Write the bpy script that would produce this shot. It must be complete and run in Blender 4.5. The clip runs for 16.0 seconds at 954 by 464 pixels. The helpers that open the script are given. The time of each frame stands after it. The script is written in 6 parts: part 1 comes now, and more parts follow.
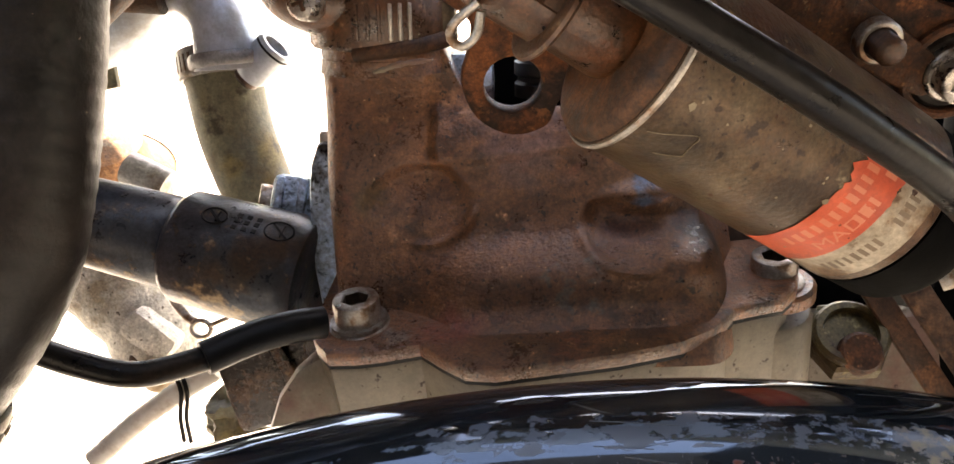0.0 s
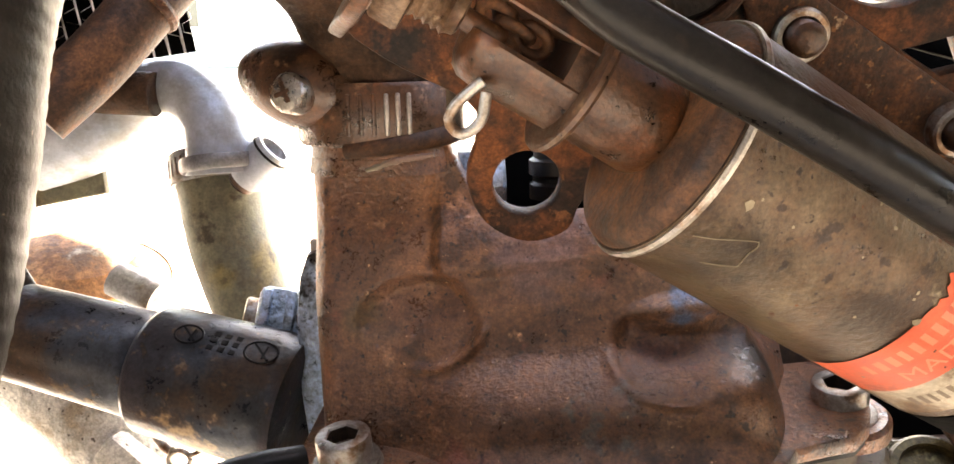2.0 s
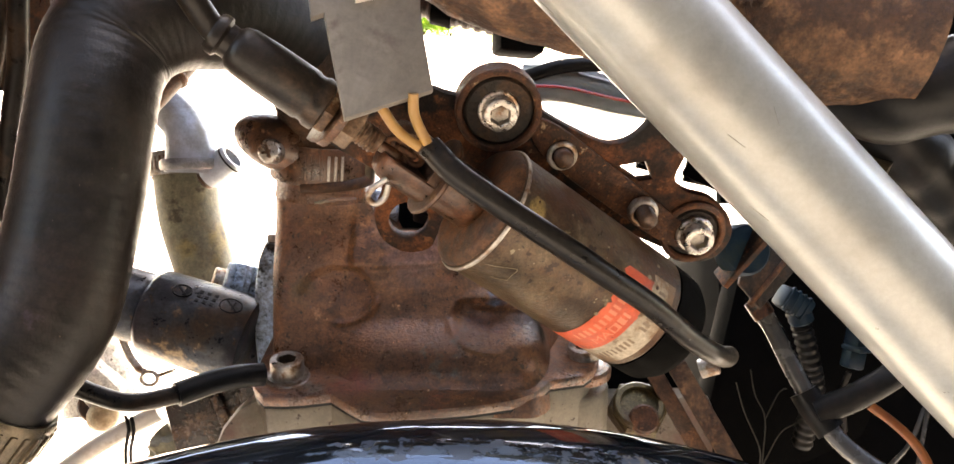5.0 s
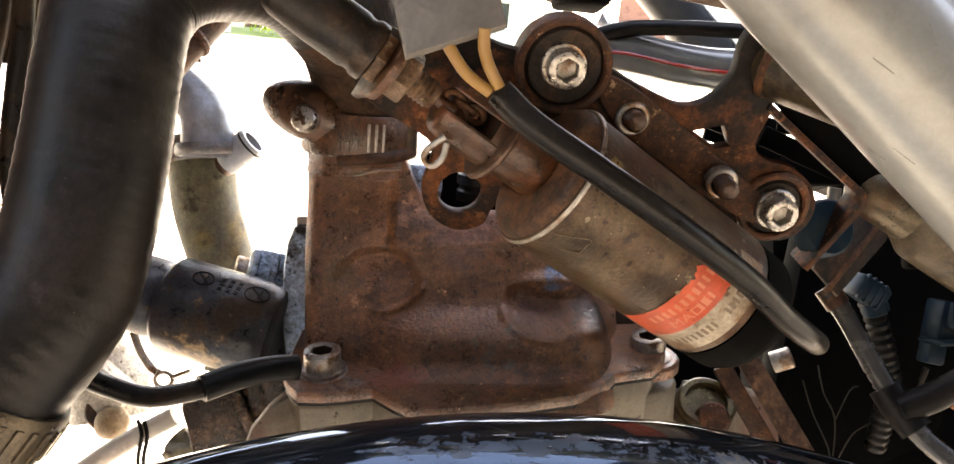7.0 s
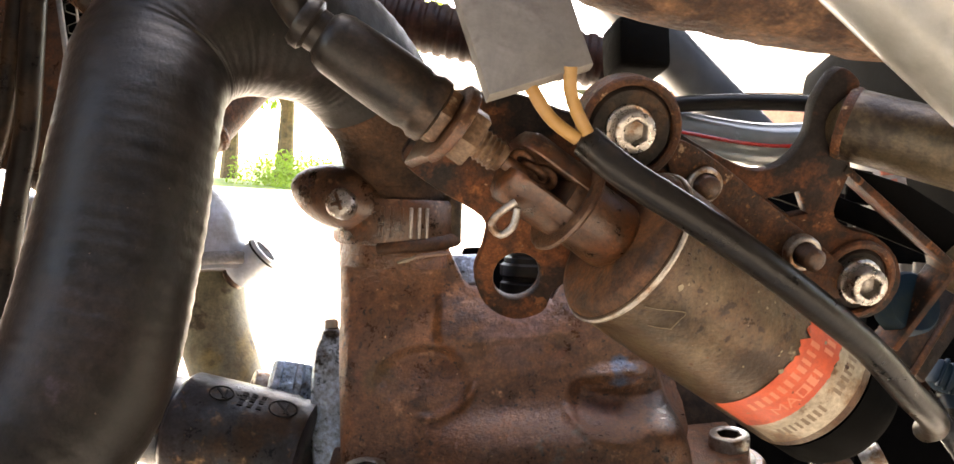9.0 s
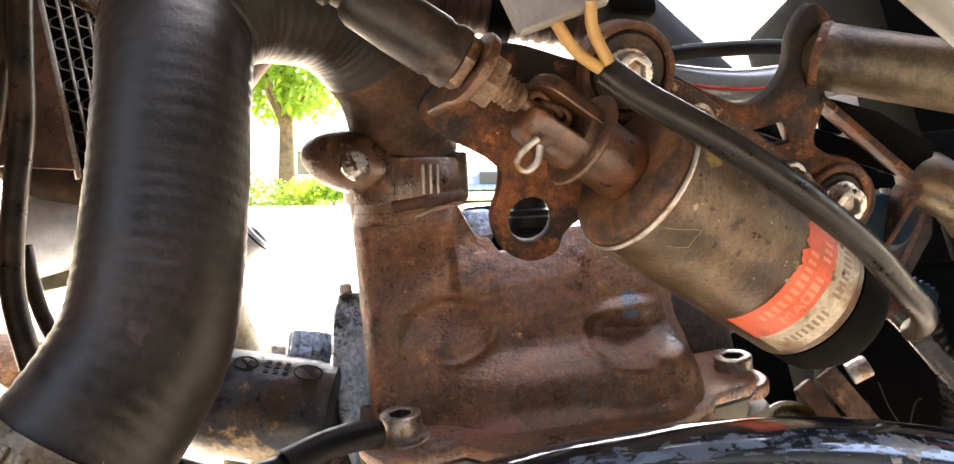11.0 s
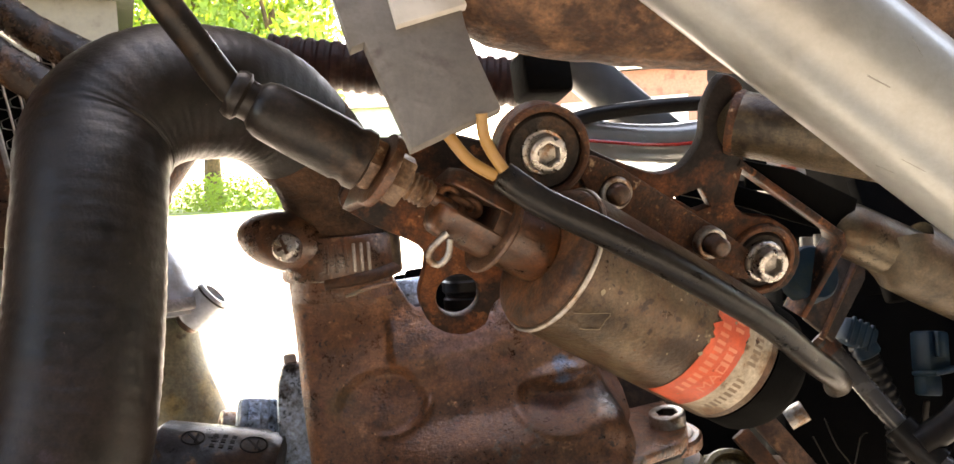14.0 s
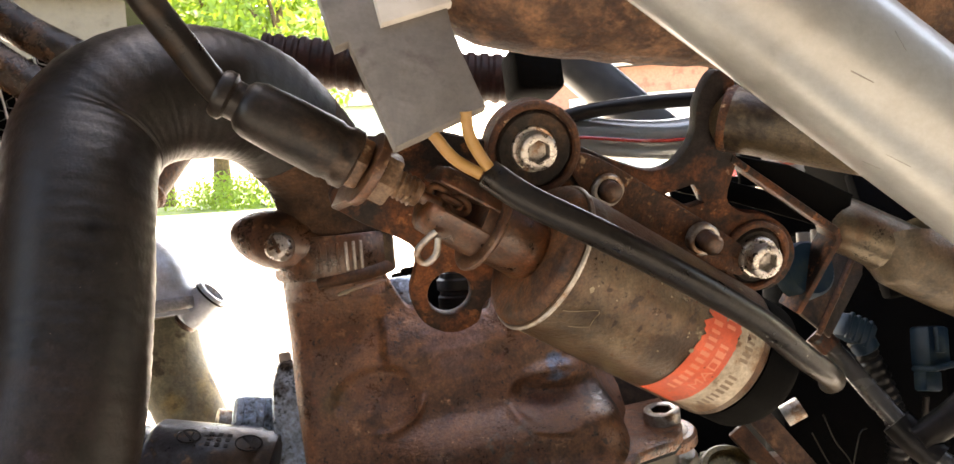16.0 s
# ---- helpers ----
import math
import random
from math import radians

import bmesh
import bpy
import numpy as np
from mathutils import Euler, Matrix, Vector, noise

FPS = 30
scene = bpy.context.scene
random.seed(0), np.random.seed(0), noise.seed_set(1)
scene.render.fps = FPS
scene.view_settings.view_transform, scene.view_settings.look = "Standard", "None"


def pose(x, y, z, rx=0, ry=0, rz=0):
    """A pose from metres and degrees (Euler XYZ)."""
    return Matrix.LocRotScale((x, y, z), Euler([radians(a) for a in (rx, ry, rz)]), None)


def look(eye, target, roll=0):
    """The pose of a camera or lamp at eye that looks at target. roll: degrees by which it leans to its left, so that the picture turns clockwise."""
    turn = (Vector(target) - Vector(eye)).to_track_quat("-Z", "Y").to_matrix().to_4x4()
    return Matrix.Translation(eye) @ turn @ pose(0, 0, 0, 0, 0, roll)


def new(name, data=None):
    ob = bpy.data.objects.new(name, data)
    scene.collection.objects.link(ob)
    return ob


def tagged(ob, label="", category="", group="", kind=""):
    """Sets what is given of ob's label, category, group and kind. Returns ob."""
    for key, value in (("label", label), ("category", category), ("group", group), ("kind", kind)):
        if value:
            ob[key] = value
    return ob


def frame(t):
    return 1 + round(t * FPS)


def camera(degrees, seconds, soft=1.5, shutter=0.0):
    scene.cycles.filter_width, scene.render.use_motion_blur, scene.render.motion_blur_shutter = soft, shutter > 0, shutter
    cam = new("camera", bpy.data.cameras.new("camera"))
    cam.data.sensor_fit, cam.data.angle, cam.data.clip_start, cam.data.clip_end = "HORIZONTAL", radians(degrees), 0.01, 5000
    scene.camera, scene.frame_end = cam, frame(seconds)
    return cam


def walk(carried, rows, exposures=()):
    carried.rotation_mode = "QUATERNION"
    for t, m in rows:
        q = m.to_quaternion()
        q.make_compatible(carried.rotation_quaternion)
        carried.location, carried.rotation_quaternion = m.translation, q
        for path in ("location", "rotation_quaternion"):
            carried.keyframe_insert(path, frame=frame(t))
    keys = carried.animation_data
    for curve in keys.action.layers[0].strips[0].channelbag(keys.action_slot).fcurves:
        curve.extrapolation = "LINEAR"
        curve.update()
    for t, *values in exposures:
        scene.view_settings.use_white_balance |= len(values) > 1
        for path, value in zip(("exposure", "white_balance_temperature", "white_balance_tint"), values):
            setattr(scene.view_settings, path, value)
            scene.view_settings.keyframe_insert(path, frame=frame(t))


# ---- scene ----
# The motorcycle leans on its stand: BIKE is its own frame (x along it, y across, z up), in millimetres for all its things.
cam = camera(60.0, 16.0)
BIKE = pose(0, 0, 0.520, -13.241, -5.451, 1.280)
PATH = [
    (0, 3.69, 49.93, 0.73, 83.405, 3.987, 5.825),
    (0.5, -1.29, 72.56, -4.19, 84.425, 5.027, 7.291),
    (1, -5.62, 75.28, -7.59, 84.410, 4.608, 8.838),
    (1.5, -5.64, 75.39, -6.70, 84.612, 4.247, 8.376),
    (2, 2.65, 74.50, 0.30, 91.008, 4.150, 7.030),
    (2.5, 0.17, 71.49, 1.91, 95.038, 4.066, 3.264),
    (3, 0.42, 71.22, 1.89, 94.902, 3.848, 2.765),
    (3.2, 1.88, 68.91, 2.97, 94.871, 3.387, 2.404),
    (5.3, 15.84, -30.17, 12.61, 87.368, -0.793, -0.270),
    (5.5, 15.79, -28.17, 4.88, 86.882, -0.804, -0.472),
    (6, 13.11, -18.43, -3.15, 87.091, -0.766, 0.010),
    (6.5, 4.68, -6.11, -6.04, 86.594, -0.374, -0.313),
    (7, -0.70, -1.14, 0.58, 89.852, -0.130, -0.021),
    (7.5, 1.38, 1.83, -1.85, 92.395, 0.004, 0.607),
    (8, -1.20, 15.97, -9.49, 95.624, -0.284, 0.469),
    (8.2, -3.44, 24.75, -10.01, 97.085, -0.697, 0.131),
    (10.3, -41.47, 14.30, -11.68, 99.728, 9.071, -4.485),
    (10.5, -38.87, 17.82, -18.47, 99.462, 8.623, -4.635),
    (11, -39.19, 15.02, -22.85, 99.205, 7.699, -4.843),
    (11.5, -38.17, 9.28, -21.46, 99.389, 7.959, -4.864),
    (12, -28.90, 4.06, -9.72, 99.303, 8.610, -4.590),
    (12.5, -28.47, 2.73, -9.17, 99.064, 8.979, -4.620),
    (13, -26.94, 2.71, -9.21, 99.080, 9.345, -4.598),
    (13.5, -22.95, 1.56, -8.26, 98.961, 9.664, -4.558),
    (14, -19.11, 4.19, -6.88, 98.933, 9.812, -4.447),
    (14.5, -19.78, 5.51, -8.16, 98.856, 9.974, -4.333),
    (15, -18.48, 6.85, -8.38, 98.830, 9.962, -4.315),
    (15.5, -16.66, 5.79, -7.69, 98.809, 10.023, -3.971),
    (16, -14.77, 3.97, -7.28, 98.804, 10.062, -3.772),
]
walk(cam, [(t, BIKE @ pose(x / 1000, y / 1000, z / 1000, rx, ry, rz)) for t, x, y, z, rx, ry, rz in PATH],
     exposures=[(t, e - 0.06, 9600, 16) for t, e in ((0.0, 3.55), (0.5, 3.6), (1.0, 3.7), (1.5, 4.0), (2.0, 4.25), (2.5, 4.6), (3.0, 4.6), (5.5, 3.82), (6.5, 3.6), (8.0, 3.85), (10.5, 4.05), (11.0, 4.2), (11.5, 4.25), (12.0, 4.15), (14.0, 3.75), (16.0, 3.75))])

# ---- light ----
SUN_TURN, SUN_UP = 12.0, 54.0
world = bpy.data.worlds.new("sky")
scene.world = world
world.use_nodes = True
wn = world.node_tree.nodes
sky = wn.new("ShaderNodeTexSky")
sky.sky_type, sky.sun_disc = "NISHITA", False
sky.sun_elevation, sky.sun_rotation = radians(SUN_UP), radians(SUN_TURN)
wn["Background"].inputs[1].default_value = 0.15
world.node_tree.links.new(sky.outputs[0], wn["Background"].inputs[0])
sun = new("sun", bpy.data.lights.new("sun", "SUN"))
sun.data.energy, sun.data.angle, sun.data.color = 3.5, radians(0.5), (1.0, 0.95, 0.86)
sun.matrix_world = look((math.sin(radians(SUN_TURN)) * 30, math.cos(radians(SUN_TURN)) * 30, 30 * math.tan(radians(SUN_UP))), (0, 0, 0))


# ---- materials ----
def material(name, dark, light, size=12.0, rough=0.6, metal=0.0, bump=0.15, stain=None, stain_size=40.0, stain_much=0.5, fine=600.0, coat=0.0, bump_size=None, aniso=(1, 1, 1), speck=None, second=None, second_size=20.0, spec=0.5, layers=(), blobs=(), rough_swing=0.25, grit=0.0):
    """Two tones mixed by grain, a third tone in larger stains, small specks, fine relief. Sizes are counts per metre."""
    m = bpy.data.materials.new(name)
    m.use_nodes = True
    nt = m.node_tree
    n, link = nt.nodes, nt.links.new
    b = n["Principled BSDF"]
    co = n.new("ShaderNodeTexCoord")
    mp = n.new("ShaderNodeMapping")
    mp.inputs["Scale"].default_value = aniso
    link(co.outputs["Object"], mp.inputs[0])

    def noise_at(scale, detail=6.0, r=0.6):
        t = n.new("ShaderNodeTexNoise")
        t.inputs["Scale"].default_value, t.inputs["Detail"].default_value, t.inputs["Roughness"].default_value = scale, detail, r
        link(mp.outputs[0], t.inputs["Vector"])
        return t.outputs["Fac"]

    def ramp(fac, lo, hi):
        r = n.new("ShaderNodeMapRange")
        r.inputs["From Min"].default_value, r.inputs["From Max"].default_value = lo, hi
        link(fac, r.inputs["Value"])
        return r.outputs[0]

    def span(fac, lo, hi, a, c):
        r = n.new("ShaderNodeMapRange")
        for k, v in enumerate((lo, hi, a, c)):
            r.inputs[k + 1].default_value = v
        link(fac, r.inputs["Value"])
        return r.outputs[0]

    def mix(fac, a, c):
        x = n.new("ShaderNodeMix")
        x.data_type = "RGBA"
        link(fac, x.inputs[0])
        for v, s in ((a, x.inputs[6]), (c, x.inputs[7])):
            if isinstance(v, tuple):
                s.default_value = (*v, 1)
            else:
                link(v, s)
        return x.outputs[2]

    grain = noise_at(size * 8, 8)
    colour = mix(ramp(grain, 0.35, 0.65), dark, light)
    st = None
    if stain:
        st = ramp(noise_at(stain_size, 5, 0.65), 0.62 - 0.25 * stain_much, 0.72 - 0.25 * stain_much)
        colour = mix(st, colour, stain)
    if second:
        colour = mix(ramp(noise_at(second_size, 3, 0.5), 0.62, 0.78), colour, second)
    for tone, at, lo, hi in layers:
        colour = mix(ramp(noise_at(at, 6, 0.62), lo, hi), colour, tone)
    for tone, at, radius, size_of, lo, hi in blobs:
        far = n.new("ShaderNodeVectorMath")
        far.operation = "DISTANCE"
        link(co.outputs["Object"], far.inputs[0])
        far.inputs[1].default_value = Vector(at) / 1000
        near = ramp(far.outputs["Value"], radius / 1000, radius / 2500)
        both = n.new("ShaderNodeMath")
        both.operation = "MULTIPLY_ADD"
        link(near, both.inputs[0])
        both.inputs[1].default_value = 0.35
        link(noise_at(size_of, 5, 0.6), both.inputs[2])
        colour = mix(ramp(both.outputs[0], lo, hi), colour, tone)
    if speck:
        colour = mix(ramp(noise_at(fine * 0.7, 2), 0.66, 0.72), colour, speck)
    fleck = None
    if grit:
        fleck = n.new("ShaderNodeMath")
        fleck.operation = "MULTIPLY"
        link(span(noise_at(fine * 0.45, 9, 0.78), 0.33, 0.67, 1 - grit, 1 + grit), fleck.inputs[0])
        link(span(noise_at(fine * 1.7, 4, 0.7), 0.35, 0.65, 1 - 0.6 * grit, 1 + 0.6 * grit), fleck.inputs[1])
        times = n.new("ShaderNodeVectorMath")
        times.operation = "SCALE"
        link(colour, times.inputs[0])
        link(fleck.outputs[0], times.inputs["Scale"])
        colour = times.outputs[0]
    link(colour, b.inputs["Base Color"])
    rr = n.new("ShaderNodeMapRange")
    rr.inputs["To Min"].default_value, rr.inputs["To Max"].default_value = max(0.05, rough - rough_swing), min(1.0, rough + rough_swing)
    if fleck:
        uneven = n.new("ShaderNodeMath")
        uneven.operation = "MULTIPLY_ADD"
        link(fleck.outputs[0], uneven.inputs[0])
        uneven.inputs[1].default_value = 0.25
        link(span(grain, 0.25, 0.75, 0.0, 0.5), uneven.inputs[2])
        link(uneven.outputs[0], rr.inputs["Value"])
    else:
        link(grain, rr.inputs["Value"])
    link(rr.outputs[0], b.inputs["Roughness"])
    b.inputs["Metallic"].default_value = metal
    b.inputs["Coat Weight"].default_value = coat
    b.inputs["Specular IOR Level"].default_value = spec
    if bump:
        add = n.new("ShaderNodeMath")
        add.operation = "ADD"
        link(noise_at(bump_size or fine, 6), add.inputs[0])
        link(noise_at(size * 4, 3), add.inputs[1])
        bp = n.new("ShaderNodeBump")
        bp.inputs["Strength"].default_value, bp.inputs["Distance"].default_value = min(1.0, bump * 2), 0.0011 if bump > 0.2 else 0.0006
        link(add.outputs[0], bp.inputs["Height"])
        link(bp.outputs[0], b.inputs["Normal"])
    return m


CAST = material("cast_cover", (0.144, 0.0564, 0.0241), (0.304, 0.122, 0.0537), 11, 0.34, 0.12, 0.24, (0.361, 0.163, 0.0828), 32, 0.34, 900, speck=(0.0347, 0.0148, 0.00715), second=(0.431, 0.148, 0.0428), second_size=26.0, spec=1.0, rough_swing=0.22,
                layers=(((0.166, 0.101, 0.0423), 17.0, 0.52, 0.68), ((0.0552, 0.0195, 0.0111), 21.0, 0.54, 0.66), ((0.127, 0.0564, 0.0233), 26.0, 0.52, 0.70), ((0.361, 0.127, 0.0466), 34.0, 0.54, 0.70), ((0.0866, 0.0345, 0.0143), 70.0, 0.55, 0.63), ((0.476, 0.225, 0.115), 190.0, 0.63, 0.72), ((0.0576, 0.0269, 0.0125), 520.0, 0.62, 0.65), ((0.719, 0.416, 0.223), 760.0, 0.68, 0.70)),
                # The blue blob paints the sky's reflection on the right ledge.
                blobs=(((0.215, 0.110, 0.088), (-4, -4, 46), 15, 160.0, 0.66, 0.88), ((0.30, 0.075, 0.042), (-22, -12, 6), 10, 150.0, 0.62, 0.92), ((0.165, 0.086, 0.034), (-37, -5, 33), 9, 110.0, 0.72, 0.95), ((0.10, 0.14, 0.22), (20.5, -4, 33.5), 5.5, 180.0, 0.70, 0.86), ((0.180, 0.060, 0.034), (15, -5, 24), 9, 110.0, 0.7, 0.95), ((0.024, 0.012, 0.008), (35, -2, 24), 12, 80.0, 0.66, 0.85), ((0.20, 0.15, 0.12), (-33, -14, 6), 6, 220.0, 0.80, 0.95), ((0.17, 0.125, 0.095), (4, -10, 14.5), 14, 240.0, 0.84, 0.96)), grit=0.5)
RUST = material("rust", (0.05, 0.018, 0.008), (0.15, 0.053, 0.022), 16, 0.6, 0.0, 0.25, (0.04, 0.019, 0.012), 60, 0.6, 900, speck=(0.22, 0.09, 0.035), spec=0.3, layers=(((0.19, 0.068, 0.026), 60.0, 0.54, 0.64), ((0.036, 0.018, 0.011), 100.0, 0.55, 0.63), ((0.34, 0.22, 0.14), 260.0, 0.63, 0.68)), grit=0.6)
BRACKETPAINT = material("rusted_black_paint", (0.0096, 0.00648, 0.00544), (0.0224, 0.0137, 0.0102), 20, 0.62, 0.1, 0.2, (0.092, 0.0302, 0.0116), 40, 0.62, 900, spec=0.2, layers=(((0.136, 0.0432, 0.0156), 60.0, 0.53, 0.62), ((0.0208, 0.0101, 0.0068), 46.0, 0.53, 0.60), ((0.168, 0.0612, 0.0231), 150.0, 0.60, 0.66), ((0.24, 0.144, 0.0884), 320.0, 0.66, 0.70)),
                        blobs=(((0.014, 0.010, 0.009), (42, 12, 6), 24, 70.0, 0.66, 0.80), ((0.16, 0.055, 0.022), (-14, -8, -20), 22, 90.0, 0.62, 0.80)), grit=0.6)
DARKRUST = material("dark_rust", (0.03, 0.015, 0.009), (0.10, 0.042, 0.02), 16, 0.6, 0.1, 0.2, (0.12, 0.048, 0.02), 60, 0.45, 900, spec=0.35, layers=(((0.2, 0.12, 0.075), 130.0, 0.66, 0.74),), grit=0.6)
MUD = material("muddy_rust", (0.0634, 0.0269, 0.0121), (0.174, 0.0864, 0.0441), 25, 0.9, 0.0, 1.0, (0.0475, 0.0202, 0.0102), 90, 0.6, 500, grit=0.5)
ZINC = material("dull_zinc", (0.0654, 0.0402, 0.0217), (0.146, 0.101, 0.0594), 10, 0.38, 0.4, 0.18, (0.0755, 0.0362, 0.016), 30, 0.6, 900, speck=(0.0252, 0.0126, 0.00604), layers=(((0.181, 0.14, 0.0882), 45.0, 0.55, 0.66), ((0.0428, 0.0242, 0.0121), 28.0, 0.52, 0.62), ((0.0804, 0.0343, 0.013), 70.0, 0.54, 0.62), ((0.212, 0.166, 0.101), 110.0, 0.62, 0.68), ((0.0302, 0.015, 0.00804), 240.0, 0.61, 0.66), ((0.201, 0.181, 0.15), 420.0, 0.72, 0.76)),
                blobs=(((0.074, 0.03108, 0.01332), (44, 8, -40), 15, 90.0, 0.66, 0.92), ((0.3108, 0.2146, 0.0814), (13, -12, 0), 4.5, 160.0, 0.72, 0.84), ((0.037, 0.02146, 0.0111), (5, -6, -16), 12, 90.0, 0.66, 0.95), ((0.0407, 0.0222, 0.01184), (26, -2, -30), 14, 70.0, 0.68, 0.92)), grit=0.42)
BROWNMETAL = material("browned_metal", (0.0396, 0.016, 0.00675), (0.103, 0.0431, 0.0193), 14, 0.36, 0.25, 0.18, (0.0792, 0.0278, 0.0102), 60, 0.5, 900, spec=0.7, layers=(((0.111, 0.0345, 0.0106), 60.0, 0.53, 0.63), ((0.0238, 0.0105, 0.00531), 120.0, 0.56, 0.64), ((0.19, 0.105, 0.0555), 200.0, 0.61, 0.68)), grit=0.5)
STEEL = material("bolt_steel", (0.32, 0.28, 0.24), (0.52, 0.48, 0.43), 30, 0.38, 0.8, 0.15, (0.22, 0.13, 0.08), 120, 0.45, 1200, grit=0.3)
BRIGHT = material("bright_steel", (0.378, 0.342, 0.306), (0.594, 0.549, 0.504), 60, 0.30, 0.9, 0.12, (0.27, 0.153, 0.09), 150, 0.35, 1500, layers=(((0.18, 0.09, 0.0495), 260.0, 0.60, 0.68),), grit=0.25)
BUSH = material("perished_rubber", (0.016, 0.012, 0.010), (0.035, 0.026, 0.021), 25, 0.7, 0.0, 0.3, (0.06, 0.032, 0.018), 90, 0.4, 700, spec=0.3, grit=0.5)
# Dirty brown, darkened further to paint the shade inside deep recesses.
RECESSDARK = material("dirty_shaded_recess", (0.03, 0.018, 0.012), (0.075, 0.045, 0.028), 30, 0.5, 0.3, 0.2, grit=0.5)
RUBBER = material("hose_rubber", (0.00632, 0.00458, 0.00345), (0.012, 0.0086, 0.00658), 12, 0.42, 0.0, 0.12, (0.0173, 0.0108, 0.00802), 30, 0.35, 900, spec=0.32, layers=(((0.0345, 0.023, 0.0271), 120.0, 0.64, 0.72), ((0.144, 0.101, 0.0717), 700.0, 0.70, 0.73)), grit=0.45)
RADMETAL = material("dusty_fin_metal", (0.48, 0.472, 0.456), (0.768, 0.76, 0.728), 20, 0.5, 0.3, 0.1, (0.176, 0.136, 0.096), 50, 0.4, grit=0.3)
DIRTYRUBBER = material("dirty_rubber", (0.0385, 0.0192, 0.0105), (0.084, 0.042, 0.0231), 16, 0.8, 0.0, 0.35, (0.0196, 0.0108, 0.0066), 50, 0.5, 900, spec=0.3, grit=0.45)
BLACK = material("black_plastic", (0.0045, 0.004, 0.0037), (0.009, 0.008, 0.0075), 20, 0.42, 0.0, 0.08, (0.016, 0.012, 0.01), 60, 0.3, spec=0.2)
SLEEVE = material("black_sleeve", (0.007, 0.00543, 0.00438), (0.0131, 0.0101, 0.00831), 20, 0.34, 0.0, 0.08, (0.0298, 0.0184, 0.0114), 50, 0.5, spec=0.2, grit=0.3)
BOOT = material("cable_boot", (0.0104, 0.00756, 0.00612), (0.0192, 0.0137, 0.0109), 14, 0.4, 0.0, 0.12, (0.048, 0.0274, 0.0163), 40, 0.35, spec=0.25, grit=0.5)
SILVER = material("silver_paint", (0.255, 0.25, 0.229), (0.316, 0.309, 0.284), 6, 0.36, 0.35, 0.05, (0.207, 0.193, 0.168), 12, 0.35, coat=0.3, layers=(((0.122, 0.0998, 0.0749), 90.0, 0.72, 0.78),), grit=0.07)
GREYPLASTIC = material("grey_plastic", (0.135, 0.119, 0.102), (0.194, 0.171, 0.149), 14, 0.5, 0.0, 0.08, (0.099, 0.0765, 0.0612), 50, 0.45, layers=(((0.117, 0.0855, 0.063), 90.0, 0.68, 0.76),), grit=0.12)
WHITEPLASTIC = material("white_plastic", (0.5, 0.46, 0.41), (0.62, 0.58, 0.53), 14, 0.5, 0.0, 0.05, (0.4, 0.33, 0.27), 50, 0.4)
ORANGE = material("orange_wire", (0.24, 0.12, 0.03), (0.36, 0.19, 0.055), 20, 0.5, 0.0, 0.05, (0.3, 0.16, 0.06), 80, 0.4)
RED = material("red_label", (0.50, 0.062, 0.024), (0.66, 0.105, 0.042), 14, 0.5, 0.0, 0.08, (0.30, 0.05, 0.025), 70, 0.35, layers=(((0.2, 0.07, 0.035), 150.0, 0.62, 0.68), ((0.55, 0.33, 0.22), 300.0, 0.67, 0.71)), grit=0.14)
PALE = material("pale_label", (0.34, 0.27, 0.19), (0.48, 0.40, 0.31), 14, 0.5, 0.2, 0.08, (0.2, 0.115, 0.06), 60, 0.55, layers=(((0.14, 0.07, 0.035), 120.0, 0.60, 0.68),), grit=0.3)
INK = material("label_ink", (0.15, 0.10, 0.065), (0.24, 0.17, 0.12), 20, 0.6, 0.0, 0.0)
REDINK = material("label_pale_ink", (0.60, 0.16, 0.085), (0.68, 0.22, 0.13), 20, 0.6, 0.0, 0.0)
CREAM = material("cream_paint", (0.185, 0.15, 0.108), (0.245, 0.205, 0.15), 10, 0.45, 0.0, 0.1, (0.20, 0.115, 0.085), 30, 0.42, speck=(0.04, 0.02, 0.012), layers=(((0.07, 0.045, 0.03), 260.0, 0.66, 0.70),), grit=0.14)
GRIME = material("oily_grime", (0.05, 0.021, 0.00962), (0.135, 0.0588, 0.0289), 16, 0.34, 0.15, 0.19, (0.11, 0.0403, 0.017), 60, 0.5, 900, spec=0.8, layers=(((0.15, 0.0521, 0.0185), 60.0, 0.52, 0.62), ((0.03, 0.0134, 0.0074), 110.0, 0.56, 0.64), ((0.26, 0.143, 0.0814), 200.0, 0.61, 0.68)), grit=0.5)
OILYBROWN = material("oil_soaked_brown", (0.012, 0.007, 0.005), (0.042, 0.022, 0.012), 18, 0.2, 0.1, 0.25, (0.075, 0.033, 0.014), 60, 0.45, 900, spec=0.8, layers=(((0.16, 0.085, 0.035), 130.0, 0.62, 0.70), ((0.25, 0.16, 0.09), 420.0, 0.66, 0.72)), grit=0.5)
# The sky's blue reflection is put into this bare metal's base colour.
COOLALU = material("rough_aluminium_sky_tint", (0.357, 0.455, 0.58), (0.558, 0.679, 0.817), 22, 0.34, 0.6, 0.35, (0.0714, 0.058, 0.0475), 70, 0.3, 500, layers=(((0.0286, 0.029, 0.0285), 160.0, 0.62, 0.70),), grit=0.55)
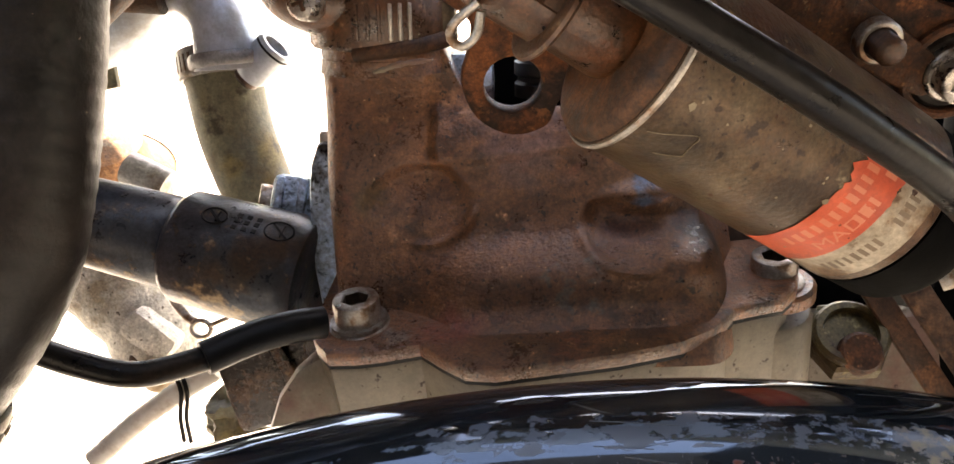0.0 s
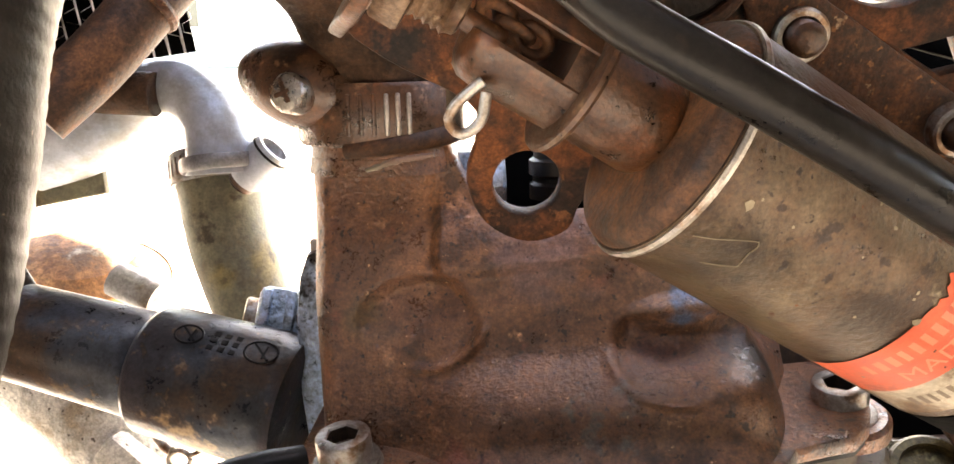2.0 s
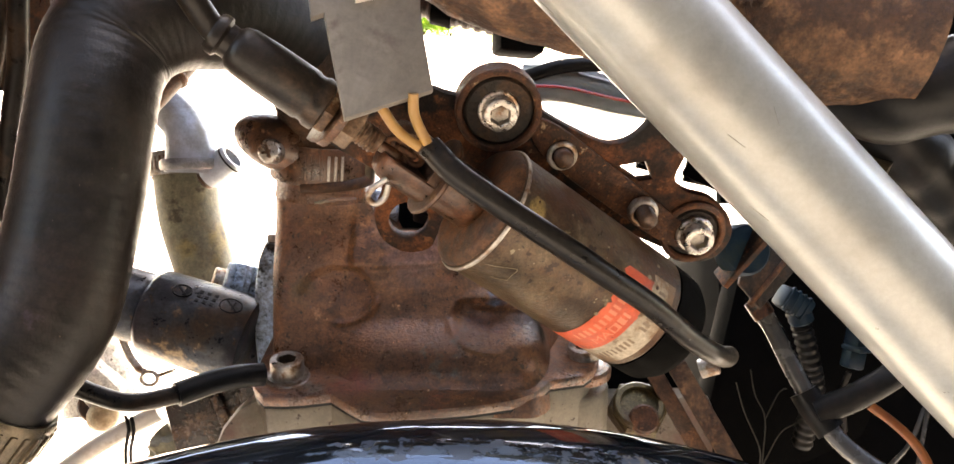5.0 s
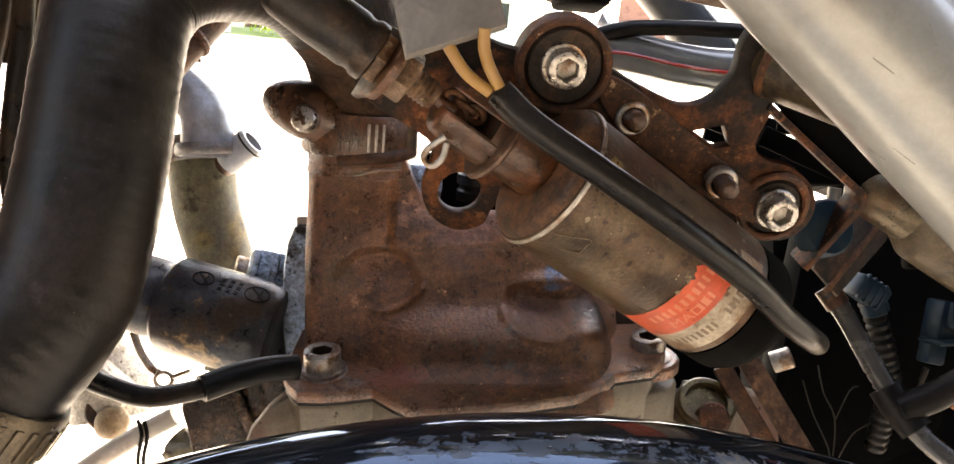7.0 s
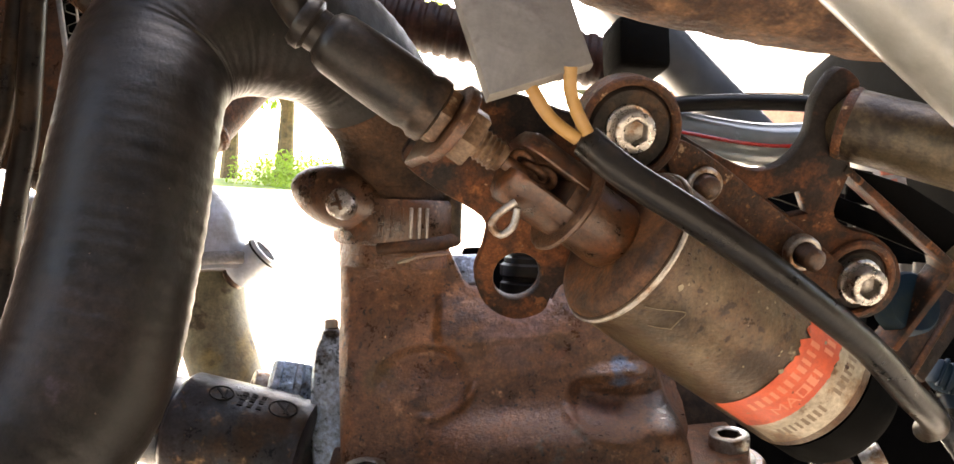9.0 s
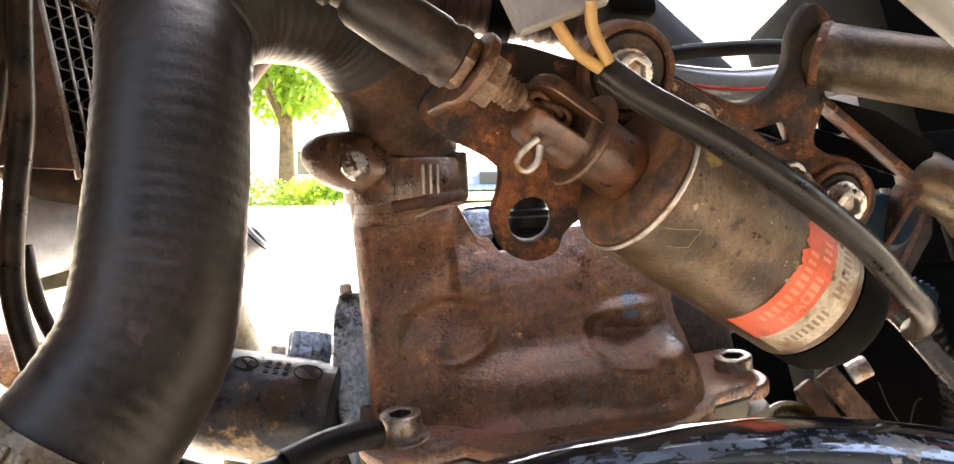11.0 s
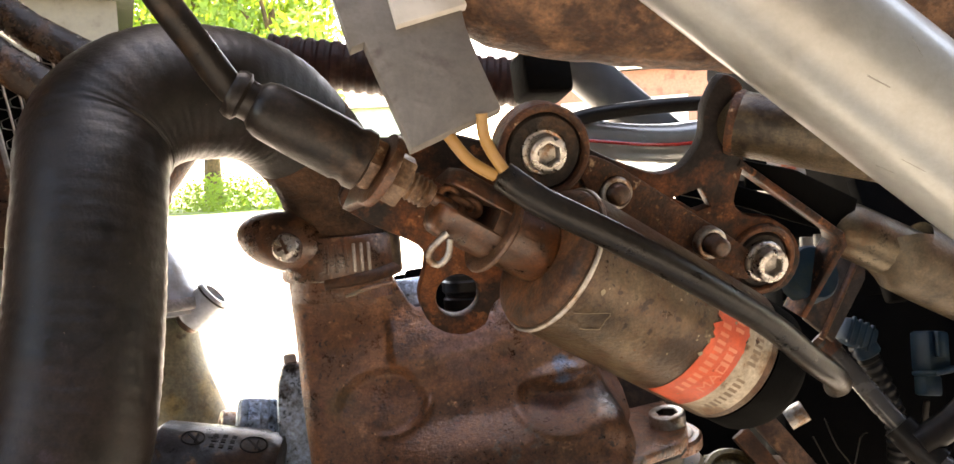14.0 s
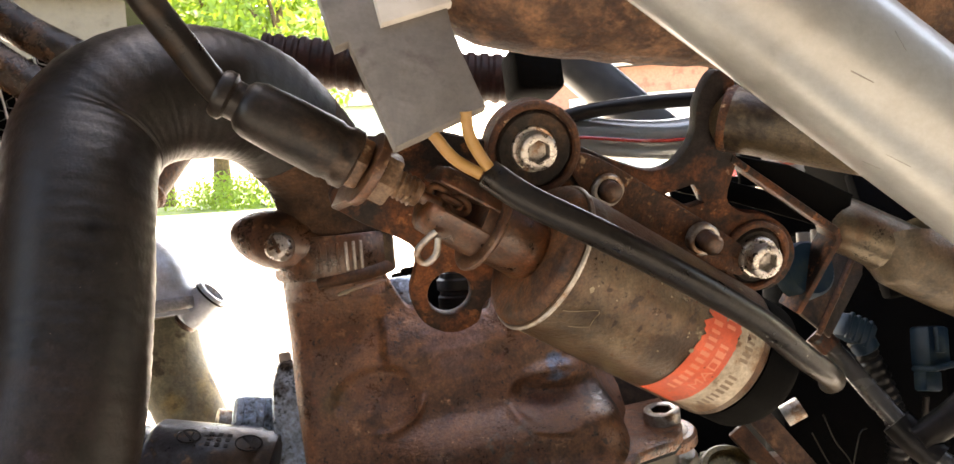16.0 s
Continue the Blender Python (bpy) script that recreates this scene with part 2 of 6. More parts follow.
PALECAST = material("dusty_pale_casting", (0.42, 0.39, 0.34), (0.60, 0.57, 0.51), 10, 0.75, 0.1, 0.3, (0.3, 0.24, 0.17), 30, 0.35, speck=(0.06, 0.04, 0.03), layers=(((0.16, 0.11, 0.07), 160.0, 0.66, 0.72),), grit=0.45)
BLUEBAR = material("worn_blue_lacquer", (0.0527, 0.0693, 0.0945), (0.0744, 0.0957, 0.122), 8, 0.07, 0.9, 0.0, (0.0496, 0.066, 0.0875), 110, 0.40, 700, coat=0.25, spec=0.5, aniso=(0.3, 1, 1), rough_swing=0.03)


def wear_on_guard(m):
    """Wear that follows the guard's tube: windows along it (x, mm) and round it (sine of the angle up), each filled by noise."""
    n, link = m.node_tree.nodes, m.node_tree.links.new
    b = n["Principled BSDF"]
    co = n.new("ShaderNodeTexCoord")
    xyz = n.new("ShaderNodeSeparateXYZ")
    link(co.outputs["Object"], xyz.inputs[0])

    def calc(op, a, c, d=None):
        q = n.new("ShaderNodeMath")
        q.operation = op
        for k, v in enumerate((a, c, d)):
            if v is None:
                continue
            if isinstance(v, (int, float)):
                q.inputs[k].default_value = v
            else:
                link(v, q.inputs[k])
        return q.outputs[0]

    def window(v, lo, hi, soft):
        rise = n.new("ShaderNodeMapRange")
        fall = n.new("ShaderNodeMapRange")
        for r, p, q in ((rise, lo - soft, lo + soft), (fall, hi + soft, hi - soft)):
            r.inputs["From Min"].default_value, r.inputs["From Max"].default_value = p, q
            link(v, r.inputs["Value"])
        return calc("MULTIPLY", rise.outputs[0], fall.outputs[0])

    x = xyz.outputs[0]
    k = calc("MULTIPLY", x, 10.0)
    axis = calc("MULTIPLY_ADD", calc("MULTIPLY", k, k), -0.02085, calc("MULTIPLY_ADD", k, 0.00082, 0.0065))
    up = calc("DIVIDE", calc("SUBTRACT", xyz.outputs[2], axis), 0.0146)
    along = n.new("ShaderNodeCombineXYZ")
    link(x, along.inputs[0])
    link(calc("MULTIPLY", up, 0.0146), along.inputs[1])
    colour, rough, metal = b.inputs["Base Color"].links[0].from_socket, b.inputs["Roughness"].links[0].from_socket, 0.9
    for tone, rg, x0, x1, u0, u1, size, lo, hi, stretch in WEAR:
        mp = n.new("ShaderNodeMapping")
        mp.inputs["Scale"].default_value = (stretch, 1, 1)
        mp.inputs["Location"].default_value = (x0 * 0.37, size * 0.01, 0)
        link(along.outputs[0], mp.inputs[0])
        t = n.new("ShaderNodeTexNoise")
        t.inputs["Scale"].default_value, t.inputs["Detail"].default_value, t.inputs["Roughness"].default_value = size, 7, 0.62
        link(mp.outputs[0], t.inputs["Vector"])
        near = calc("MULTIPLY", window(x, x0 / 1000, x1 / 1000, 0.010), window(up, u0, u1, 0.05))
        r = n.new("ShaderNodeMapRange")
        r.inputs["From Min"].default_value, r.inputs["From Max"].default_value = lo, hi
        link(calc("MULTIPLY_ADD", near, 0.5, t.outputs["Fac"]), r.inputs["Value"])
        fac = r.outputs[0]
        c = n.new("ShaderNodeMix")
        c.data_type = "RGBA"
        link(fac, c.inputs[0])
        link(colour, c.inputs[6])
        c.inputs[7].default_value = (*tone, 1)
        colour = c.outputs[2]
        g = n.new("ShaderNodeMix")
        link(fac, g.inputs[0])
        link(rough, g.inputs[2])
        g.inputs[3].default_value = rg
        rough = g.outputs[0]
        h = n.new("ShaderNodeMix")
        link(fac, h.inputs[0])
        if isinstance(metal, float):
            h.inputs[2].default_value = metal
        else:
            link(metal, h.inputs[2])
        h.inputs[3].default_value = 0.0
        metal = h.outputs[0]
    link(colour, b.inputs["Base Color"])
    link(rough, b.inputs["Roughness"])
    link(metal, b.inputs["Metallic"])


# tone, roughness, along from and to, round from and to, noise size, from, to, stretch
WEAR = (
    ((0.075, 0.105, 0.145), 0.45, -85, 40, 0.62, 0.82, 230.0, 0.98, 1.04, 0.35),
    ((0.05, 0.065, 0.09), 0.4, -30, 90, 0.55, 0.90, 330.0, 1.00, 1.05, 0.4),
    ((0.19, 0.16, 0.125), 0.8, 42, 68, 0.42, 0.86, 620.0, 0.97, 1.10, 0.6),
    ((0.13, 0.12, 0.11), 0.7, 62, 90, 0.20, 0.70, 700.0, 1.02, 1.12, 0.5),
    ((0.32, 0.14, 0.065), 0.7, 14, 26, 0.68, 0.84, 210.0, 0.96, 1.0, 0.7),
    ((0.32, 0.15, 0.08), 0.7, -9, 4, 0.66, 0.82, 210.0, 1.0, 1.04, 0.7),
    ((0.105, 0.019, 0.010), 0.8, -70, 16, 0.10, 0.44, 420.0, 0.99, 1.12, 0.9),
    ((0.10, 0.018, 0.010), 0.8, 14, 46, 0.26, 0.52, 460.0, 1.00, 1.12, 0.9),
    ((0.065, 0.016, 0.010), 0.6, -50, 80, -0.40, 0.10, 520.0, 1.10, 1.15, 1.4),
    ((0.05, 0.035, 0.03), 0.5, -90, 100, -0.50, 0.60, 900.0, 1.12, 1.16, 1.0),
)
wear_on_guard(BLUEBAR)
GUARDSCRATCH = material("scratched_primer", (0.03, 0.038, 0.05), (0.06, 0.07, 0.085), 40, 0.5, 0.0, 0.1)
ALU = material("raw_aluminium", (0.42, 0.42, 0.42), (0.66, 0.66, 0.65), 14, 0.36, 0.4, 0.25, (0.2, 0.14, 0.1), 50, 0.45, grit=0.4)
GREYHOSE = material("grey_hose", (0.109, 0.101, 0.0655), (0.19, 0.174, 0.111), 12, 0.6, 0.0, 0.18, (0.115, 0.0858, 0.0403), 40, 0.5, layers=(((0.23, 0.176, 0.063), 30.0, 0.56, 0.68), ((0.0575, 0.0462, 0.0286), 90.0, 0.58, 0.66)), grit=0.35)
ORANGERUST = material("orange_rust", (0.16, 0.065, 0.026), (0.36, 0.165, 0.07), 16, 0.7, 0.0, 0.25, (0.10, 0.05, 0.028), 40, 0.5, layers=(((0.42, 0.34, 0.26), 60.0, 0.58, 0.68),), grit=0.5)
GREYMETAL = material("grey_fitting", (0.21, 0.21, 0.21), (0.33, 0.323, 0.315), 12, 0.45, 0.4, 0.15, (0.15, 0.112, 0.0825), 40, 0.4, grit=0.35)
CLEAR = material("milky_tube", (0.0456, 0.0438, 0.0421), (0.0772, 0.0737, 0.0702), 14, 0.22, 0.0, 0.05, (0.0351, 0.0298, 0.0246), 60, 0.4, coat=0.3)
BLUE = material("blue_plastic", (0.00349, 0.0148, 0.0294), (0.00756, 0.0281, 0.051), 12, 0.5, 0.0, 0.05, (0.0174, 0.0333, 0.0392), 60, 0.4, spec=0.2)
CONCRETE = material("pale_concrete", (0.52, 0.50, 0.47), (0.66, 0.64, 0.61), 0.6, 0.9, 0.0, 0.1, (0.45, 0.43, 0.4), 0.4, 0.4, 30, bump_size=60)
# Near-black: real black plastic, and cavity shade put into the colour.
DEEP = material("near_black_plastic_and_shade", (0.0010, 0.0009, 0.0009), (0.002, 0.0018, 0.0017), 20, 0.85, 0.0, 0.1, (0.003, 0.0025, 0.002), 40, 0.3, spec=0.04)
OLDSTEEL = material("pitted_steel", (0.09, 0.0675, 0.0429), (0.147, 0.113, 0.0742), 14, 0.35, 0.6, 0.15, (0.0653, 0.0371, 0.0182), 50, 0.4, 900, layers=(((0.0408, 0.0219, 0.0104), 160.0, 0.62, 0.70),), grit=0.45)
OLDTUBE = material("olive_brown_tube", (0.0605, 0.041, 0.0226), (0.128, 0.0904, 0.0535), 10, 0.4, 0.3, 0.2, (0.0212, 0.0121, 0.00622), 40, 0.4, 900, layers=(((0.0909, 0.0672, 0.0424), 130.0, 0.66, 0.74), ((0.0152, 0.00672, 0.00311), 70.0, 0.64, 0.70)), grit=0.4)
FLOORDARK = material("grey_concrete", (0.24, 0.24, 0.236), (0.304, 0.304, 0.296), 0.6, 0.85, 0.0, 0.1, (0.208, 0.204, 0.2), 0.5, 0.4, 30, bump_size=60)
BLOCKERWALL = material("dark_blocker_wall", (0.010, 0.012, 0.016), (0.017, 0.020, 0.026), 1.5, 0.9, 0.0, 0.2, (0.013, 0.015, 0.02), 2, 0.4, 40, spec=0.05)
CAPPLASTIC = material("dusty_cap_plastic", (0.018, 0.020, 0.025), (0.042, 0.045, 0.053), 14, 0.32, 0.0, 0.18, (0.05, 0.028, 0.015), 42, 0.34, spec=0.45, rough_swing=0.14, layers=(((0.045, 0.023, 0.012), 60.0, 0.50, 0.60), ((0.11, 0.065, 0.032), 220.0, 0.62, 0.68), ((0.02, 0.016, 0.014), 300.0, 0.58, 0.64)),
                      blobs=(((0.25, 0.165, 0.085), (-10, -3, -18), 17, 260.0, 0.64, 0.80), ((0.19, 0.115, 0.055), (-36, -4, -11), 15, 300.0, 0.64, 0.80)), grit=0.5)
GRASS = material("grass_blades", (0.05, 0.11, 0.015), (0.10, 0.19, 0.03), 0.5, 0.8, 0.0, 0.4, (0.14, 0.18, 0.05), 0.5, 0.4, 40)


SIDING = material("white_siding", (0.74, 0.73, 0.70), (0.8, 0.79, 0.76), 1.0, 0.6, 0.0, 0.05, (0.7, 0.68, 0.64), 2, 0.4, 40)


def translucent_leaves(name, dark, light):
    """Leaves that let light through."""
    m = material(name, dark, light, 0.7, 0.6, 0.0, 0.0)
    n, link = m.node_tree.nodes, m.node_tree.links.new
    b, out = n["Principled BSDF"], n["Material Output"]
    t = n.new("ShaderNodeBsdfTranslucent")
    t.inputs["Color"].default_value = (light[0] * 2.2, light[1] * 2.0, light[2] * 1.2, 1)
    x = n.new("ShaderNodeMixShader")
    x.inputs[0].default_value = 0.45
    link(b.outputs[0], x.inputs[1])
    link(t.outputs[0], x.inputs[2])
    link(x.outputs[0], out.inputs[0])
    return m


# ---- shaping helpers (millimetres in the frame of the motorcycle) ----
def V(p):
    return Vector(p)


def thing(name, label, category, base, group="", m=None):
    ob = new(name)
    ob.empty_display_size = 0.005
    ob.matrix_world = (BIKE if m is None else m) @ Matrix.Translation(V(base) / 1000)
    ob["base_mm"] = tuple(base)
    return tagged(ob, label, category, group)


def finish(bm, angle=38):
    bmesh.ops.recalc_face_normals(bm, faces=bm.faces)
    for f in bm.faces:
        f.smooth = True
    for e in bm.edges:
        if len(e.link_faces) == 2 and e.calc_face_angle(0) > radians(angle):
            e.smooth = False


def part(name, bm, mat, parent, label="", angle=38):
    """Links a bmesh, in the motorcycle's millimetres, as one mesh under a thing or a part."""
    root = parent
    while root.parent:
        root = root.parent
    base = V(root["base_mm"])
    finish(bm, angle)
    for v in bm.verts:
        v.co = (v.co - base) / 1000
    me = bpy.data.meshes.new(name)
    bm.to_mesh(me)
    bm.free()
    for one in mat if isinstance(mat, (list, tuple)) else (mat,):
        me.materials.append(one)
    ob = new(name, me)
    ob.parent = parent
    return tagged(ob, label)


def frame_of(axis, hint=(0, 0, 1)):
    a = V(axis).normalized()
    u = V(hint).cross(a)
    if u.length < 1e-4:
        u = V((1, 0, 0)).cross(a)
    u.normalize()
    return u, a.cross(u).normalized(), a


def smooth_path(points, step=3.0):
    """A rounded line through the points (Catmull-Rom)."""
    pts = [V(p) for p in points]
    ends = [pts[0] * 2 - pts[1], *pts, pts[-1] * 2 - pts[-2]]
    out = []
    for a, b, c, d in zip(ends, ends[1:], ends[2:], ends[3:]):
        k = max(2, int((c - b).length / step))
        for i in range(k):
            t = i / k
            out.append(0.5 * (2 * b + (c - a) * t + (2 * a - 5 * b + 4 * c - d) * t * t + (3 * b - a - 3 * c + d) * t ** 3))
    return out + [pts[-1]]


def sweep(points, radius, sides=20, step=3.0, bm=None, straight=False, ripple=None, caps=True, weave=None):
    """A round tube along a line. radius: a number, or a function of the way along (0 to 1)."""
    bm = bm or bmesh.new()
    line = [V(p) for p in points] if straight else smooth_path(points, step)
    n = len(line)
    u = frame_of(line[1] - line[0])[0]
    rings = []
    for i, p in enumerate(line):
        d = (line[min(i + 1, n - 1)] - line[max(i - 1, 0)]).normalized()
        u = (u - d * u.dot(d)).normalized()
        w = d.cross(u)
        r = radius(i / (n - 1)) if callable(radius) else radius
        if ripple:
            r += ripple(i)
        rings.append([bm.verts.new(p + (r + (weave(i, a) if weave else 0)) * (math.cos(a) * u + math.sin(a) * w)) for a in (2 * math.pi * k / sides for k in range(sides))])
    for a, b in zip(rings, rings[1:]):
        for k in range(sides):
            bm.faces.new((a[k], a[(k + 1) % sides], b[(k + 1) % sides], b[k]))
    if caps:
        bm.faces.new(rings[0][::-1])
        bm.faces.new(rings[-1])
    return bm


def lathe(origin, axis, profile, sides=32, bm=None, hint=(0, 0, 1)):
    """Turned round an axis: profile holds (way along, radius) pairs; radius 0 closes."""
    bm = bm or bmesh.new()
    u, w, a = frame_of(axis, hint)
    o = V(origin)
    rings = []
    for s, r in profile:
        if r <= 1e-6:
            rings.append([bm.verts.new(o + a * s)])
        else:
            rings.append([bm.verts.new(o + a * s + r * (math.cos(t) * u + math.sin(t) * w)) for t in (2 * math.pi * k / sides for k in range(sides))])
    for p, q in zip(rings, rings[1:]):
        if len(p) == 1 and len(q) == 1:
            continue
        for k in range(sides):
            k2 = (k + 1) % sides
            if len(p) == 1:
                bm.faces.new((p[0], q[k2], q[k]))
            elif len(q) == 1:
                bm.faces.new((p[k], p[k2], q[0]))
            else:
                bm.faces.new((p[k], p[k2], q[k2], q[k]))
    if len(rings[0]) > 1 and len(rings[-1]) > 1:
        for k in range(sides):
            bm.faces.new((rings[-1][k], rings[-1][(k + 1) % sides], rings[0][(k + 1) % sides], rings[0][k]))
        return bm
    for ring in (rings[0], rings[-1]):
        if len(ring) > 1:
            bm.faces.new(ring)
    return bm


def prism(origin, axis, corners, height, turn=0.0, radius=1.0, bm=None, hint=(0, 0, 1)):
    """A regular prism, such as a nut."""
    bm = bm or bmesh.new()
    u, w, a = frame_of(axis, hint)
    o = V(origin)
    rings = []
    for s, r in ((0, radius * 0.94), (height * 0.12, radius), (height * 0.88, radius), (height, radius * 0.94)):
        rings.append([bm.verts.new(o + a * s + r * (math.cos(t) * u + math.sin(t) * w)) for t in (turn + 2 * math.pi * k / corners for k in range(corners))])
    for p, q in zip(rings, rings[1:]):
        for k in range(corners):
            bm.faces.new((p[k], p[(k + 1) % corners], q[(k + 1) % corners], q[k]))
    bm.faces.new(rings[0])
    bm.faces.new(rings[-1])
    return bm


def arc2(cx, cy, r, a0, a1, n=10):
    return [(cx + r * math.cos(radians(a0 + (a1 - a0) * k / n)), cy + r * math.sin(radians(a0 + (a1 - a0) * k / n))) for k in range(n + 1)]


def rounded(loop, k=4):
    """A closed outline with its corners worn round."""
    out = []
    n = len(loop)
    for i in range(n):
        a, b, c, d = (V((*loop[(i + j) % n], 0)) for j in (-1, 0, 1, 2))
        for t in (m / k for m in range(k)):
            p = 0.5 * (2 * b + (c - a) * t + (2 * a - 5 * b + 4 * c - d) * t * t + (3 * b - a - 3 * c + d) * t ** 3)
            out.append((p.x, p.y))
    return out


def plate(outline, origin, ux, uy, thick, holes=(), bm=None, bevel=0.0):
    """A flat plate: outline and holes in its own plane, from the front face backwards."""
    bm = bm or bmesh.new()
    flat = bmesh.new()
    edges = []
    for loop in (outline, *holes):
        vs = [flat.verts.new((x, y, 0)) for x, y in loop]
        edges += [flat.edges.new((vs[i], vs[(i + 1) % len(vs)])) for i in range(len(vs))]
    bmesh.ops.triangle_fill(flat, use_beauty=True, use_dissolve=False, edges=edges)
    o, x, y = V(origin), V(ux).normalized(), V(uy)
    y = (y - x * y.dot(x)).normalized()
    z = x.cross(y)
    front, back = {}, {}
    for v in flat.verts:
        p = o + x * v.co.x + y * v.co.y
        front[v], back[v] = bm.verts.new(p), bm.verts.new(p - z * thick)
    for f in flat.faces:
        bm.faces.new([front[v] for v in f.verts])
        bm.faces.new([back[v] for v in reversed(f.verts)])
    rim = []
    for e in flat.edges:
        if len(e.link_faces) == 1:
            a, b = e.verts
            bm.faces.new((front[a], front[b], back[b], back[a]))
            rim += [bm.edges.get((front[a], front[b])), bm.edges.get((back[a], back[b]))]
    flat.free()
    bmesh.ops.recalc_face_normals(bm, faces=bm.faces)
    if bevel:
        bmesh.ops.bevel(bm, geom=[e for e in rim if e], offset=bevel, segments=2, affect="EDGES", profile=0.5)
    return bm


def block(centre, ux, uy, sx, sy, sz, bevel=0.6, bm=None):
    """A box with worn edges: sizes along ux, uy and their normal."""
    bm = bm or bmesh.new()
    x, y = V(ux).normalized(), V(uy)
    y = (y - x * y.dot(x)).normalized()
    z = x.cross(y)
    m = Matrix((x, y, z)).transposed().to_4x4()
    made = bmesh.ops.create_cube(bm, size=1.0, matrix=Matrix.Translation(V(centre)) @ m @ Matrix.Diagonal((sx, sy, sz, 1)))
    edges = list({e for v in made["verts"] for e in v.link_edges})
    if bevel:
        bmesh.ops.bevel(bm, geom=edges, offset=bevel, segments=2, affect="EDGES", profile=0.5)
    return bm


def cap_screw(parent, top, axis, radius=5.0, height=6.0, socket=2.6, washer=0.0, mat=None, name="cap_screw", label="", floor=None, knurl=False):
    """A socket-head screw whose head's top lies at the given point; the socket is a real hexagonal hole."""
    u, w, a = frame_of(axis)
    o = V(top)
    bm = bmesh.new()
    sides = 72 if knurl else 36

    def ring(s, r, hexed=False, cut=0.0):
        out = []
        for k in range(sides):
            t = 2 * math.pi * k / sides
            q = r / math.cos(((t + math.pi / 6) % (math.pi / 3)) - math.pi / 6) if hexed else r - (cut if k % 2 else 0)
            out.append(bm.verts.new(o + a * s + q * (math.cos(t) * u + math.sin(t) * w)))
        return out

    cut = 0.22 if knurl else 0.0
    rings = [ring(-height, radius, cut=cut), ring(-1.0, radius, cut=cut), ring(-0.7, radius), ring(-0.25, radius * 0.975), ring(0, radius * 0.90), ring(0, socket + 0.3, True), ring(-0.35, socket, True)]
    for p, q in zip(rings, rings[1:]):
        for k in range(sides):
            bm.faces.new((p[k], p[(k + 1) % sides], q[(k + 1) % sides], q[k]))
    bm.faces.new(rings[0])
    ob = part(name, bm, mat or STEEL, parent, label)
    bm = bmesh.new()
    deep = -min(height * 0.6, socket * 1.15)
    walls = [ring(-0.35, socket, True), ring(deep, socket, True)]
    for k in range(sides):
        bm.faces.new((walls[0][k], walls[0][(k + 1) % sides], walls[1][(k + 1) % sides], walls[1][k]))
    tip = bm.verts.new(o + a * (deep - socket * 0.3))
    for k in range(sides):
        bm.faces.new((walls[1][k], walls[1][(k + 1) % sides], tip))
    part("socket", bm, floor or RECESSDARK, ob, "hexagonal socket")
    if washer:
        part("washer", lathe(o - a * (height + 1.2), a, [(0, 0), (0, washer), (1.0, washer), (1.2, washer - 0.3), (1.2, 0)]), mat or STEEL, ob)
    return ob


def threaded(origin, axis, radius, long, pitch=0.9, sides=24):
    """A threaded rod end with a slightly domed tip."""
    n = int(long / pitch * 2)
    return lathe(origin, axis, [(0, 0)] + [(pitch * i / 2, radius if i % 2 else radius * 0.86) for i in range(n)] + [(long, radius * 0.8), (long + 0.3, radius * 0.6), (long + 0.35, 0)], sides)


# ---- ground and distance (upright, in metres) ----
def world_mesh(name, bm, mats, parent=None, label="", category="", kind="", group="", smooth=True):
    if smooth:
        finish(bm)
    me = bpy.data.meshes.new(name)
    bm.to_mesh(me)
    bm.free()
    for m in mats if isinstance(mats, (list, tuple)) else (mats,):
        me.materials.append(m)
    ob = new(name, me)
    ob.parent = parent
    return tagged(ob, label, category, group, kind)


def flat_sheet(x0, x1, y0, y1, z, n=1):
    bm = bmesh.new()
    vs = [bm.verts.new(p) for p in ((x0, y0, z), (x1, y0, z), (x1, y1, z), (x0, y1, z))]
    bm.faces.new(vs)
    return bm


world_mesh("ground", flat_sheet(-600, 600, -600, 600, -0.02), GRASS, None, "sunlit green lawn reaching the distance", "ground", "structure", smooth=False)
world_mesh("driveway", flat_sheet(-14, 14, 0.45, 19.0, 0.0), CONCRETE, None, "sun-bleached pale concrete driveway", "driveway", "structure", smooth=False)

# Unseen ground behind the viewer, made greyer than the driveway to limit bounce.
world_mesh("apron", flat_sheet(-14, 14, -30, 0.45, 0.0), FLOORDARK, None, "grey ground added behind the viewer, kept dark to limit bounced light", "apron", "structure", smooth=False)

# ---- unseen wall blocks added behind the viewer: darken front light and reflections ----
bm = bmesh.new()
bmesh.ops.create_cube(bm, size=1.0, matrix=Matrix.Translation((3.2, -5.5, 2.1)) @ Matrix.Diagonal((11.6, 7, 4.2, 1)))
bmesh.ops.create_cube(bm, size=1.0, matrix=Matrix.Translation((5.2, -0.95, 1.75)) @ Matrix.Diagonal((7.2, 2.1, 3.5, 1)))
world_mesh("unseen_dark_wall", bm, BLOCKERWALL, None, "unseen dark wall added behind the viewer to cut light and darken reflections", "wall", "structure", smooth=False)
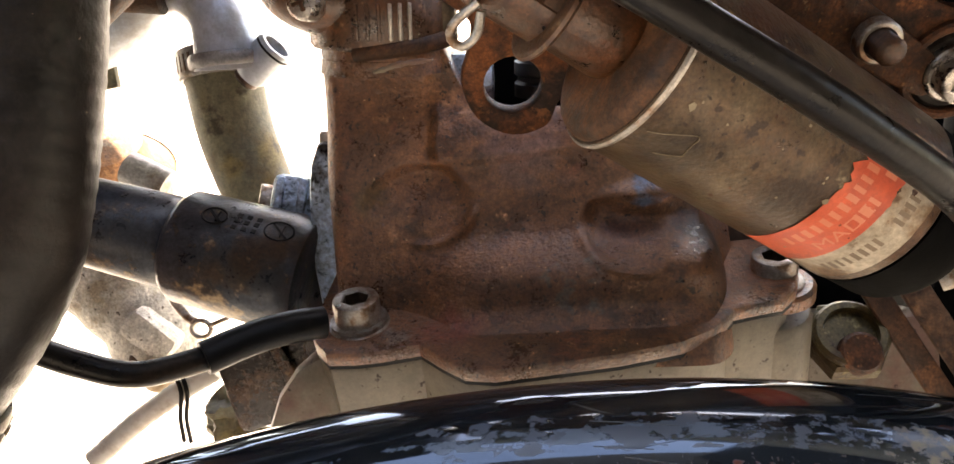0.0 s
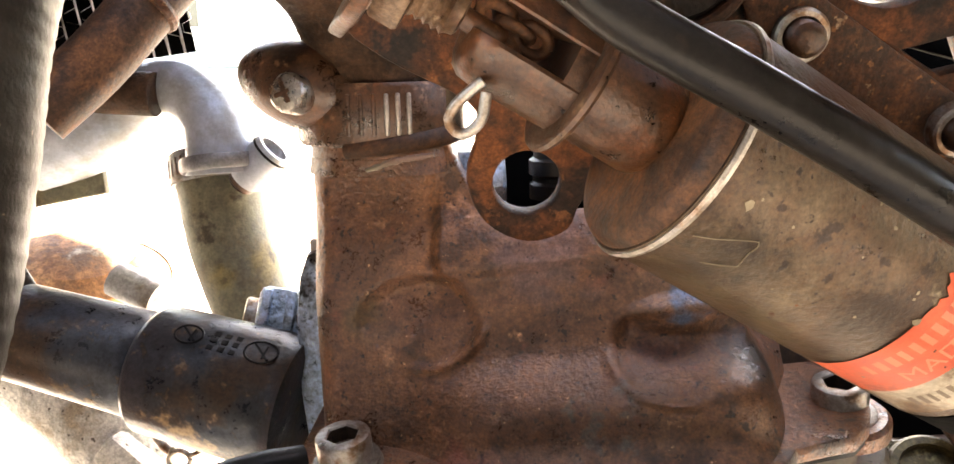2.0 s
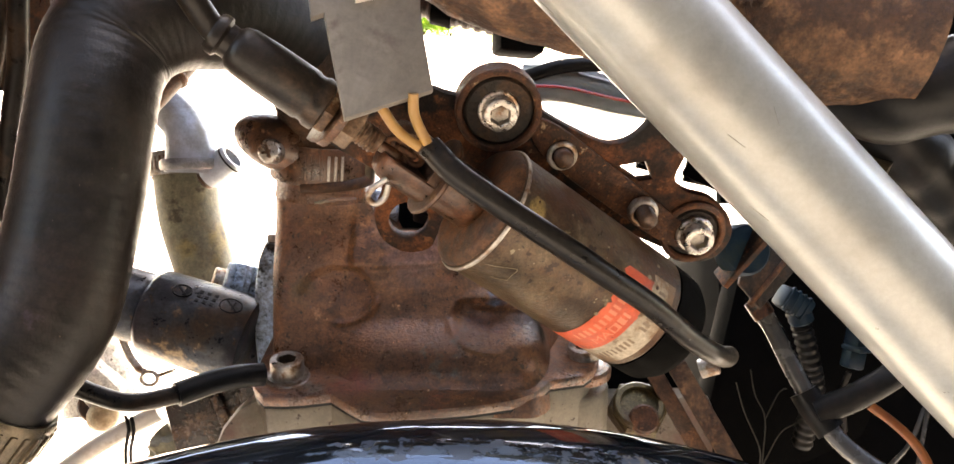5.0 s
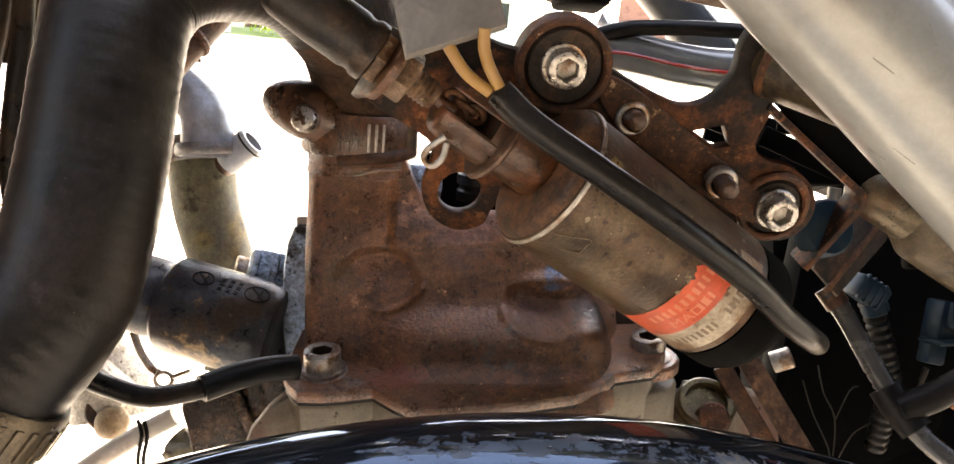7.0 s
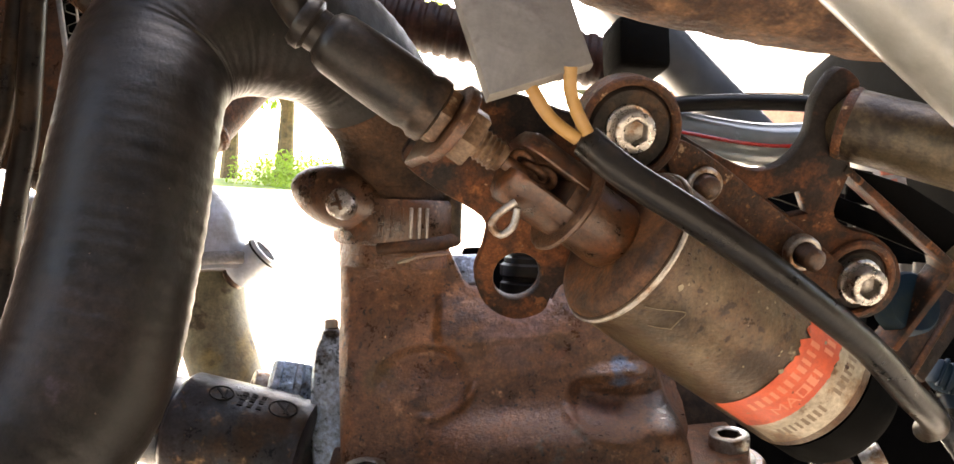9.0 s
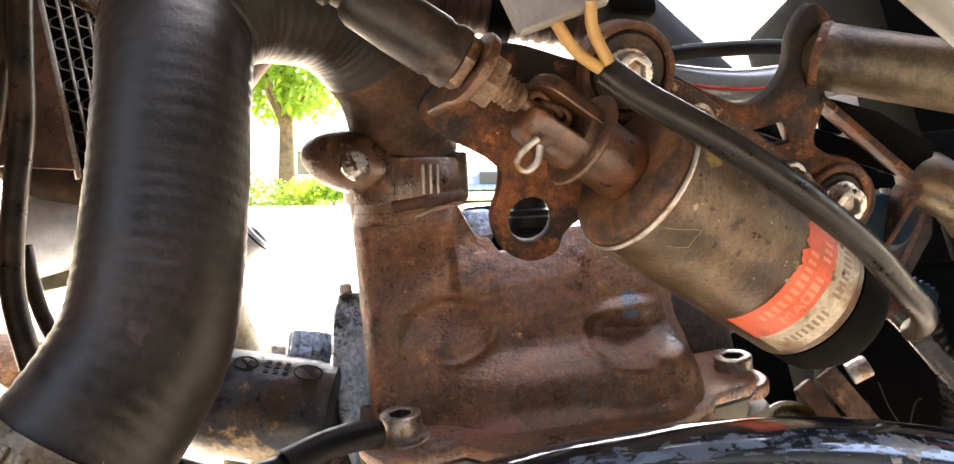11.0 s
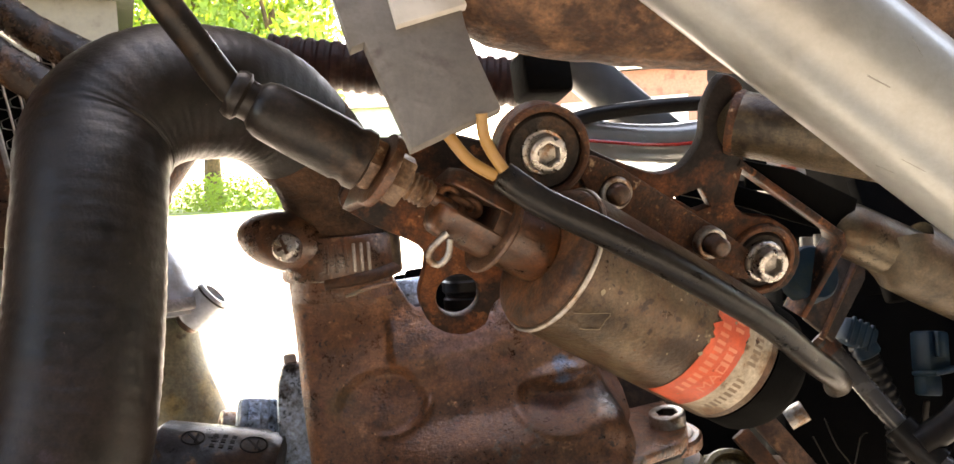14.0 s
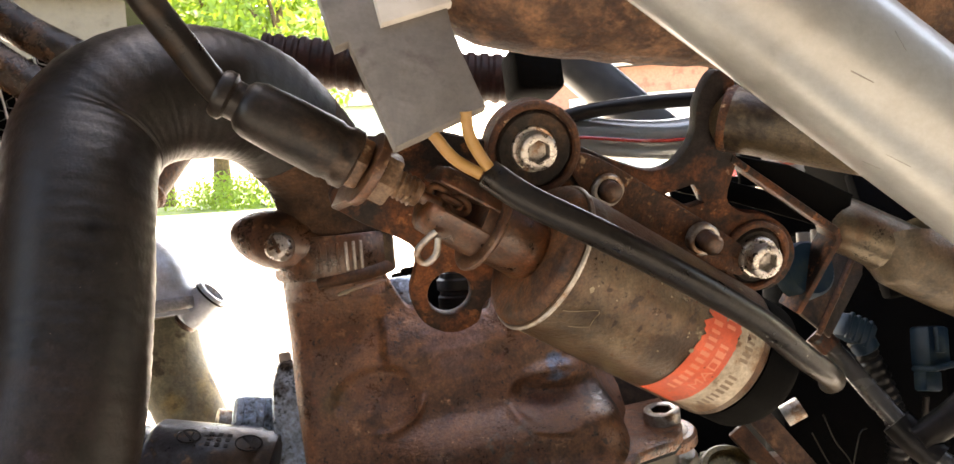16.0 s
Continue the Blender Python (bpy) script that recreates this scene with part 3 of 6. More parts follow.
# ---- unseen blocks overhead, added to keep sun and sky light off the engine ----
tank = thing("overhead_shade_block", "unseen tank-sized block added overhead to shade the engine", "fuel tank", (20, 330, 345))
part("shell", block((20, 372, 345), (1, 0, 0), (0, 1, 0), 620, 260, 160, 40), BLACK, tank)
part("rear_shade_block", block((640, 372, 345), (1, 0, 0), (0, 1, 0), 618, 260, 120, 40), BLACK, tank)
part("front_shade_block", block((-560, 372, 345), (1, 0, 0), (0, 1, 0), 538, 260, 160, 40), BLACK, tank)
part("hose_shade_block", block((-195, 120, 345), (1, 0, 0), (0, 1, 0), 250, 240, 160, 40), BLACK, tank)

# ---- valve cover and cylinder head ----
UP = (0.0, -0.34, 0.94)
OUT = (0.0, -0.94, -0.34)


def ease(a, b, x):
    t = min(1.0, max(0.0, (x - a) / (b - a)))
    return t * t * (3 - 2 * t)


SHOULDER = ((-12, 0.0), (-19, 0.3), (-22.5, 2.4), (-25.5, 7.2), (-27.5, 9.6), (-29.5, 10.2), (-32, 9.9), (-34.5, 9.3), (-36.5, 9.6), (-38.5, 11.6), (-41, 14.8), (-44, 16.2), (-60, 20))


def step_out(z):
    if z > -12:
        return 0.0
    for (a, p), (b, q) in zip(SHOULDER, SHOULDER[1:]):
        if z >= b:
            return p + (q - p) * (a - z) / (a - b)
    return 20.0


def shoulder(z):
    return sum(step_out(z + k) for k in (-1.7, -0.85, 0, 0.85, 1.7)) / 5


def cover_top(x):
    return 25.5 - 15.0 * ease(-24, -15, x) - 4.5 * ease(-14, -11, x) * ease(8, 5, x)


def dish(x, z, cx, cz, rx, rz):
    """Way out from a dish's centre (1 at its rim), and how far up in it."""
    return math.hypot((x - cx) / rx, (z - cz) / rz), (z - cz) / rz


def cover_front(x, z):
    y = 230.0 - 4.0 * ease(14, -10, z)
    y -= shoulder(z) * ease(-37, -12, x - 0.25 * (z + 30)) * ease(45, 31, x) * 0.85
    # raised field below the eye, with a worn lower edge
    field = ease(-25.5, -22.5, x + 0.6 * noise.noise(V((0, 4, z)) * 0.3)) * ease(13, 9, x - 0.4 * z)
    low = -3.4 + 0.05 * x + 0.5 * noise.noise(V((x, 7, 0)) * 0.2)
    y -= 1.9 * field * ease(low - 2.2, low + 0.8, z) * (1 - 0.75 * ease(0.5, 11, z))
    # left dish: dark brow above, bright lip at its lower side
    d, up = dish(x, z, -28.0, -12.8, 12.4, 9.0)
    y += 2.7 * ease(1.04, 0.70, d + 0.06 * noise.noise(V((x, 2, z)) * 0.2)) * ease(-0.75, 0.75, up)
    y -= 1.7 * math.exp(-((d - 1.0) / 0.09) ** 2) * ease(0.1, -0.5, up) * ease(-0.35, 0.25, (x + 28.0) / 12.4)
    # right ledge and the dish under it
    d, up = dish(x, z, 19.0, -19.6, 12.6, 9.4)
    y -= 2.6 * ease(1.05, 0.2, math.hypot((x - 20.5) / 11.5, (z + 14.4) / 4.6))
    y += 2.2 * ease(1.05, 0.70, d) * ease(0.72, 0.42, up) * ease(-0.85, 0.3, up)
    y -= 1.5 * math.exp(-((d - 1.0) / 0.10) ** 2) * ease(0.1, -0.4, up) * ease(0.45, -0.2, (x - 19.0) / 12.6)
    y -= 1.6 * ease(-36, -40, z) * ease(-30, -36, x)
    if x < -43:
        y += 6.0 * (1 - math.sqrt(max(0.0, 1 - ((-43 - x) / 6.05) ** 2)))
    edge = 22.0 + 5.5 * ease(-10, -38, z)
    if x > edge:
        y += 13.0 * (1 - math.sqrt(max(0.0, 1 - min(1.0, (x - edge) / 11.0) ** 2))) + 1.2 * max(0.0, x - edge - 9.0)
    top = cover_top(x) - 1.6
    if z > top:
        y += 1.6 * (1 - math.sqrt(max(0.0, 1 - ((z - top) / 1.65) ** 2)))
    return y + 0.5 * noise.noise(V((x, 0, z)) * 0.07) + 0.14 * noise.noise(V((x, 3, z)) * 0.3) + 0.07 * noise.noise(V((x, 9, z)) * 1.0)


def cover_body():
    bm = bmesh.new()
    xs = [-49 + 90 * i / 190 for i in range(191)]
    zs = [j / 140 for j in range(141)]
    grid = [[bm.verts.new((x, cover_front(x, -47 + (cover_top(x) + 47) * k), -47 + (cover_top(x) + 47) * k)) for x in xs] for k in zs]
    for a, b in zip(grid, grid[1:]):
        for i in range(len(xs) - 1):
            bm.faces.new((a[i], a[i + 1], b[i + 1], b[i]))
    rim = grid[0] + [r[-1] for r in grid[1:]] + grid[-1][-2::-1] + [r[0] for r in grid[-2:0:-1]]
    last = rim
    for back, lift in ((250, 0.6), (300, 2.0)):
        ring = [bm.verts.new((v.co.x * 0.99, back, v.co.z + (lift if v.co.z > 5 else 0))) for v in rim]
        for i in range(len(rim)):
            k = (i + 1) % len(rim)
            bm.faces.new((last[i], last[k], ring[k], ring[i]))
        last = ring
    bm.faces.new(last)
    return bm


cover = thing("valve_cover", "rust-brown grimy cast engine cover bolted on the cylinder head", "engine cover", (0, 230, -46))
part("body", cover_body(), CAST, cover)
# Recess beside the cover: its shade is put into the dark tone.
part("side_web", block((43, 268, -27), (1, 0.1, 0), (0, 0.1, 1), 24, 36, 40, 4), RECESSDARK, cover)
OUTLINE = [(-10.8, -70), (-10.8, 0.6), (-8.3, 6.4), (-5, 10.6), (1, 10.8), (6, 10.2), (14, 8.4), (19, 13.3), (24, 17.4), (30, 18.3), (54, 14.7), (66.5, 11.4), (73.2, 7.4), (76.4, 3.8), (78.5, 0.4), (83.6, -1.1), (89, -2.4), (92.5, -6.5), (94.5, -12), (95, -70)]
FLANGE = (-41.8, 220.5, -37.6)
part("flange", plate(OUTLINE, V(FLANGE) - V(UP) * 3.4, (1, 0, 0), OUT, 3.4, bevel=0.8), CAST, cover)
part("gasket", plate([(x, y - 0.6) for x, y in OUTLINE], V(FLANGE) - V(UP) * 3.4, (1, 0, 0), OUT, -0.9), BLACK, cover)
for top, r in (((-41.8, 218.5, -31.3), 9.0), ((48.3, 233.5, -29.2), 9.0)):
    o = V(top) - V(UP) * 6.4
    part("boss", lathe(o - V(UP) * 3.5, UP, [(0, 0), (0, r), (2.6, r), (3.4, r - 0.8), (3.4, 0)]), CAST, cover)
    cap_screw(cover, top, UP, 5.0, 6.2, 2.6, 6.6, label="dirty steel socket-head screw")

head = thing("cylinder_head", "cream-painted stained cylinder head under the cover", "engine part", (0, 240, -90))
part("body", plate([(x * 0.985, y - 1.2) for x, y in OUTLINE], V(FLANGE) - V(UP) * 4.35, (1, 0, 0), OUT, -46, bevel=1.2), CREAM, head)

part("flare", plate([(10, -2), (0, -2), (-6.4, -5.3), (-11.2, -11.4), (-14.3, -19.3), (-17, -29), (10, -29)], (-50, 218, -41), (1, 0, 0), (0, 0, 1), 50, bevel=3.0), CREAM, head)
part("boss", lathe(V((46.5, 236.0, -38.5)) - V(UP) * 22, UP, [(0, 0), (0, 10.5), (17.5, 10.2), (18.6, 9.4), (18.6, 0)], 32), CREAM, head)

# ---- outlet, hose clamp and coolant hose ----
NECK = (-33.6, 232.5, 28.7)
AX = (0.07, -0.20, 0.97)
part("outlet_neck", lathe(V(NECK) - V(AX) * 12, AX, [(0, 0), (0, 14.6), (5, 13.6), (20, 13.6), (20, 0)]), CAST, cover)

part("neck_bead", lathe(V(NECK) - V(AX) * 11.5, AX, [(0, 12.6), (0, 13.8), (0.8, 14.3), (2.6, 14.1), (3.4, 13.2)], 44), CAST, cover)
hose = thing("radiator_hose", "thick black ribbed rubber coolant hose bending over to the engine", "hose", (-88.1, 169.0, -12.4))
HOSE = [(-93.4, 155.5, -29.2), (-82.6, 161.0, -12), (-78.8, 165.8, 10), (-76.5, 170, 36), (-76.0, 176.8, 51.0), (-69.0, 181.9, 60.3), (-58.0, 190.3, 64.4), (-45.3, 203.3, 63.8), (-35.1, 217.9, 53.5), (-32.4, 228.5, 41.5), (-33.7, 232.2, 30.3)]
HLINE = smooth_path(HOSE, 0.9)
HCUT = int(len(HLINE) * 0.80)


def hose_radius(k):
    t = k / len(HLINE)
    return 14.3 + 1.1 * ease(0.38, 0.5, t) - 1.3 * ease(0.62, 0.9, t)


def hose_weave(i, a):
    return 0.08 * math.sin(i * 1.9 + 1.2 * math.sin(a * 2)) + 0.05 * math.sin(i * 0.37 + a) + 0.05 * noise.noise(V((i * 0.3, 3 * math.cos(a), 3 * math.sin(a))))


part("tube", sweep(HLINE[:HCUT + 1], lambda t: hose_radius(t * HCUT), 64, straight=True, weave=hose_weave), RUBBER, hose)
part("dusty_end", sweep(HLINE[HCUT:], lambda t: hose_radius(HCUT + t * (len(HLINE) - 1 - HCUT)) * (1 if t > 0.02 else 1.002), 64, straight=True, weave=lambda i, a: hose_weave(i + HCUT, a)), DIRTYRUBBER, hose, "dust-caked brown end of the hose")

HE = V((-92.8, 155.5, -28.5))
HD = (V((-100.1, 154.5, -38.9)) - HE).normalized()
neck = thing("radiator_neck", "cast aluminium pipe neck holding the lower hose end", "pipe", HE)
part("pipe", lathe(HE - HD * 4, HD, [(0, 0), (0, 12), (14, 12), (18, 15), (24, 16.5), (60, 18), (60, 0)], 40), ALU, neck)
lower = thing("hose_clamp", "serrated steel clamp round the lower hose end", "hose clamp", HE)
part("band", lathe(HE - HD * 1.5, HD, [(0, 13.9), (-0.3, 15.2), (0.8, 15.8), (9.5, 15.8), (10.5, 15.2), (10.5, 12.0)], 48), OLDSTEEL, lower)
u, w, _ = frame_of(HD)
for k in range(30):
    a = 2 * math.pi * k / 30
    d = u * math.cos(a) + w * math.sin(a)
    part("serration", block(HE + HD * 3.5 + d * 15.9, HD, d.cross(HD), 6.5, 1.5, 0.9, 0.2), OLDSTEEL, lower)

clamp = thing("hose_clamp", "rusty brown worm-drive hose clamp on the engine outlet", "hose clamp", NECK)
part("band", lathe(V(NECK) - V(AX) * 6, AX, [(0, 13.8), (-0.4, 15.6), (0.6, 16.3), (10, 16.2), (11, 15.6), (11, 13.8)], 48), GRIME, clamp)
E0, E1 = V((-59.2, 227.7, 37.9)), V((-32.7, 219.4, 27.3))
ED, EL = (E1 - E0).normalized(), (E1 - E0).length
part("housing", lathe(E0, ED, [(0, 0)] + [(EL * t, 8.2 * math.sqrt(max(0.02, 1 - (1 - t / 0.55) ** 2)) if t < 0.55 else 8.2 - 5.5 * ease(0.55, 1.0, t)) for t in (0.02, 0.05, 0.1, 0.16, 0.24, 0.32, 0.4, 0.5, 0.6, 0.7, 0.8, 0.9, 1.0)] + [(EL, 0)], 32), GRIME, clamp)
screw = part("screw", lathe((-45.6, 214.3, 29.5), (-0.15, -1, -0.05), [(-3, 0), (-3, 3.6), (0.8, 3.6), (1.7, 3.0), (2.1, 1.6), (2.2, 0)], 24), BRIGHT, clamp)
for cross in ((1, 0, 0.3), (-0.3, 0, 1)):
    part("cross_slot", block(V((-45.6, 214.3, 29.5)) + V((-0.15, -1, -0.05)) * 2.0, cross, (0, -1, 0), 3.9, 0.5, 0.8, 0.1), DARKRUST, screw)
u, w, _ = frame_of(AX)
for k, deg in enumerate((262, 270, 278, 286, 293, 300)):
    a = radians(deg)
    d = V((math.cos(a), math.sin(a), 0))
    d = (d - V(AX) * d.dot(V(AX))).normalized()
    part("band_rib", block(V(NECK) - V(AX) * 0.6 + d * 16.2, AX, d.cross(V(AX)), 7.5, 0.9, 0.9, 0.35), STEEL if k > 2 else GRIME, clamp)


def round_neck(deg, out, lift):
    d = V((math.cos(radians(deg)), math.sin(radians(deg)), 0))
    return V(NECK) + V(AX) * lift + (d - V(AX) * d.dot(V(AX))).normalized() * out


part("band_tail", sweep([round_neck(a, 15.6, -7.0 + 0.03 * (a - 260)) for a in range(258, 346, 6)], lambda t: 1.5 + 0.6 * t, 10, straight=True), DARKRUST, clamp, "dark oily lower tongue of the band")
part("hose_lip", sweep([round_neck(338, 15.2, z) for z in (-5, -1, 3, 6.5)], 2.6, 14, 1.0), OLDTUBE, clamp, "olive hose lip beside the band")

# ---- rusty bracket ----
BR, BRX, BRY = (19.6, 196.5, 40.6), (0.823, 0.33, -0.462), (0.559, -0.326, 0.762)
BRN = V(BRX).cross(V(BRY)).normalized()


def on_plate(u, v, out=0.0):
    return V(BR) + V(BRX) * u + V(BRY) * v + BRN * out


bracket = thing("bracket", "rusty steel mounting bracket with rubber-bushed bolts", "bracket", BR)
EYE_AT = [(-1.8, -41.4)][0]
OUTER = [(-35.8, -17.0), (-27.7, -7.8), (-10.4, -3.1), (-10.8, 2.3), (-5.3, 8.0), (2.2, 8.6), (7.2, 6.1), (13.9, 5.5), (23.8, 6.2), (32.4, 7.9), (37.2, 12.9), (38.0, 20.6), (34.5, 28.3), (34.9, 36.8), (41.6, 36.7), (40.6, 31.2), (42.9, 27.1), (52.3, 20.7), (55.8, 10.2), (61.7, 8.8), (69.0, 10.8), (77.7, 9.5), (83.6, 4.4), (84.1, -3.1), (79.6, -8.1), (71.3, -9.1), (47.4, -13.2), (25.2, -22.3), (12.4, -32.8), (8.0, -39.8), (8.4, -45.8), (3.3, -50.8), (-4.5, -50.8), (-10.8, -45.5), (-12.9, -37.9), (-16.7, -33.6), (-31.3, -33.2), (-39.2, -30.2)]
SLOT = [(39.2, 4.0), (45.1, 9.4), (50.0, 6.3), (47.0, 3.7)]
part("plate", plate(rounded(OUTER), on_plate(0, 0), BRX, BRY, 4.0, [arc2(*EYE_AT, 5.6, 0, 345, 23), SLOT], bevel=0.7), BRACKETPAINT, bracket)
part("strap", plate(rounded([(9.4, 2.1), (17.0, 4.9), (41.4, 3.1), (66.5, 0.5), (71.0, -3.6), (67.0, -7.5), (41.5, -7.0), (17.7, -4.3)]), on_plate(0, 0, 1.8), BRX, BRY, 1.7, bevel=0.5), RUST, bracket)
part("arm", plate([(50.9, 20.6), (91.8, 16.4), (94.8, 13.8), (95.0, -9.8), (93.0, -9.8), (92.8, 13.0), (91.0, 14.4), (51.2, 18.7)], on_plate(0, 0, 0.5), BRX, BRY, 9.0, bevel=0.5), BRACKETPAINT, bracket)
part("gusset", plate([(54.6, 21.0), (71.1, 25.4), (93.4, 26.5), (98.0, 15.5), (92.3, 15.8)], on_plate(0, 0, -3.5), BRX, BRY, 3.0, bevel=0.4), DEEP, bracket)
for top, outer, lift in (((20.3, 190.3, 37.4), 11.6, 6.0), ((79.0, 214.2, 4.2), 10.0, 8.0)):
    o = V(top) - BRN * lift
    ring = part("bushing_ring", lathe(o - BRN * 4, BRN, [(0, outer - 2.0), (0, outer), (6.4, outer), (7, outer - 0.5), (7, outer - 1.5), (6.4, outer - 2.0)], 48), RUST, bracket)
    part("rubber_bush", lathe(o - BRN * 3, BRN, [(0, 0), (0, outer - 2.0), (4.4, outer - 2.2), (5.4, outer - 3.0), (5.0, 5.7), (4.0, 5.5), (4.0, 0)], 48), BUSH, ring, "perished black rubber bush")
    part("sleeve", lathe(o, BRN, [(0, 0), (0, 5.7), (lift - 4.4, 5.7), (lift - 3.9, 5.3), (lift - 3.9, 0)], 36), BRIGHT, ring, "bright steel sleeve")
    cap_screw(ring, top, BRN, 4.6, 4.2, 2.35, mat=BRIGHT, label="bright steel socket-head screw", floor=STEEL)
for top, h in (((38.0, 199.0, 26.5), 5.0), ((62.2, 204.4, 10.1), 7.0)):
    base = V(top) - BRN * h
    stud = part("stud", threaded(base, BRN, 2.7, h, 1.0), BROWNMETAL, bracket, "threaded rusty stud end")
    part("collar", lathe(base - BRN * 0.5, BRN, [(0, 3.0), (0, 4.3), (2.4, 4.2), (2.8, 3.8), (2.8, 3.1), (2.2, 2.9)], 30), STEEL, stud, "bright worn collar")

# ---- solenoid ----
SA = V((0.77, 0.40, -0.50)).normalized()
SC = V((15.6, 189.0, 13.5))
sol = thing("solenoid", "dull zinc cylindrical solenoid with a torn red and white label", "solenoid", SC)
SR = 17.5
part("front_cap", lathe(SC - SA * 2.4, SA, [(0, 0), (0, SR - 2.6), (0.5, SR - 1.2), (1.4, SR - 0.6), (2.6, SR - 0.3)], 56), DARKRUST, sol)
can = part("can", lathe(SC, SA, [(0, SR - 2), (0, SR), (0.8, SR + 0.25), (1.6, SR), (57, SR), (58, SR - 0.8), (58, 0)], 64), ZINC, sol)
part("rolled_rim", lathe(SC + SA * 0.3, SA, [(0, SR - 0.4), (0, SR + 0.3), (0.5, SR + 0.5), (1.1, SR + 0.3), (1.1, SR - 0.4)], 64), STEEL, can, "bright worn rolled rim")
part("end_cap", lathe(SC + SA * 58, SA, [(0, 0), (0, SR - 0.2), (9, SR - 0.4), (12, SR - 2), (13, SR - 5), (13, 0)], 48), DEEP, sol)
part("plunger_tube", lathe(SC - SA * 15.2, SA, [(0, 0), (0, 7.3), (11.6, 7.5), (12.6, 7.2), (13.4, 6.6), (13.4, 0)], 40), BROWNMETAL, sol)
part("flange", lathe(SC - SA * 16.4, SA, [(0, 0), (0, 10.0), (0.3, 10.7), (0.9, 10.9), (1.4, 10.5), (1.5, 0)], 48), BROWNMETAL, sol)


def on_can(s, deg, r):
    u, w, a = frame_of(SA)
    return SC + SA * s + r * (math.cos(radians(deg)) * u + math.sin(radians(deg)) * w)


def can_angle(p):
    u, w, a = frame_of(SA)
    d = V(p) - SC
    return math.degrees(math.atan2(d.dot(w), d.dot(u)))


def wrap(s0, s1, d0, d1, r, ragged=0.0, n=40):
    """A label round the can."""
    bm = bmesh.new()
    rows = []
    for i in range(n + 1):
        d = d0 + (d1 - d0) * i / n
        j = ragged * noise.noise(V((i * 0.7, s0, 0))) if i > n * 0.55 else 0.15 * noise.noise(V((i * 0.9, s0, 5)))
        rows.append([bm.verts.new(on_can(s, d, r)) for s in (s0 + j, (s0 + s1) / 2, s1 + j * 0.3)])
    for a, b in zip(rows, rows[1:]):
        for k in range(2):
            bm.faces.new((a[k], a[k + 1], b[k + 1], b[k]))
    return bm


FACE = can_angle(SC + V((0, -100, 0)))
TURN = 1.0 if (can_angle(SC + V((0, -100, 60))) - FACE + 540) % 360 - 180 > 0 else -1.0


def round_can(d):
    return FACE + TURN * d


pale = part("pale_label", wrap(46.8, 55.0, round_can(-78), round_can(38), SR + 0.12, 1.0), PALE, can, "scuffed pale paper label strip")
redl = part("red_label", wrap(36.5, 46.8, round_can(-80), round_can(30), SR + 0.16, 2.4), RED, can, "torn red paper label")


def printed(rows, r, seed):
    """Unreadable print as plain bars: (way along, height, first angle, step, count)."""
    rnd = random.Random(seed)
    bm = bmesh.new()

    def bar(s0, s1, d0, d1):
        bm.faces.new([bm.verts.new(on_can(a, round_can(b), r)) for a, b in ((s0, d0), (s1, d0), (s1, d1), (s0, d1))])

    for s, h, d0, step, count in rows:
        for k in range(count):
            bar(s, s + h, d0 + k * step, d0 + k * step + step * rnd.uniform(0.42, 0.6))
    return bm


part("print", printed([(38.6, 2.6, -58, 6.2, 11), (42.6, 2.6, -22, 6.2, 3), (42.6, 2.6, 6, 6.2, 3)], SR + 0.22, 1), REDINK, redl)


def lettered(word, s_base, height, d0, r):
    """A word printed round the can: its baseline runs round, the letters' tops point to the can's front."""
    text = bpy.data.curves.new("word", "FONT")
    text.body, text.size = word, height * 1.42
    ob = bpy.data.objects.new("word", text)
    me = bpy.data.meshes.new_from_object(ob)
    bm = bmesh.new()
    bm.from_mesh(me)
    bmesh.ops.triangulate(bm, faces=bm.faces)
    for v in bm.verts:
        v.co = on_can(s_base - v.co.y, round_can(d0 + math.degrees(v.co.x * 1.15 / SR)), r)
    bpy.data.objects.remove(ob)
    bpy.data.curves.remove(text)
    bpy.data.meshes.remove(me)
    return bm


SCORE = material("scored_metal", (0.18, 0.138, 0.084), (0.252, 0.204, 0.132), 60, 0.4, 0.3, 0.1)
for line in ([(16.5, 177.7, -0.3), (19.0, 177.9, -0.9), (24.4, 178.6, -1.7), (23.3, 179.8, -3.0), (22.0, 181.2, -4.6)], [(22.0, 181.2, -4.6), (19.6, 181.2, -4.2), (17.6, 181.2, -3.7)]):
    part("scratch", sweep(line, 0.08, 6, 1.0), SCORE, can, "bright scored scratch")
rnd = random.Random(33)
for k in range(46):
    s0, d0, r0 = rnd.uniform(2, 55), rnd.uniform(-70, 60), rnd.choice((0.18, 0.25, 0.25, 0.35, 0.6))
    speck = bmesh.new()
    loop = [speck.verts.new(on_can(s0 + r0 * rnd.uniform(0.6, 1.3) * math.cos(a), round_can(d0 + math.degrees(r0 * rnd.uniform(0.6, 1.6) * math.sin(a) / SR)), SR + 0.2)) for a in (j * 1.05 for j in range(6))]
    speck.faces.new(loop)
    part("crust_speck", speck, SCORE if k % 3 else RUST, can, "pale crust speck" if k % 3 else "rust speck")
part("lettering", lettered("MADE", 45.2, 2.7, -50, SR + 0.22), REDINK, redl, "pale printed letters")
part("print", printed([(49.4, 2.6, -62, 5.0, 8), (49.4, 2.6, -12, 5.0, 8)], SR + 0.2, 2), INK, pale)
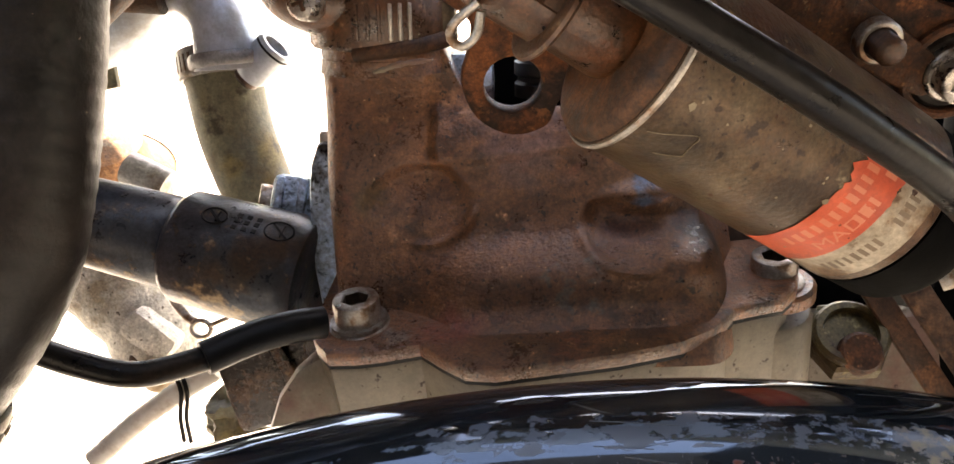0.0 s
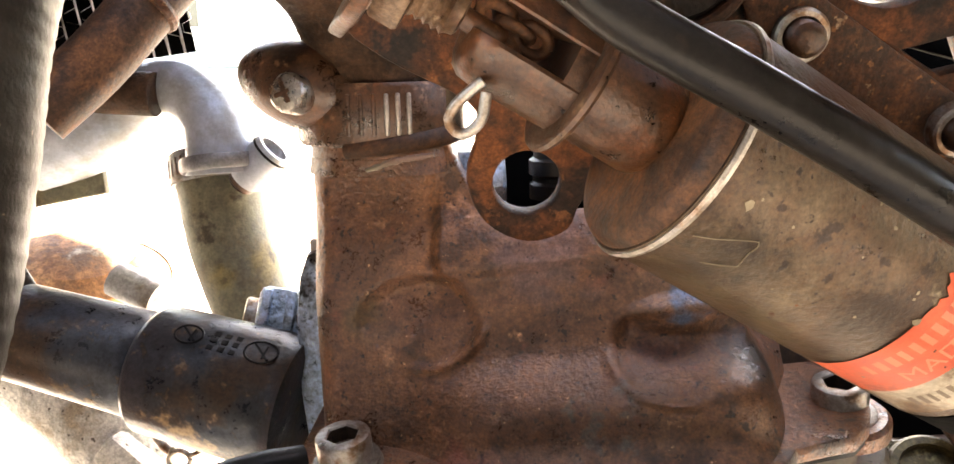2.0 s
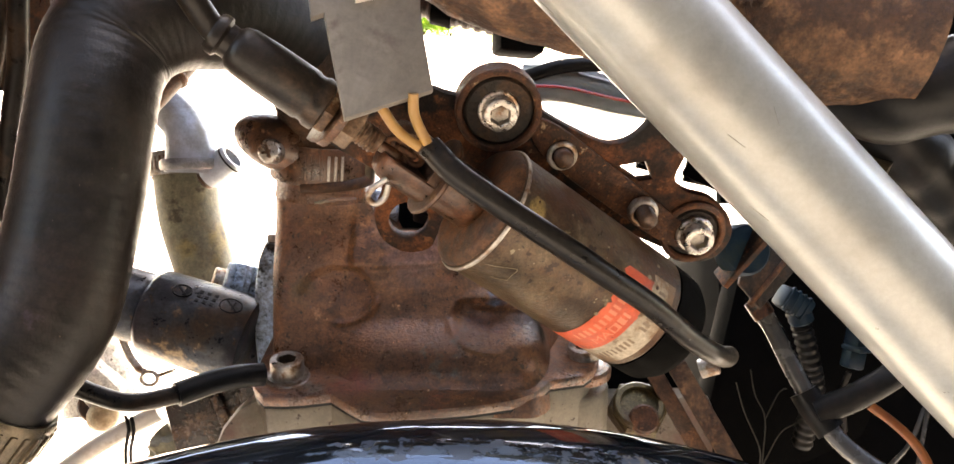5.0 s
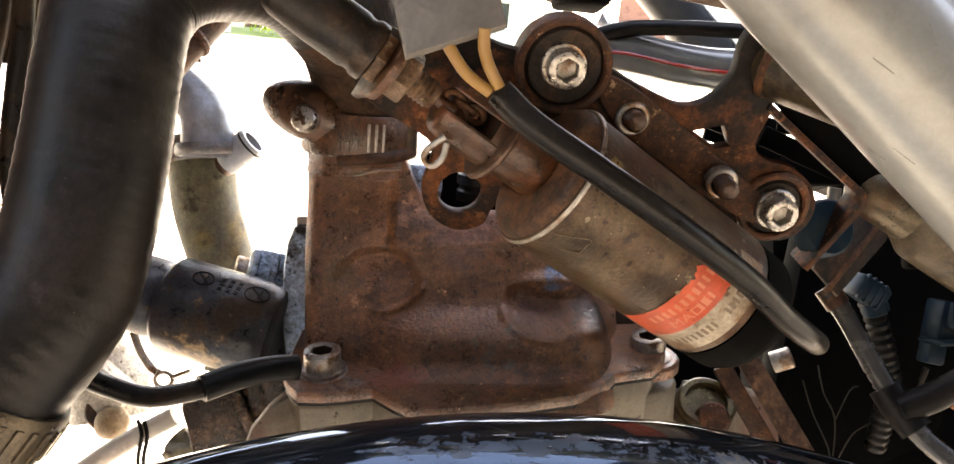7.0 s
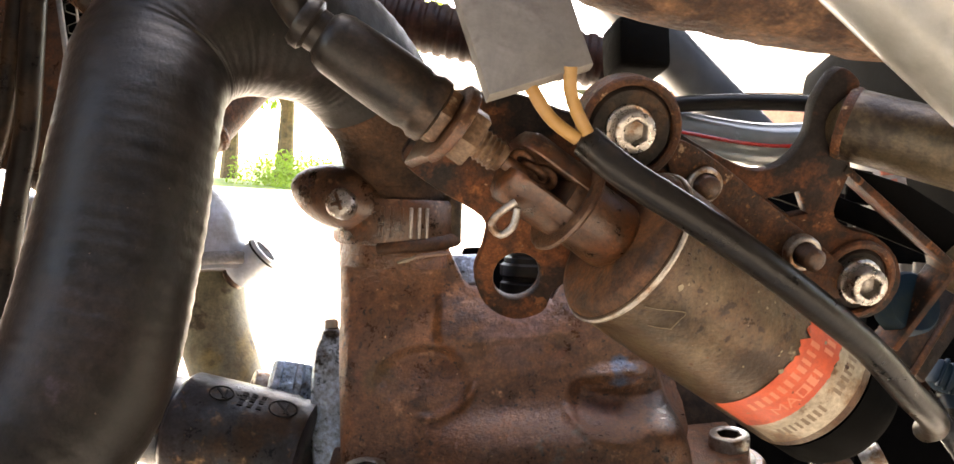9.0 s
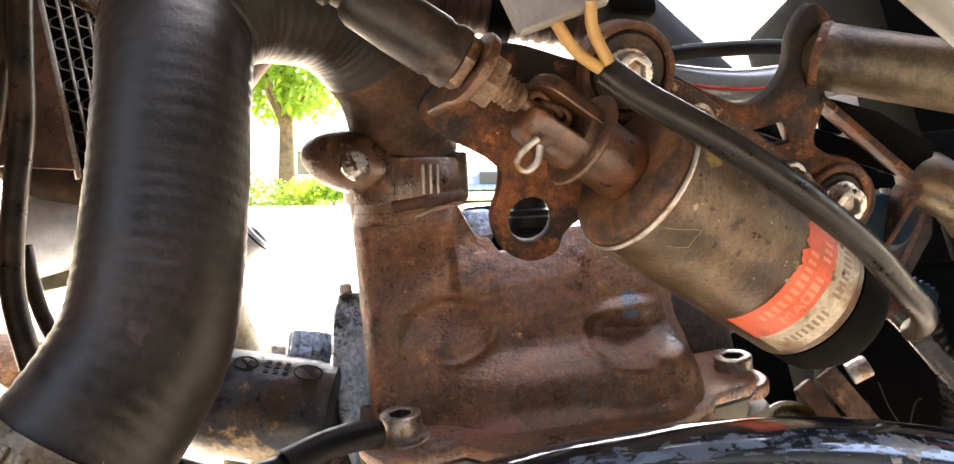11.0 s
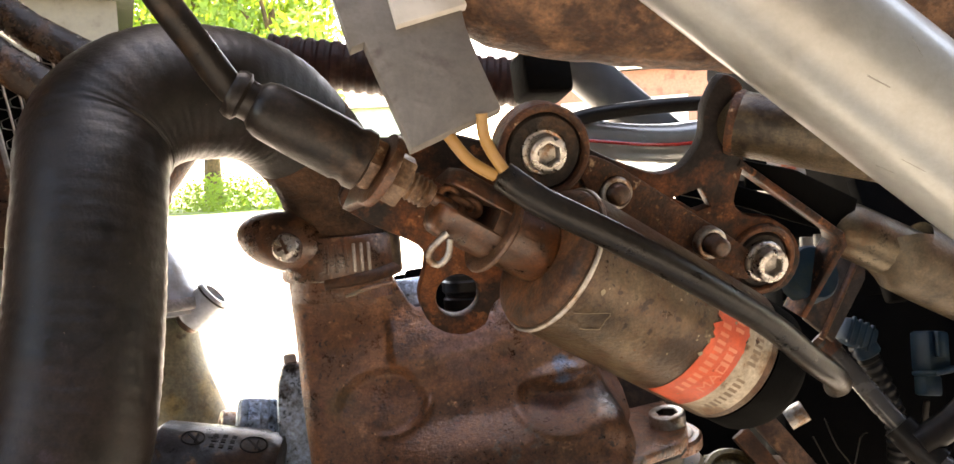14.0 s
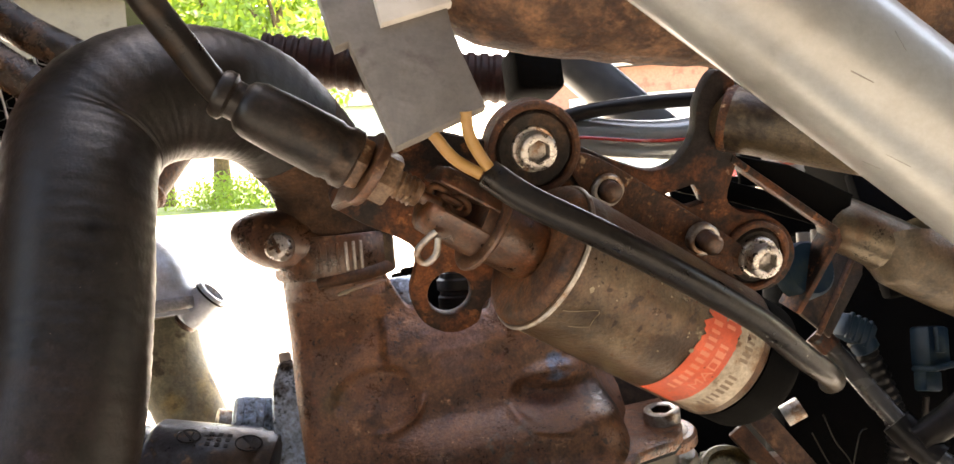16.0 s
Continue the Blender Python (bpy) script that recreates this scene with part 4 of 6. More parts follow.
# clevis and cotter pin
cl = thing("clevis", "brown forked clevis with a split pin joining cable and plunger", "clevis", SC - SA * 30)
cu, cw, _ = frame_of(SA, (0, -1, 0))


def jaw(side, lo, hi, s0, s1):
    """One jaw of the fork: a slice of a round bar, beside the slot."""
    f = V((0.0, -1.0, -0.15))
    f = (f - SA * f.dot(SA)).normalized()
    g = SA.cross(f) * side
    if g.z * side < 0:
        g = -g
    r = 8.0
    loop = [(lo, -math.sqrt(r * r - lo * lo))]
    for k in range(13):
        h = lo + (hi - lo) * k / 12
        loop.append((h, math.sqrt(max(1.0, r * r - h * h)) * (0.94 if k == 0 else 0.985)))
    loop.append((hi, -math.sqrt(max(1.0, r * r - hi * hi))))
    bm = bmesh.new()
    rows = []
    for s, k in ((s0, 0.55), (s0 + 0.8, 0.82), (s0 + 2.2, 0.97), (s0 + 4, 1.0), (s1, 1.0)):
        rows.append([bm.verts.new(SC + SA * s + g * (lo + (h - lo) * k) + f * q * k) for h, q in loop])
    for p, q in zip(rows, rows[1:]):
        for k in range(len(p)):
            j = (k + 1) % len(p)
            bm.faces.new((p[k], p[j], q[j], q[k]))
    bm.faces.new(rows[0])
    bm.faces.new(rows[-1])
    return bm


part("lower_jaw", jaw(-1, 1.2, 7.6, -31.0, -16.3), BROWNMETAL, cl)
part("upper_jaw", jaw(1, 3.4, 7.6, -31.5, -16.3), BROWNMETAL, cl)
part("slot_bottom", lathe(SC - SA * 19.0, SA, [(0, 0), (0, 7.7), (2.7, 7.7), (2.7, 0)], 32), DARKRUST, cl)
for k, turn in ((-27.5, 0.0), (-24.6, 1.5), (-22.0, 0.2)):
    at = SC + SA * k + V((0.0, -1.6, 1.2))
    part("link", sweep([at + (SA * 2.3 * math.cos(q) + (cu * math.cos(turn) + cw * math.sin(turn)) * 1.7 * math.sin(q)) for q in (j * 0.42 for j in range(16))], 0.8, 10, straight=True), DARKRUST, cl, "small dark chain link")
part("cross_pin", sweep([SC - SA * 26 - V((0, 0, 7.0)), SC - SA * 26 + V((0, 0, 7.0))], 1.7, 16, 3), DARKRUST, cl)
part("split_pin", sweep([V(p) + V((0, -1, 0)) for p in ((-7.1, 175.2, 18.9), (-8.1, 175.8, 15.7), (-10.4, 176.3, 14.2), (-12.0, 176.2, 15.5), (-11.7, 176.0, 17.2), (-9.7, 175.5, 18.9), (-7.4, 175.1, 20.3))], 0.75, 10, 0.8), STEEL, cl)

# ---- pull cable ----
NUT = material("rusty_nut", (0.12, 0.07, 0.042), (0.26, 0.17, 0.11), 20, 0.4, 0.3, 0.18, (0.10, 0.045, 0.02), 90, 0.5, layers=(((0.36, 0.28, 0.2), 220.0, 0.58, 0.66),), grit=0.5)
cable = thing("pull_cable", "black sheathed control cable with rubber boot and threaded adjuster", "cable", (-20, 172, 36))
BT, BE = V((-44.0, 162.3, 51.8)), V((-22.1, 170.2, 37.1))
CA = (BE - BT).normalized()
part("sheath", sweep([(-56.7, 146.2, 74.3), (-53.6, 149.8, 67.5), (-49.6, 155.5, 60.5), (-45.3, 161.2, 53.1), BT + CA * 4], 3.1, 18, 2), SLEEVE, cable)
BL = (BE - BT).length
part("boot", lathe(BT, CA, [(-2, 0), (-2, 4.4), (-1, 5.0), (0.5, 5.0), (1.2, 4.0), (3, 4.0), (4, 5.2), (6, 5.9), (BL * 0.5, 6.3), (BL - 5, 6.4), (BL - 4, 6.0), (BL - 3, 6.0), (BL - 2, 6.6), (BL, 6.5), (BL + 0.6, 5.5), (BL + 0.6, 0)], 32), BOOT, cable)
part("rear_nut", prism(BE - CA * 1.6, CA, 6, 4.4, 0.3, 6.0), NUT, cable)
part("front_nut", prism(BE + CA * 5.6, CA, 6, 4.0, 0.6, 5.9), NUT, cable)
part("washer", lathe(BE + CA * 5.0, CA, [(0, 0), (0, 5.2), (0.7, 5.2), (0.7, 0)], 24), NUT, cable)
part("thread", threaded(BE + CA * 9.4, CA, 3.3, 6.4, 1.1), NUT, cable)
part("inner_rod", sweep([BE + CA * 14, BE + CA * 20, SC - SA * 27], 1.5, 12, 3), BROWNMETAL, cable)
part("tab", plate(arc2(0, 0, 8.2, -20, 200, 16) + [(-9.0, -12), (9, -14)], BE + CA * 5.0, cu, cw, 2.2, bevel=0.5), BROWNMETAL, bracket, "worn ear that holds the cable")

# ---- sleeved wire, connector ----
wire = thing("solenoid_wire", "black sleeved wire running along the solenoid to its end", "wire", (30, 155, 5))
part("sleeve", sweep([(3.6, 157.0, 26.9), (9.6, 156.0, 20.8), (20.3, 157.0, 13.5), (32.7, 161.0, 5.6), (45.0, 167.0, -2.3), (57.5, 175.0, -10.4), (68.6, 184.0, -19.1), (75.3, 190.0, -23.4), (80.8, 198.0, -26.2), (85.0, 206.5, -27.8), (87.8, 214.0, -28.8)], 2.9, 20, 2), SLEEVE, wire)
part("orange_core", sweep([(-6.4, 149.6, 34.9), (-3.4, 151.9, 30.4), (-1.1, 153.0, 28.3), (1.8, 154.0, 26.4)], 1.15, 12, 1.5), ORANGE, wire, "orange insulated wire")
part("orange_core", sweep([(0.7, 149.5, 37.4), (0.6, 151.0, 33.9), (1.7, 152.4, 30.6), (3.5, 153.7, 27.2)], 1.15, 12, 1.5), ORANGE, wire, "orange insulated wire")

plug = thing("wire_connector", "grimy grey plastic connector housing with a white clip", "connector", (-13, 145, 31.3))
TG, TGX, TGY = (-13, 145, 31.3), (18, 6, 7.3), (-7.5, 4.3, 21)
part("housing", plate([(0.0, 0.2), (20.1, -0.1), (23.1, 11.5), (25.2, 18.4), (31.9, 33.0), (8.1, 43.3), (2.1, 23.6), (5.1, 23.7)], TG, TGX, TGY, 2.6, bevel=0.5), GREYPLASTIC, plug)
part("rivet_hole", lathe((-13.3, 148.1, 38.5), (-0.1, -1, -0.1), [(-1.5, 0), (-1.5, 1.3), (0.25, 1.3), (0.25, 0.8), (-0.6, 0.7), (-0.6, 0)], 20), DARKRUST, plug)
part("clip", plate([(12.6, 23.9), (28.2, 22.5), (31.9, 33.0), (18.3, 38.9)], V(TG) + V((0, -1.6, 0)), TGX, TGY, 2.4, bevel=0.5), WHITEPLASTIC, plug)

# ---- frame tube and other tubes ----
ft = thing("frame_tube", "scratched silver-painted diagonal steel frame tube", "frame tube", (53, 133.5, 43))
FD = V((0.715, 0.13, -0.685)).normalized()
part("tube", sweep([V((53, 133.5, 43)) + FD * k for k in (-130, -60, 0, 60, 150, 260)], 12.8, 40, 6), SILVER, ft)
fu, fw, _ = frame_of(FD)
rnd = random.Random(6)
for k in range(5):
    s0 = rnd.uniform(-55, 50)
    d0 = rnd.uniform(150, 300)
    on = lambda s, d: V((53, 133.5, 43)) + FD * s + 12.78 * (fu * math.cos(radians(d)) + fw * math.sin(radians(d)))
    part("scratch", sweep([on(s0, d0), on(s0 + rnd.uniform(1, 5), d0 + rnd.uniform(-12, 12))], rnd.uniform(0.06, 0.13), 6, 1.0), GREYPLASTIC, ft, "thin scratch in the paint")
rt = thing("rusty_tube", "mud-caked rusty steel tube running overhead", "tube", (34.9, 166.7, 70.2))
part("tube", sweep([(-16.6, 166.9, 106.1), (-1.1, 167.7, 89.2), (16.2, 166.7, 76.3), (34.6, 165.7, 70.1), (65.8, 163.5, 62.6), (110.9, 162.2, 53.3)], 20, 32, 3, ripple=lambda i: 0.35 * math.sin(i * 2.1) * math.sin(i * 0.37) + 0.3 * noise.noise(V((i * 0.4, 5, 0)))), MUD, rt)
rnd = random.Random(9)
for k in range(64):
    at = V((5.7, 166.8, 83.3)) .lerp(V((75.8, 162.8, 60.3)), rnd.random())
    a = radians(rnd.uniform(190, 290))
    at = at + V((0, math.cos(a), math.sin(a))) * 19.6
    lump = bmesh.new()
    bmesh.ops.create_icosphere(lump, subdivisions=2, radius=rnd.uniform(0.7, 2.3), matrix=Matrix.Translation(at))
    for v in lump.verts:
        v.co += (v.co - at) * 0.9 * noise.noise(v.co * 0.9)
    part("mud_lump", lump, MUD, rt)
t1 = thing("cross_tube", "dull brown round steel cross tube in the bracket's cradle", "tube", (73.6, 202.4, 40.3))
part("tube", sweep([(70.7, 205.4, 43.1), (71.8, 204.4, 42.3), (86.1, 195.9, 34.2), (113.5, 179.1, 18.3)], lambda t: 8.3 * math.sqrt(min(1.0, 0.12 + t * 16)), 32, 1.0), OLDTUBE, t1)
part("end_rim", lathe((72.2, 204.3, 42.2), V((86.1, 195.9, 34.2)) - V((71.8, 204.4, 42.3)), [(0, 7.9), (0, 8.5), (1.6, 8.7), (2.2, 8.4), (2.2, 7.9)], 32), RUST, t1)
t2 = thing("footrest_tube", "worn steel tube end with a cream collar", "tube", (109.8, 228.1, 11.7))
part("tube", sweep([(110.0, 229.1, 11.8), (111.9, 229.0, 10.6), (127.4, 230.8, 1.2), (152.7, 234.3, -13.4)], 8.0, 24, 3), OLDSTEEL, t2)
part("collar", sweep([(125.2, 229.8, 2.3), (126.4, 229.9, 1.3), (137.5, 231.7, -5.7), (152.5, 234.4, -14.3)], 11.0, 28, 3), OLDTUBE, t2)

# ---- blue painted guard ----
guard = thing("engine_guard", "dark blue glossy painted curved tube guard, scratched and chipped", "engine guard", (0, 150, -60))
ARC = [V((100 * k, 175.4 + 12.3 * k + 9.1 * k * k, -53.5 + 0.82 * k - 20.85 * k * k - 0.83 * k ** 3)) for k in (-2.2 + 0.04 * i for i in range(121))]


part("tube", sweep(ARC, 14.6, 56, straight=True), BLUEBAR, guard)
part("mount", sweep([(-6, 184, -70), (-8, 222, -92), (-10, 252, -108)], 9.0, 20, 4), DARKRUST, guard)
# rust creeping under the lacquer in thin branching threads
GUARDRUST = material("red_rust_thread", (0.05, 0.012, 0.008), (0.10, 0.026, 0.016), 60, 0.7, 0.0, 0.1)


def on_guard(x, turn):
    """A point of the guard's skin at a place along it, turned up from the side by degrees."""
    k = min(range(1, len(ARC) - 1), key=lambda i: abs(ARC[i].x - x))
    along = (ARC[k + 1] - ARC[k - 1]).normalized()
    p = ARC[k] + along * ((x - ARC[k].x) / along.x)
    side = (V((0, -1, 0)) - along * along.dot(V((0, -1, 0)))).normalized()
    up = along.cross(side)
    if up.z < 0:
        up = -up
    a = radians(turn)
    return p + 14.52 * (side * math.cos(a) + up * math.sin(a))


rnd = random.Random(8)
for cx, ct, wide, much in ((16.0, -4, 3.5, 9), (28.5, 10, 3.0, 8), (51.5, -2, 6.0, 20), (80.0, -14, 5.0, 12), (-18.0, -2, 3.0, 8), (-13.0, 3, 2.5, 8), (64.5, 3, 2.0, 4), (2.0, 10, 2.0, 5)):
    for k in range(much):
        x, turn = cx + rnd.uniform(-0.5, 0.5) * wide, ct + rnd.uniform(-0.5, 0.5) * wide * 3.0
        go = rnd.uniform(0, 6.28)
        line = []
        for j in range(rnd.randrange(5, 10)):
            line.append(on_guard(x, turn))
            go += rnd.uniform(-0.8, 0.8)
            x += 0.42 * math.cos(go)
            turn += 0.42 * math.sin(go) * 3.9
        part("rust_thread", sweep(line, rnd.uniform(0.10, 0.2), 5, straight=True), GUARDRUST, guard, "thin red thread of rust under the lacquer" if k == 0 else "")
rnd = random.Random(14)
for k in range(16):
    i = rnd.randrange(50, 96)
    long = rnd.randrange(2, 6)
    tilt = radians(rnd.uniform(18, 95))
    drift = rnd.uniform(-0.06, 0.06)
    line = []
    for j in range(long):
        p, q = ARC[i + j], ARC[i + j + 1]
        side, up, along = frame_of(q - p)
        if up.z < 0:
            up = -up
        side = V((0, -1, 0)) - along * along.dot(V((0, -1, 0)))
        side.normalize()
        up = (up - side * up.dot(side)).normalized()
        a = tilt + drift * j
        line.append(p + 14.55 * (side * math.cos(a) + up * math.sin(a)))
    part("scratch", sweep(line, rnd.uniform(0.06, 0.12), 6, straight=True), GUARDSCRATCH, guard, "pale scratch through the paint")


# ---- sensor plug, earth cable, side screw ----
cap = thing("plug_cap", "dark dusty plug cap with moulded marks", "plug cap", (-75, 245, -25))
P0, P1 = V((-95.4, 252.0, -21.5)), V((-60.6, 250.0, -31.7))
PD = (P1 - P0).normalized()
PLEN = (P1 - P0).length
part("body", lathe(P0, PD, [(0, 0), (0, 11.5), (0.8, 13.4), (2.4, 14.6), (PLEN - 6, 15.2), (PLEN - 5, 14.6), (PLEN - 2, 14.6), (PLEN, 15.4), (PLEN + 1, 13), (PLEN + 1, 0)], 40), CAPPLASTIC, cap)
part("neck", lathe(P0 - PD * 34, PD, [(0, 0), (0, 11.5), (31, 12.2), (33, 11.2), (34.5, 10.0), (34.5, 0)], 32), CAPPLASTIC, cap)
CN = V((0.0, -0.62, 0.78))
CN = (CN - PD * CN.dot(PD)).normalized()
CT = PD.cross(CN)
for way, size in ((0.34, 2.5), (0.80, 2.9)):
    at = P0 + PD * (PLEN * way) + CN * 15.0
    ring = part("moulded_ring", sweep([at + (PD * math.cos(a) * 1.25 + CT * math.sin(a)) * size for a in (k * 0.35 for k in range(19))], 0.26, 8, straight=True), BLACK, cap)
    part("moulded_bar", block(at, PD + CT * 0.8, CN, size * 1.9, 0.5, 0.5, 0.0), BLACK, ring)
    part("moulded_bar", block(at + PD * 0.9, CT, PD, size * 1.2, 0.5, 0.5, 0.0), BLACK, ring)
for way in (0.50, 0.57, 0.64):
    for row in (-1.9, 0.0, 1.9):
        part("moulded_bar", block(P0 + PD * (PLEN * way) + CN * (15.0 - 0.1 * abs(row)) + CT * row, CT, PD, 1.1, 1.3, 0.5, 0.0), BLACK, cap)
sf = thing("side_fitting", "bare aluminium side flange with a hex screw", "engine part", (-60, 262, -12))
part("flange", plate([(8, -46), (8, 1.5), (-1, 2.2), (-3.2, 2.6), (-5.2, 1.8), (-7.4, -3.5), (-8.6, -12), (-8.8, -28), (-7.5, -40), (-6, -46)], (-50.2, 244, 0), (1, 0, 0), (0, 0, 1), 36.0, bevel=3.2), COOLALU, sf, "rough bluish bare aluminium edge")
part("oily_web", block((-63, 268, -38), (1, 0.1, 0.15), (0, 0.1, 1), 16, 40, 14, 3.0), OILYBROWN, sf, "oil-black casting web")
part("stud", lathe((-53.2, 248, 1.0), (0, 0, 1), [(0, 0), (0, 1.9), (3.0, 1.9), (3.6, 1.4), (3.6, 0)], 18), WHITEPLASTIC, sf, "small pale stud")
part("lug", block((-67, 264, -14), (0.95, 0.1, -0.2), (0, 0.2, 1), 13, 14, 14, 2.0), COOLALU, sf)
part("rib", block((-70.5, 258, -13.4), (0.95, 0.1, -0.2), (0, 0.2, 1), 2.4, 15, 6, 0.9), COOLALU, sf)
part("rib", block((-64.5, 258, -14.4), (0.95, 0.1, -0.2), (0, 0.2, 1), 2.4, 15, 6, 0.9), COOLALU, sf)
cap_screw(sf, (-79.7, 268.0, -12.6), (-0.85, -0.3, 0.25), 5.0, 9.0, 2.5)
ec = thing("earth_cable", "black earth cable with a shrink sleeve under the screw", "cable", (-67, 198, -38))
part("cable", sweep([(-94.9, 178.0, -27.4), (-90.8, 183.0, -30.9), (-85.2, 187.0, -35.0), (-76.5, 191.0, -38.5), (-66.9, 200.0, -38.1), (-58.3, 206.0, -36.3)], 2.5, 16, 2), SLEEVE, ec)
part("shrink_sleeve", sweep([(-67.3, 199.0, -38.1), (-59.5, 205.0, -35.8), (-52.9, 209.0, -34.9), (-47.4, 213.0, -35.1)], 3.4, 16, 2), BLACK, ec)
part("ring_terminal", plate(arc2(0, 0, 6.2, 0, 345, 23), V((-41.8, 218.5, -31.3)) - V(UP) * 6.1, (1, 0, 0), OUT, 0.9, [arc2(0, 0, 3.2, 0, 345, 23)]), STEEL, ec)

# ---- drain plug area ----
BRASS = material("corroded_brass", (0.055, 0.038, 0.014), (0.13, 0.095, 0.038), 16, 0.35, 0.5, 0.2, (0.05, 0.03, 0.014), 60, 0.5, 900, layers=(((0.24, 0.19, 0.09), 200.0, 0.60, 0.68),), grit=0.45)
dp = thing("filler_plug", "brown corroded recessed round plug on the crankcase", "plug", (69, 247, -52))
part("hex_nut", lathe((69, 251, -53), (0, -0.75, 0.66), [(-4, 0), (-4, 10.4), (0, 10.4), (1.0, 9.4), (1.0, 0)], 6), BRASS, dp, "olive-brown corroded brass hex nut")
part("ring", lathe((69, 251, -53), (0, -0.75, 0.66), [(1.0, 8.8), (2.4, 8.6), (3.0, 7.9), (3.0, 6.4), (0.5, 6.0)], 36), BRASS, dp)
part("stub", lathe((70, 249, -57), (0, -0.9, 0.4), [(-6, 0), (-6, 5.0), (4, 5.0), (5, 4.2), (5, 0)], 28), RUST, dp)

# ---- far grey hose ----
gh = thing("bypass_hose", "dusty grey rubber hose with a worm-drive clamp", "hose", (-95, 330, 0))
part("tube", sweep([(-110.9, 327.9, 36.0), (-110.2, 327.1, 26.5), (-107.1, 325.8, 7.4), (-100.3, 324.0, -13.9), (-95.5, 323.1, -31.2), (-94.8, 321.2, -53.9)], lambda t: 13.4 - 2.0 * t, 28, 3), GREYHOSE, gh)
part("lower_bead", lathe((-95.2, 323.0, -33.1), V((-94.8, 321.2, -53.9)) - V((-95.5, 323.1, -31.2)), [(0, 11.4), (0, 12.6), (2, 13.2), (5, 13.2), (7, 12.4), (7, 11.2)], 32), GREYHOSE, gh)
PALEBLUE = material("pale_bluish_metal", (0.36, 0.40, 0.45), (0.52, 0.56, 0.61), 12, 0.42, 0.3, 0.12, (0.34, 0.34, 0.33), 40, 0.4, grit=0.12)
gc = thing("hose_clamp", "dull steel worm-drive clamp on the grey hose", "hose clamp", (-111.2, 327.3, 30.4))
ghd = (V((-110.2, 327.1, 26.5)) - V((-111.2, 328.0, 38.0))).normalized()
part("band", lathe(V((-110.9, 327.4, 31.3)) - ghd * 5, ghd, [(0, 12.5), (0, 14.0), (0.6, 14.5), (9.4, 14.5), (10, 14.0), (10, 12.5)], 48), GREYMETAL, gc)
gu, gw, _ = frame_of(ghd)
for k in range(13):
    a = radians(150 + 12 * k)
    d = V((math.cos(a), -abs(math.sin(a)) - 0.2, 0)).normalized()
    d = (d - ghd * d.dot(ghd)).normalized()
    part("band_slot", block(V((-110.9, 327.4, 31.3)) + d * 14.3, ghd, d.cross(ghd), 5.6, 1.0, 0.7, 0.1), BROWNMETAL, gc, "brown slot mark on the band")
H0, H1 = V((-96.2, 315, 26.0)), V((-85.6, 313, 34.0))
HX = (H1 - H0).normalized()
part("housing", lathe(H0, HX, [(-1, 0), (-1, 4.6), (1, 6.0), (9, 6.3), (12.6, 6.2), (13.4, 5.6), (13.4, 4.4), (9, 4.2)], 32), PALEBLUE, gc, "pale bluish steel screw housing")
part("rim_line", lathe(H0 + HX * 11.4, HX, [(0, 6.1), (0, 6.5), (0.7, 6.5), (0.7, 6.1)], 32), BLACK, gc)
part("screw", lathe(H0 - HX * 3.6, HX, [(0, 0), (0.2, 3.4), (1.2, 4.4), (3.4, 4.4), (3.4, 0)], 20), BROWNMETAL, gc, "brown rusted screw head")
part("saddle", block((H0 + H1) / 2 + V((-3.5, 3.5, -1.0)), HX, (0, -1, 0.2), 11, 8.0, 5.0, 1.6), GREYMETAL, gc)



# ---- cover top: bare metal, scar, dark spool behind the bracket's eye ----
part("top_boss", block((-17.8, 244.1, 13.8), (1, 0.1, 0), (0, 0.2, 1), 13, 9, 18, 2.2), COOLALU, cover, "bare aluminium boss on the cover's top")
part("scar", sweep([(-32.5, 213.0, 14.7), (-30.1, 211.7, 15.0), (-26.9, 210.3, 15.6), (-20.0, 209.5, 16.0)], lambda t: 0.25 + 0.3 * math.sin(math.pi * (0.15 + 0.7 * t)) + 0.3 * noise.noise(V((t * 9, 2, 0))), 10, 0.5), CREAM, cover, "pale chipped casting scar")
part("filler_cap", lathe((0.5, 249.5, 9.4), AX, [(0, 0), (0, 7.5), (3, 7.5), (3.6, 6.8), (4.6, 6.8), (5.2, 7.6), (8, 7.6), (8.6, 6.6), (10, 6.6), (10.6, 5.4), (14, 5.4), (14, 0)], 32), BLACK, cover, "black ribbed filler cap")

# Added backing: fills the bright view through the bracket's eye with near-black.
backing = thing("eye_backing", "near-black backing added behind the bracket's eye", "coil", (7.1, 272.2, 15.8))
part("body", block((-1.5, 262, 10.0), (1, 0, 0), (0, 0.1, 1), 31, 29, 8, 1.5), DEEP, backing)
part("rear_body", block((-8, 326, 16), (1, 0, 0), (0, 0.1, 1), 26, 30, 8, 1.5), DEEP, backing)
part("blue_face", block((4.5, 271.8, 7.2), (1, 0, 0), (0, 0.5, 1), 16, 5, 4, 1.0), BLUE, backing)

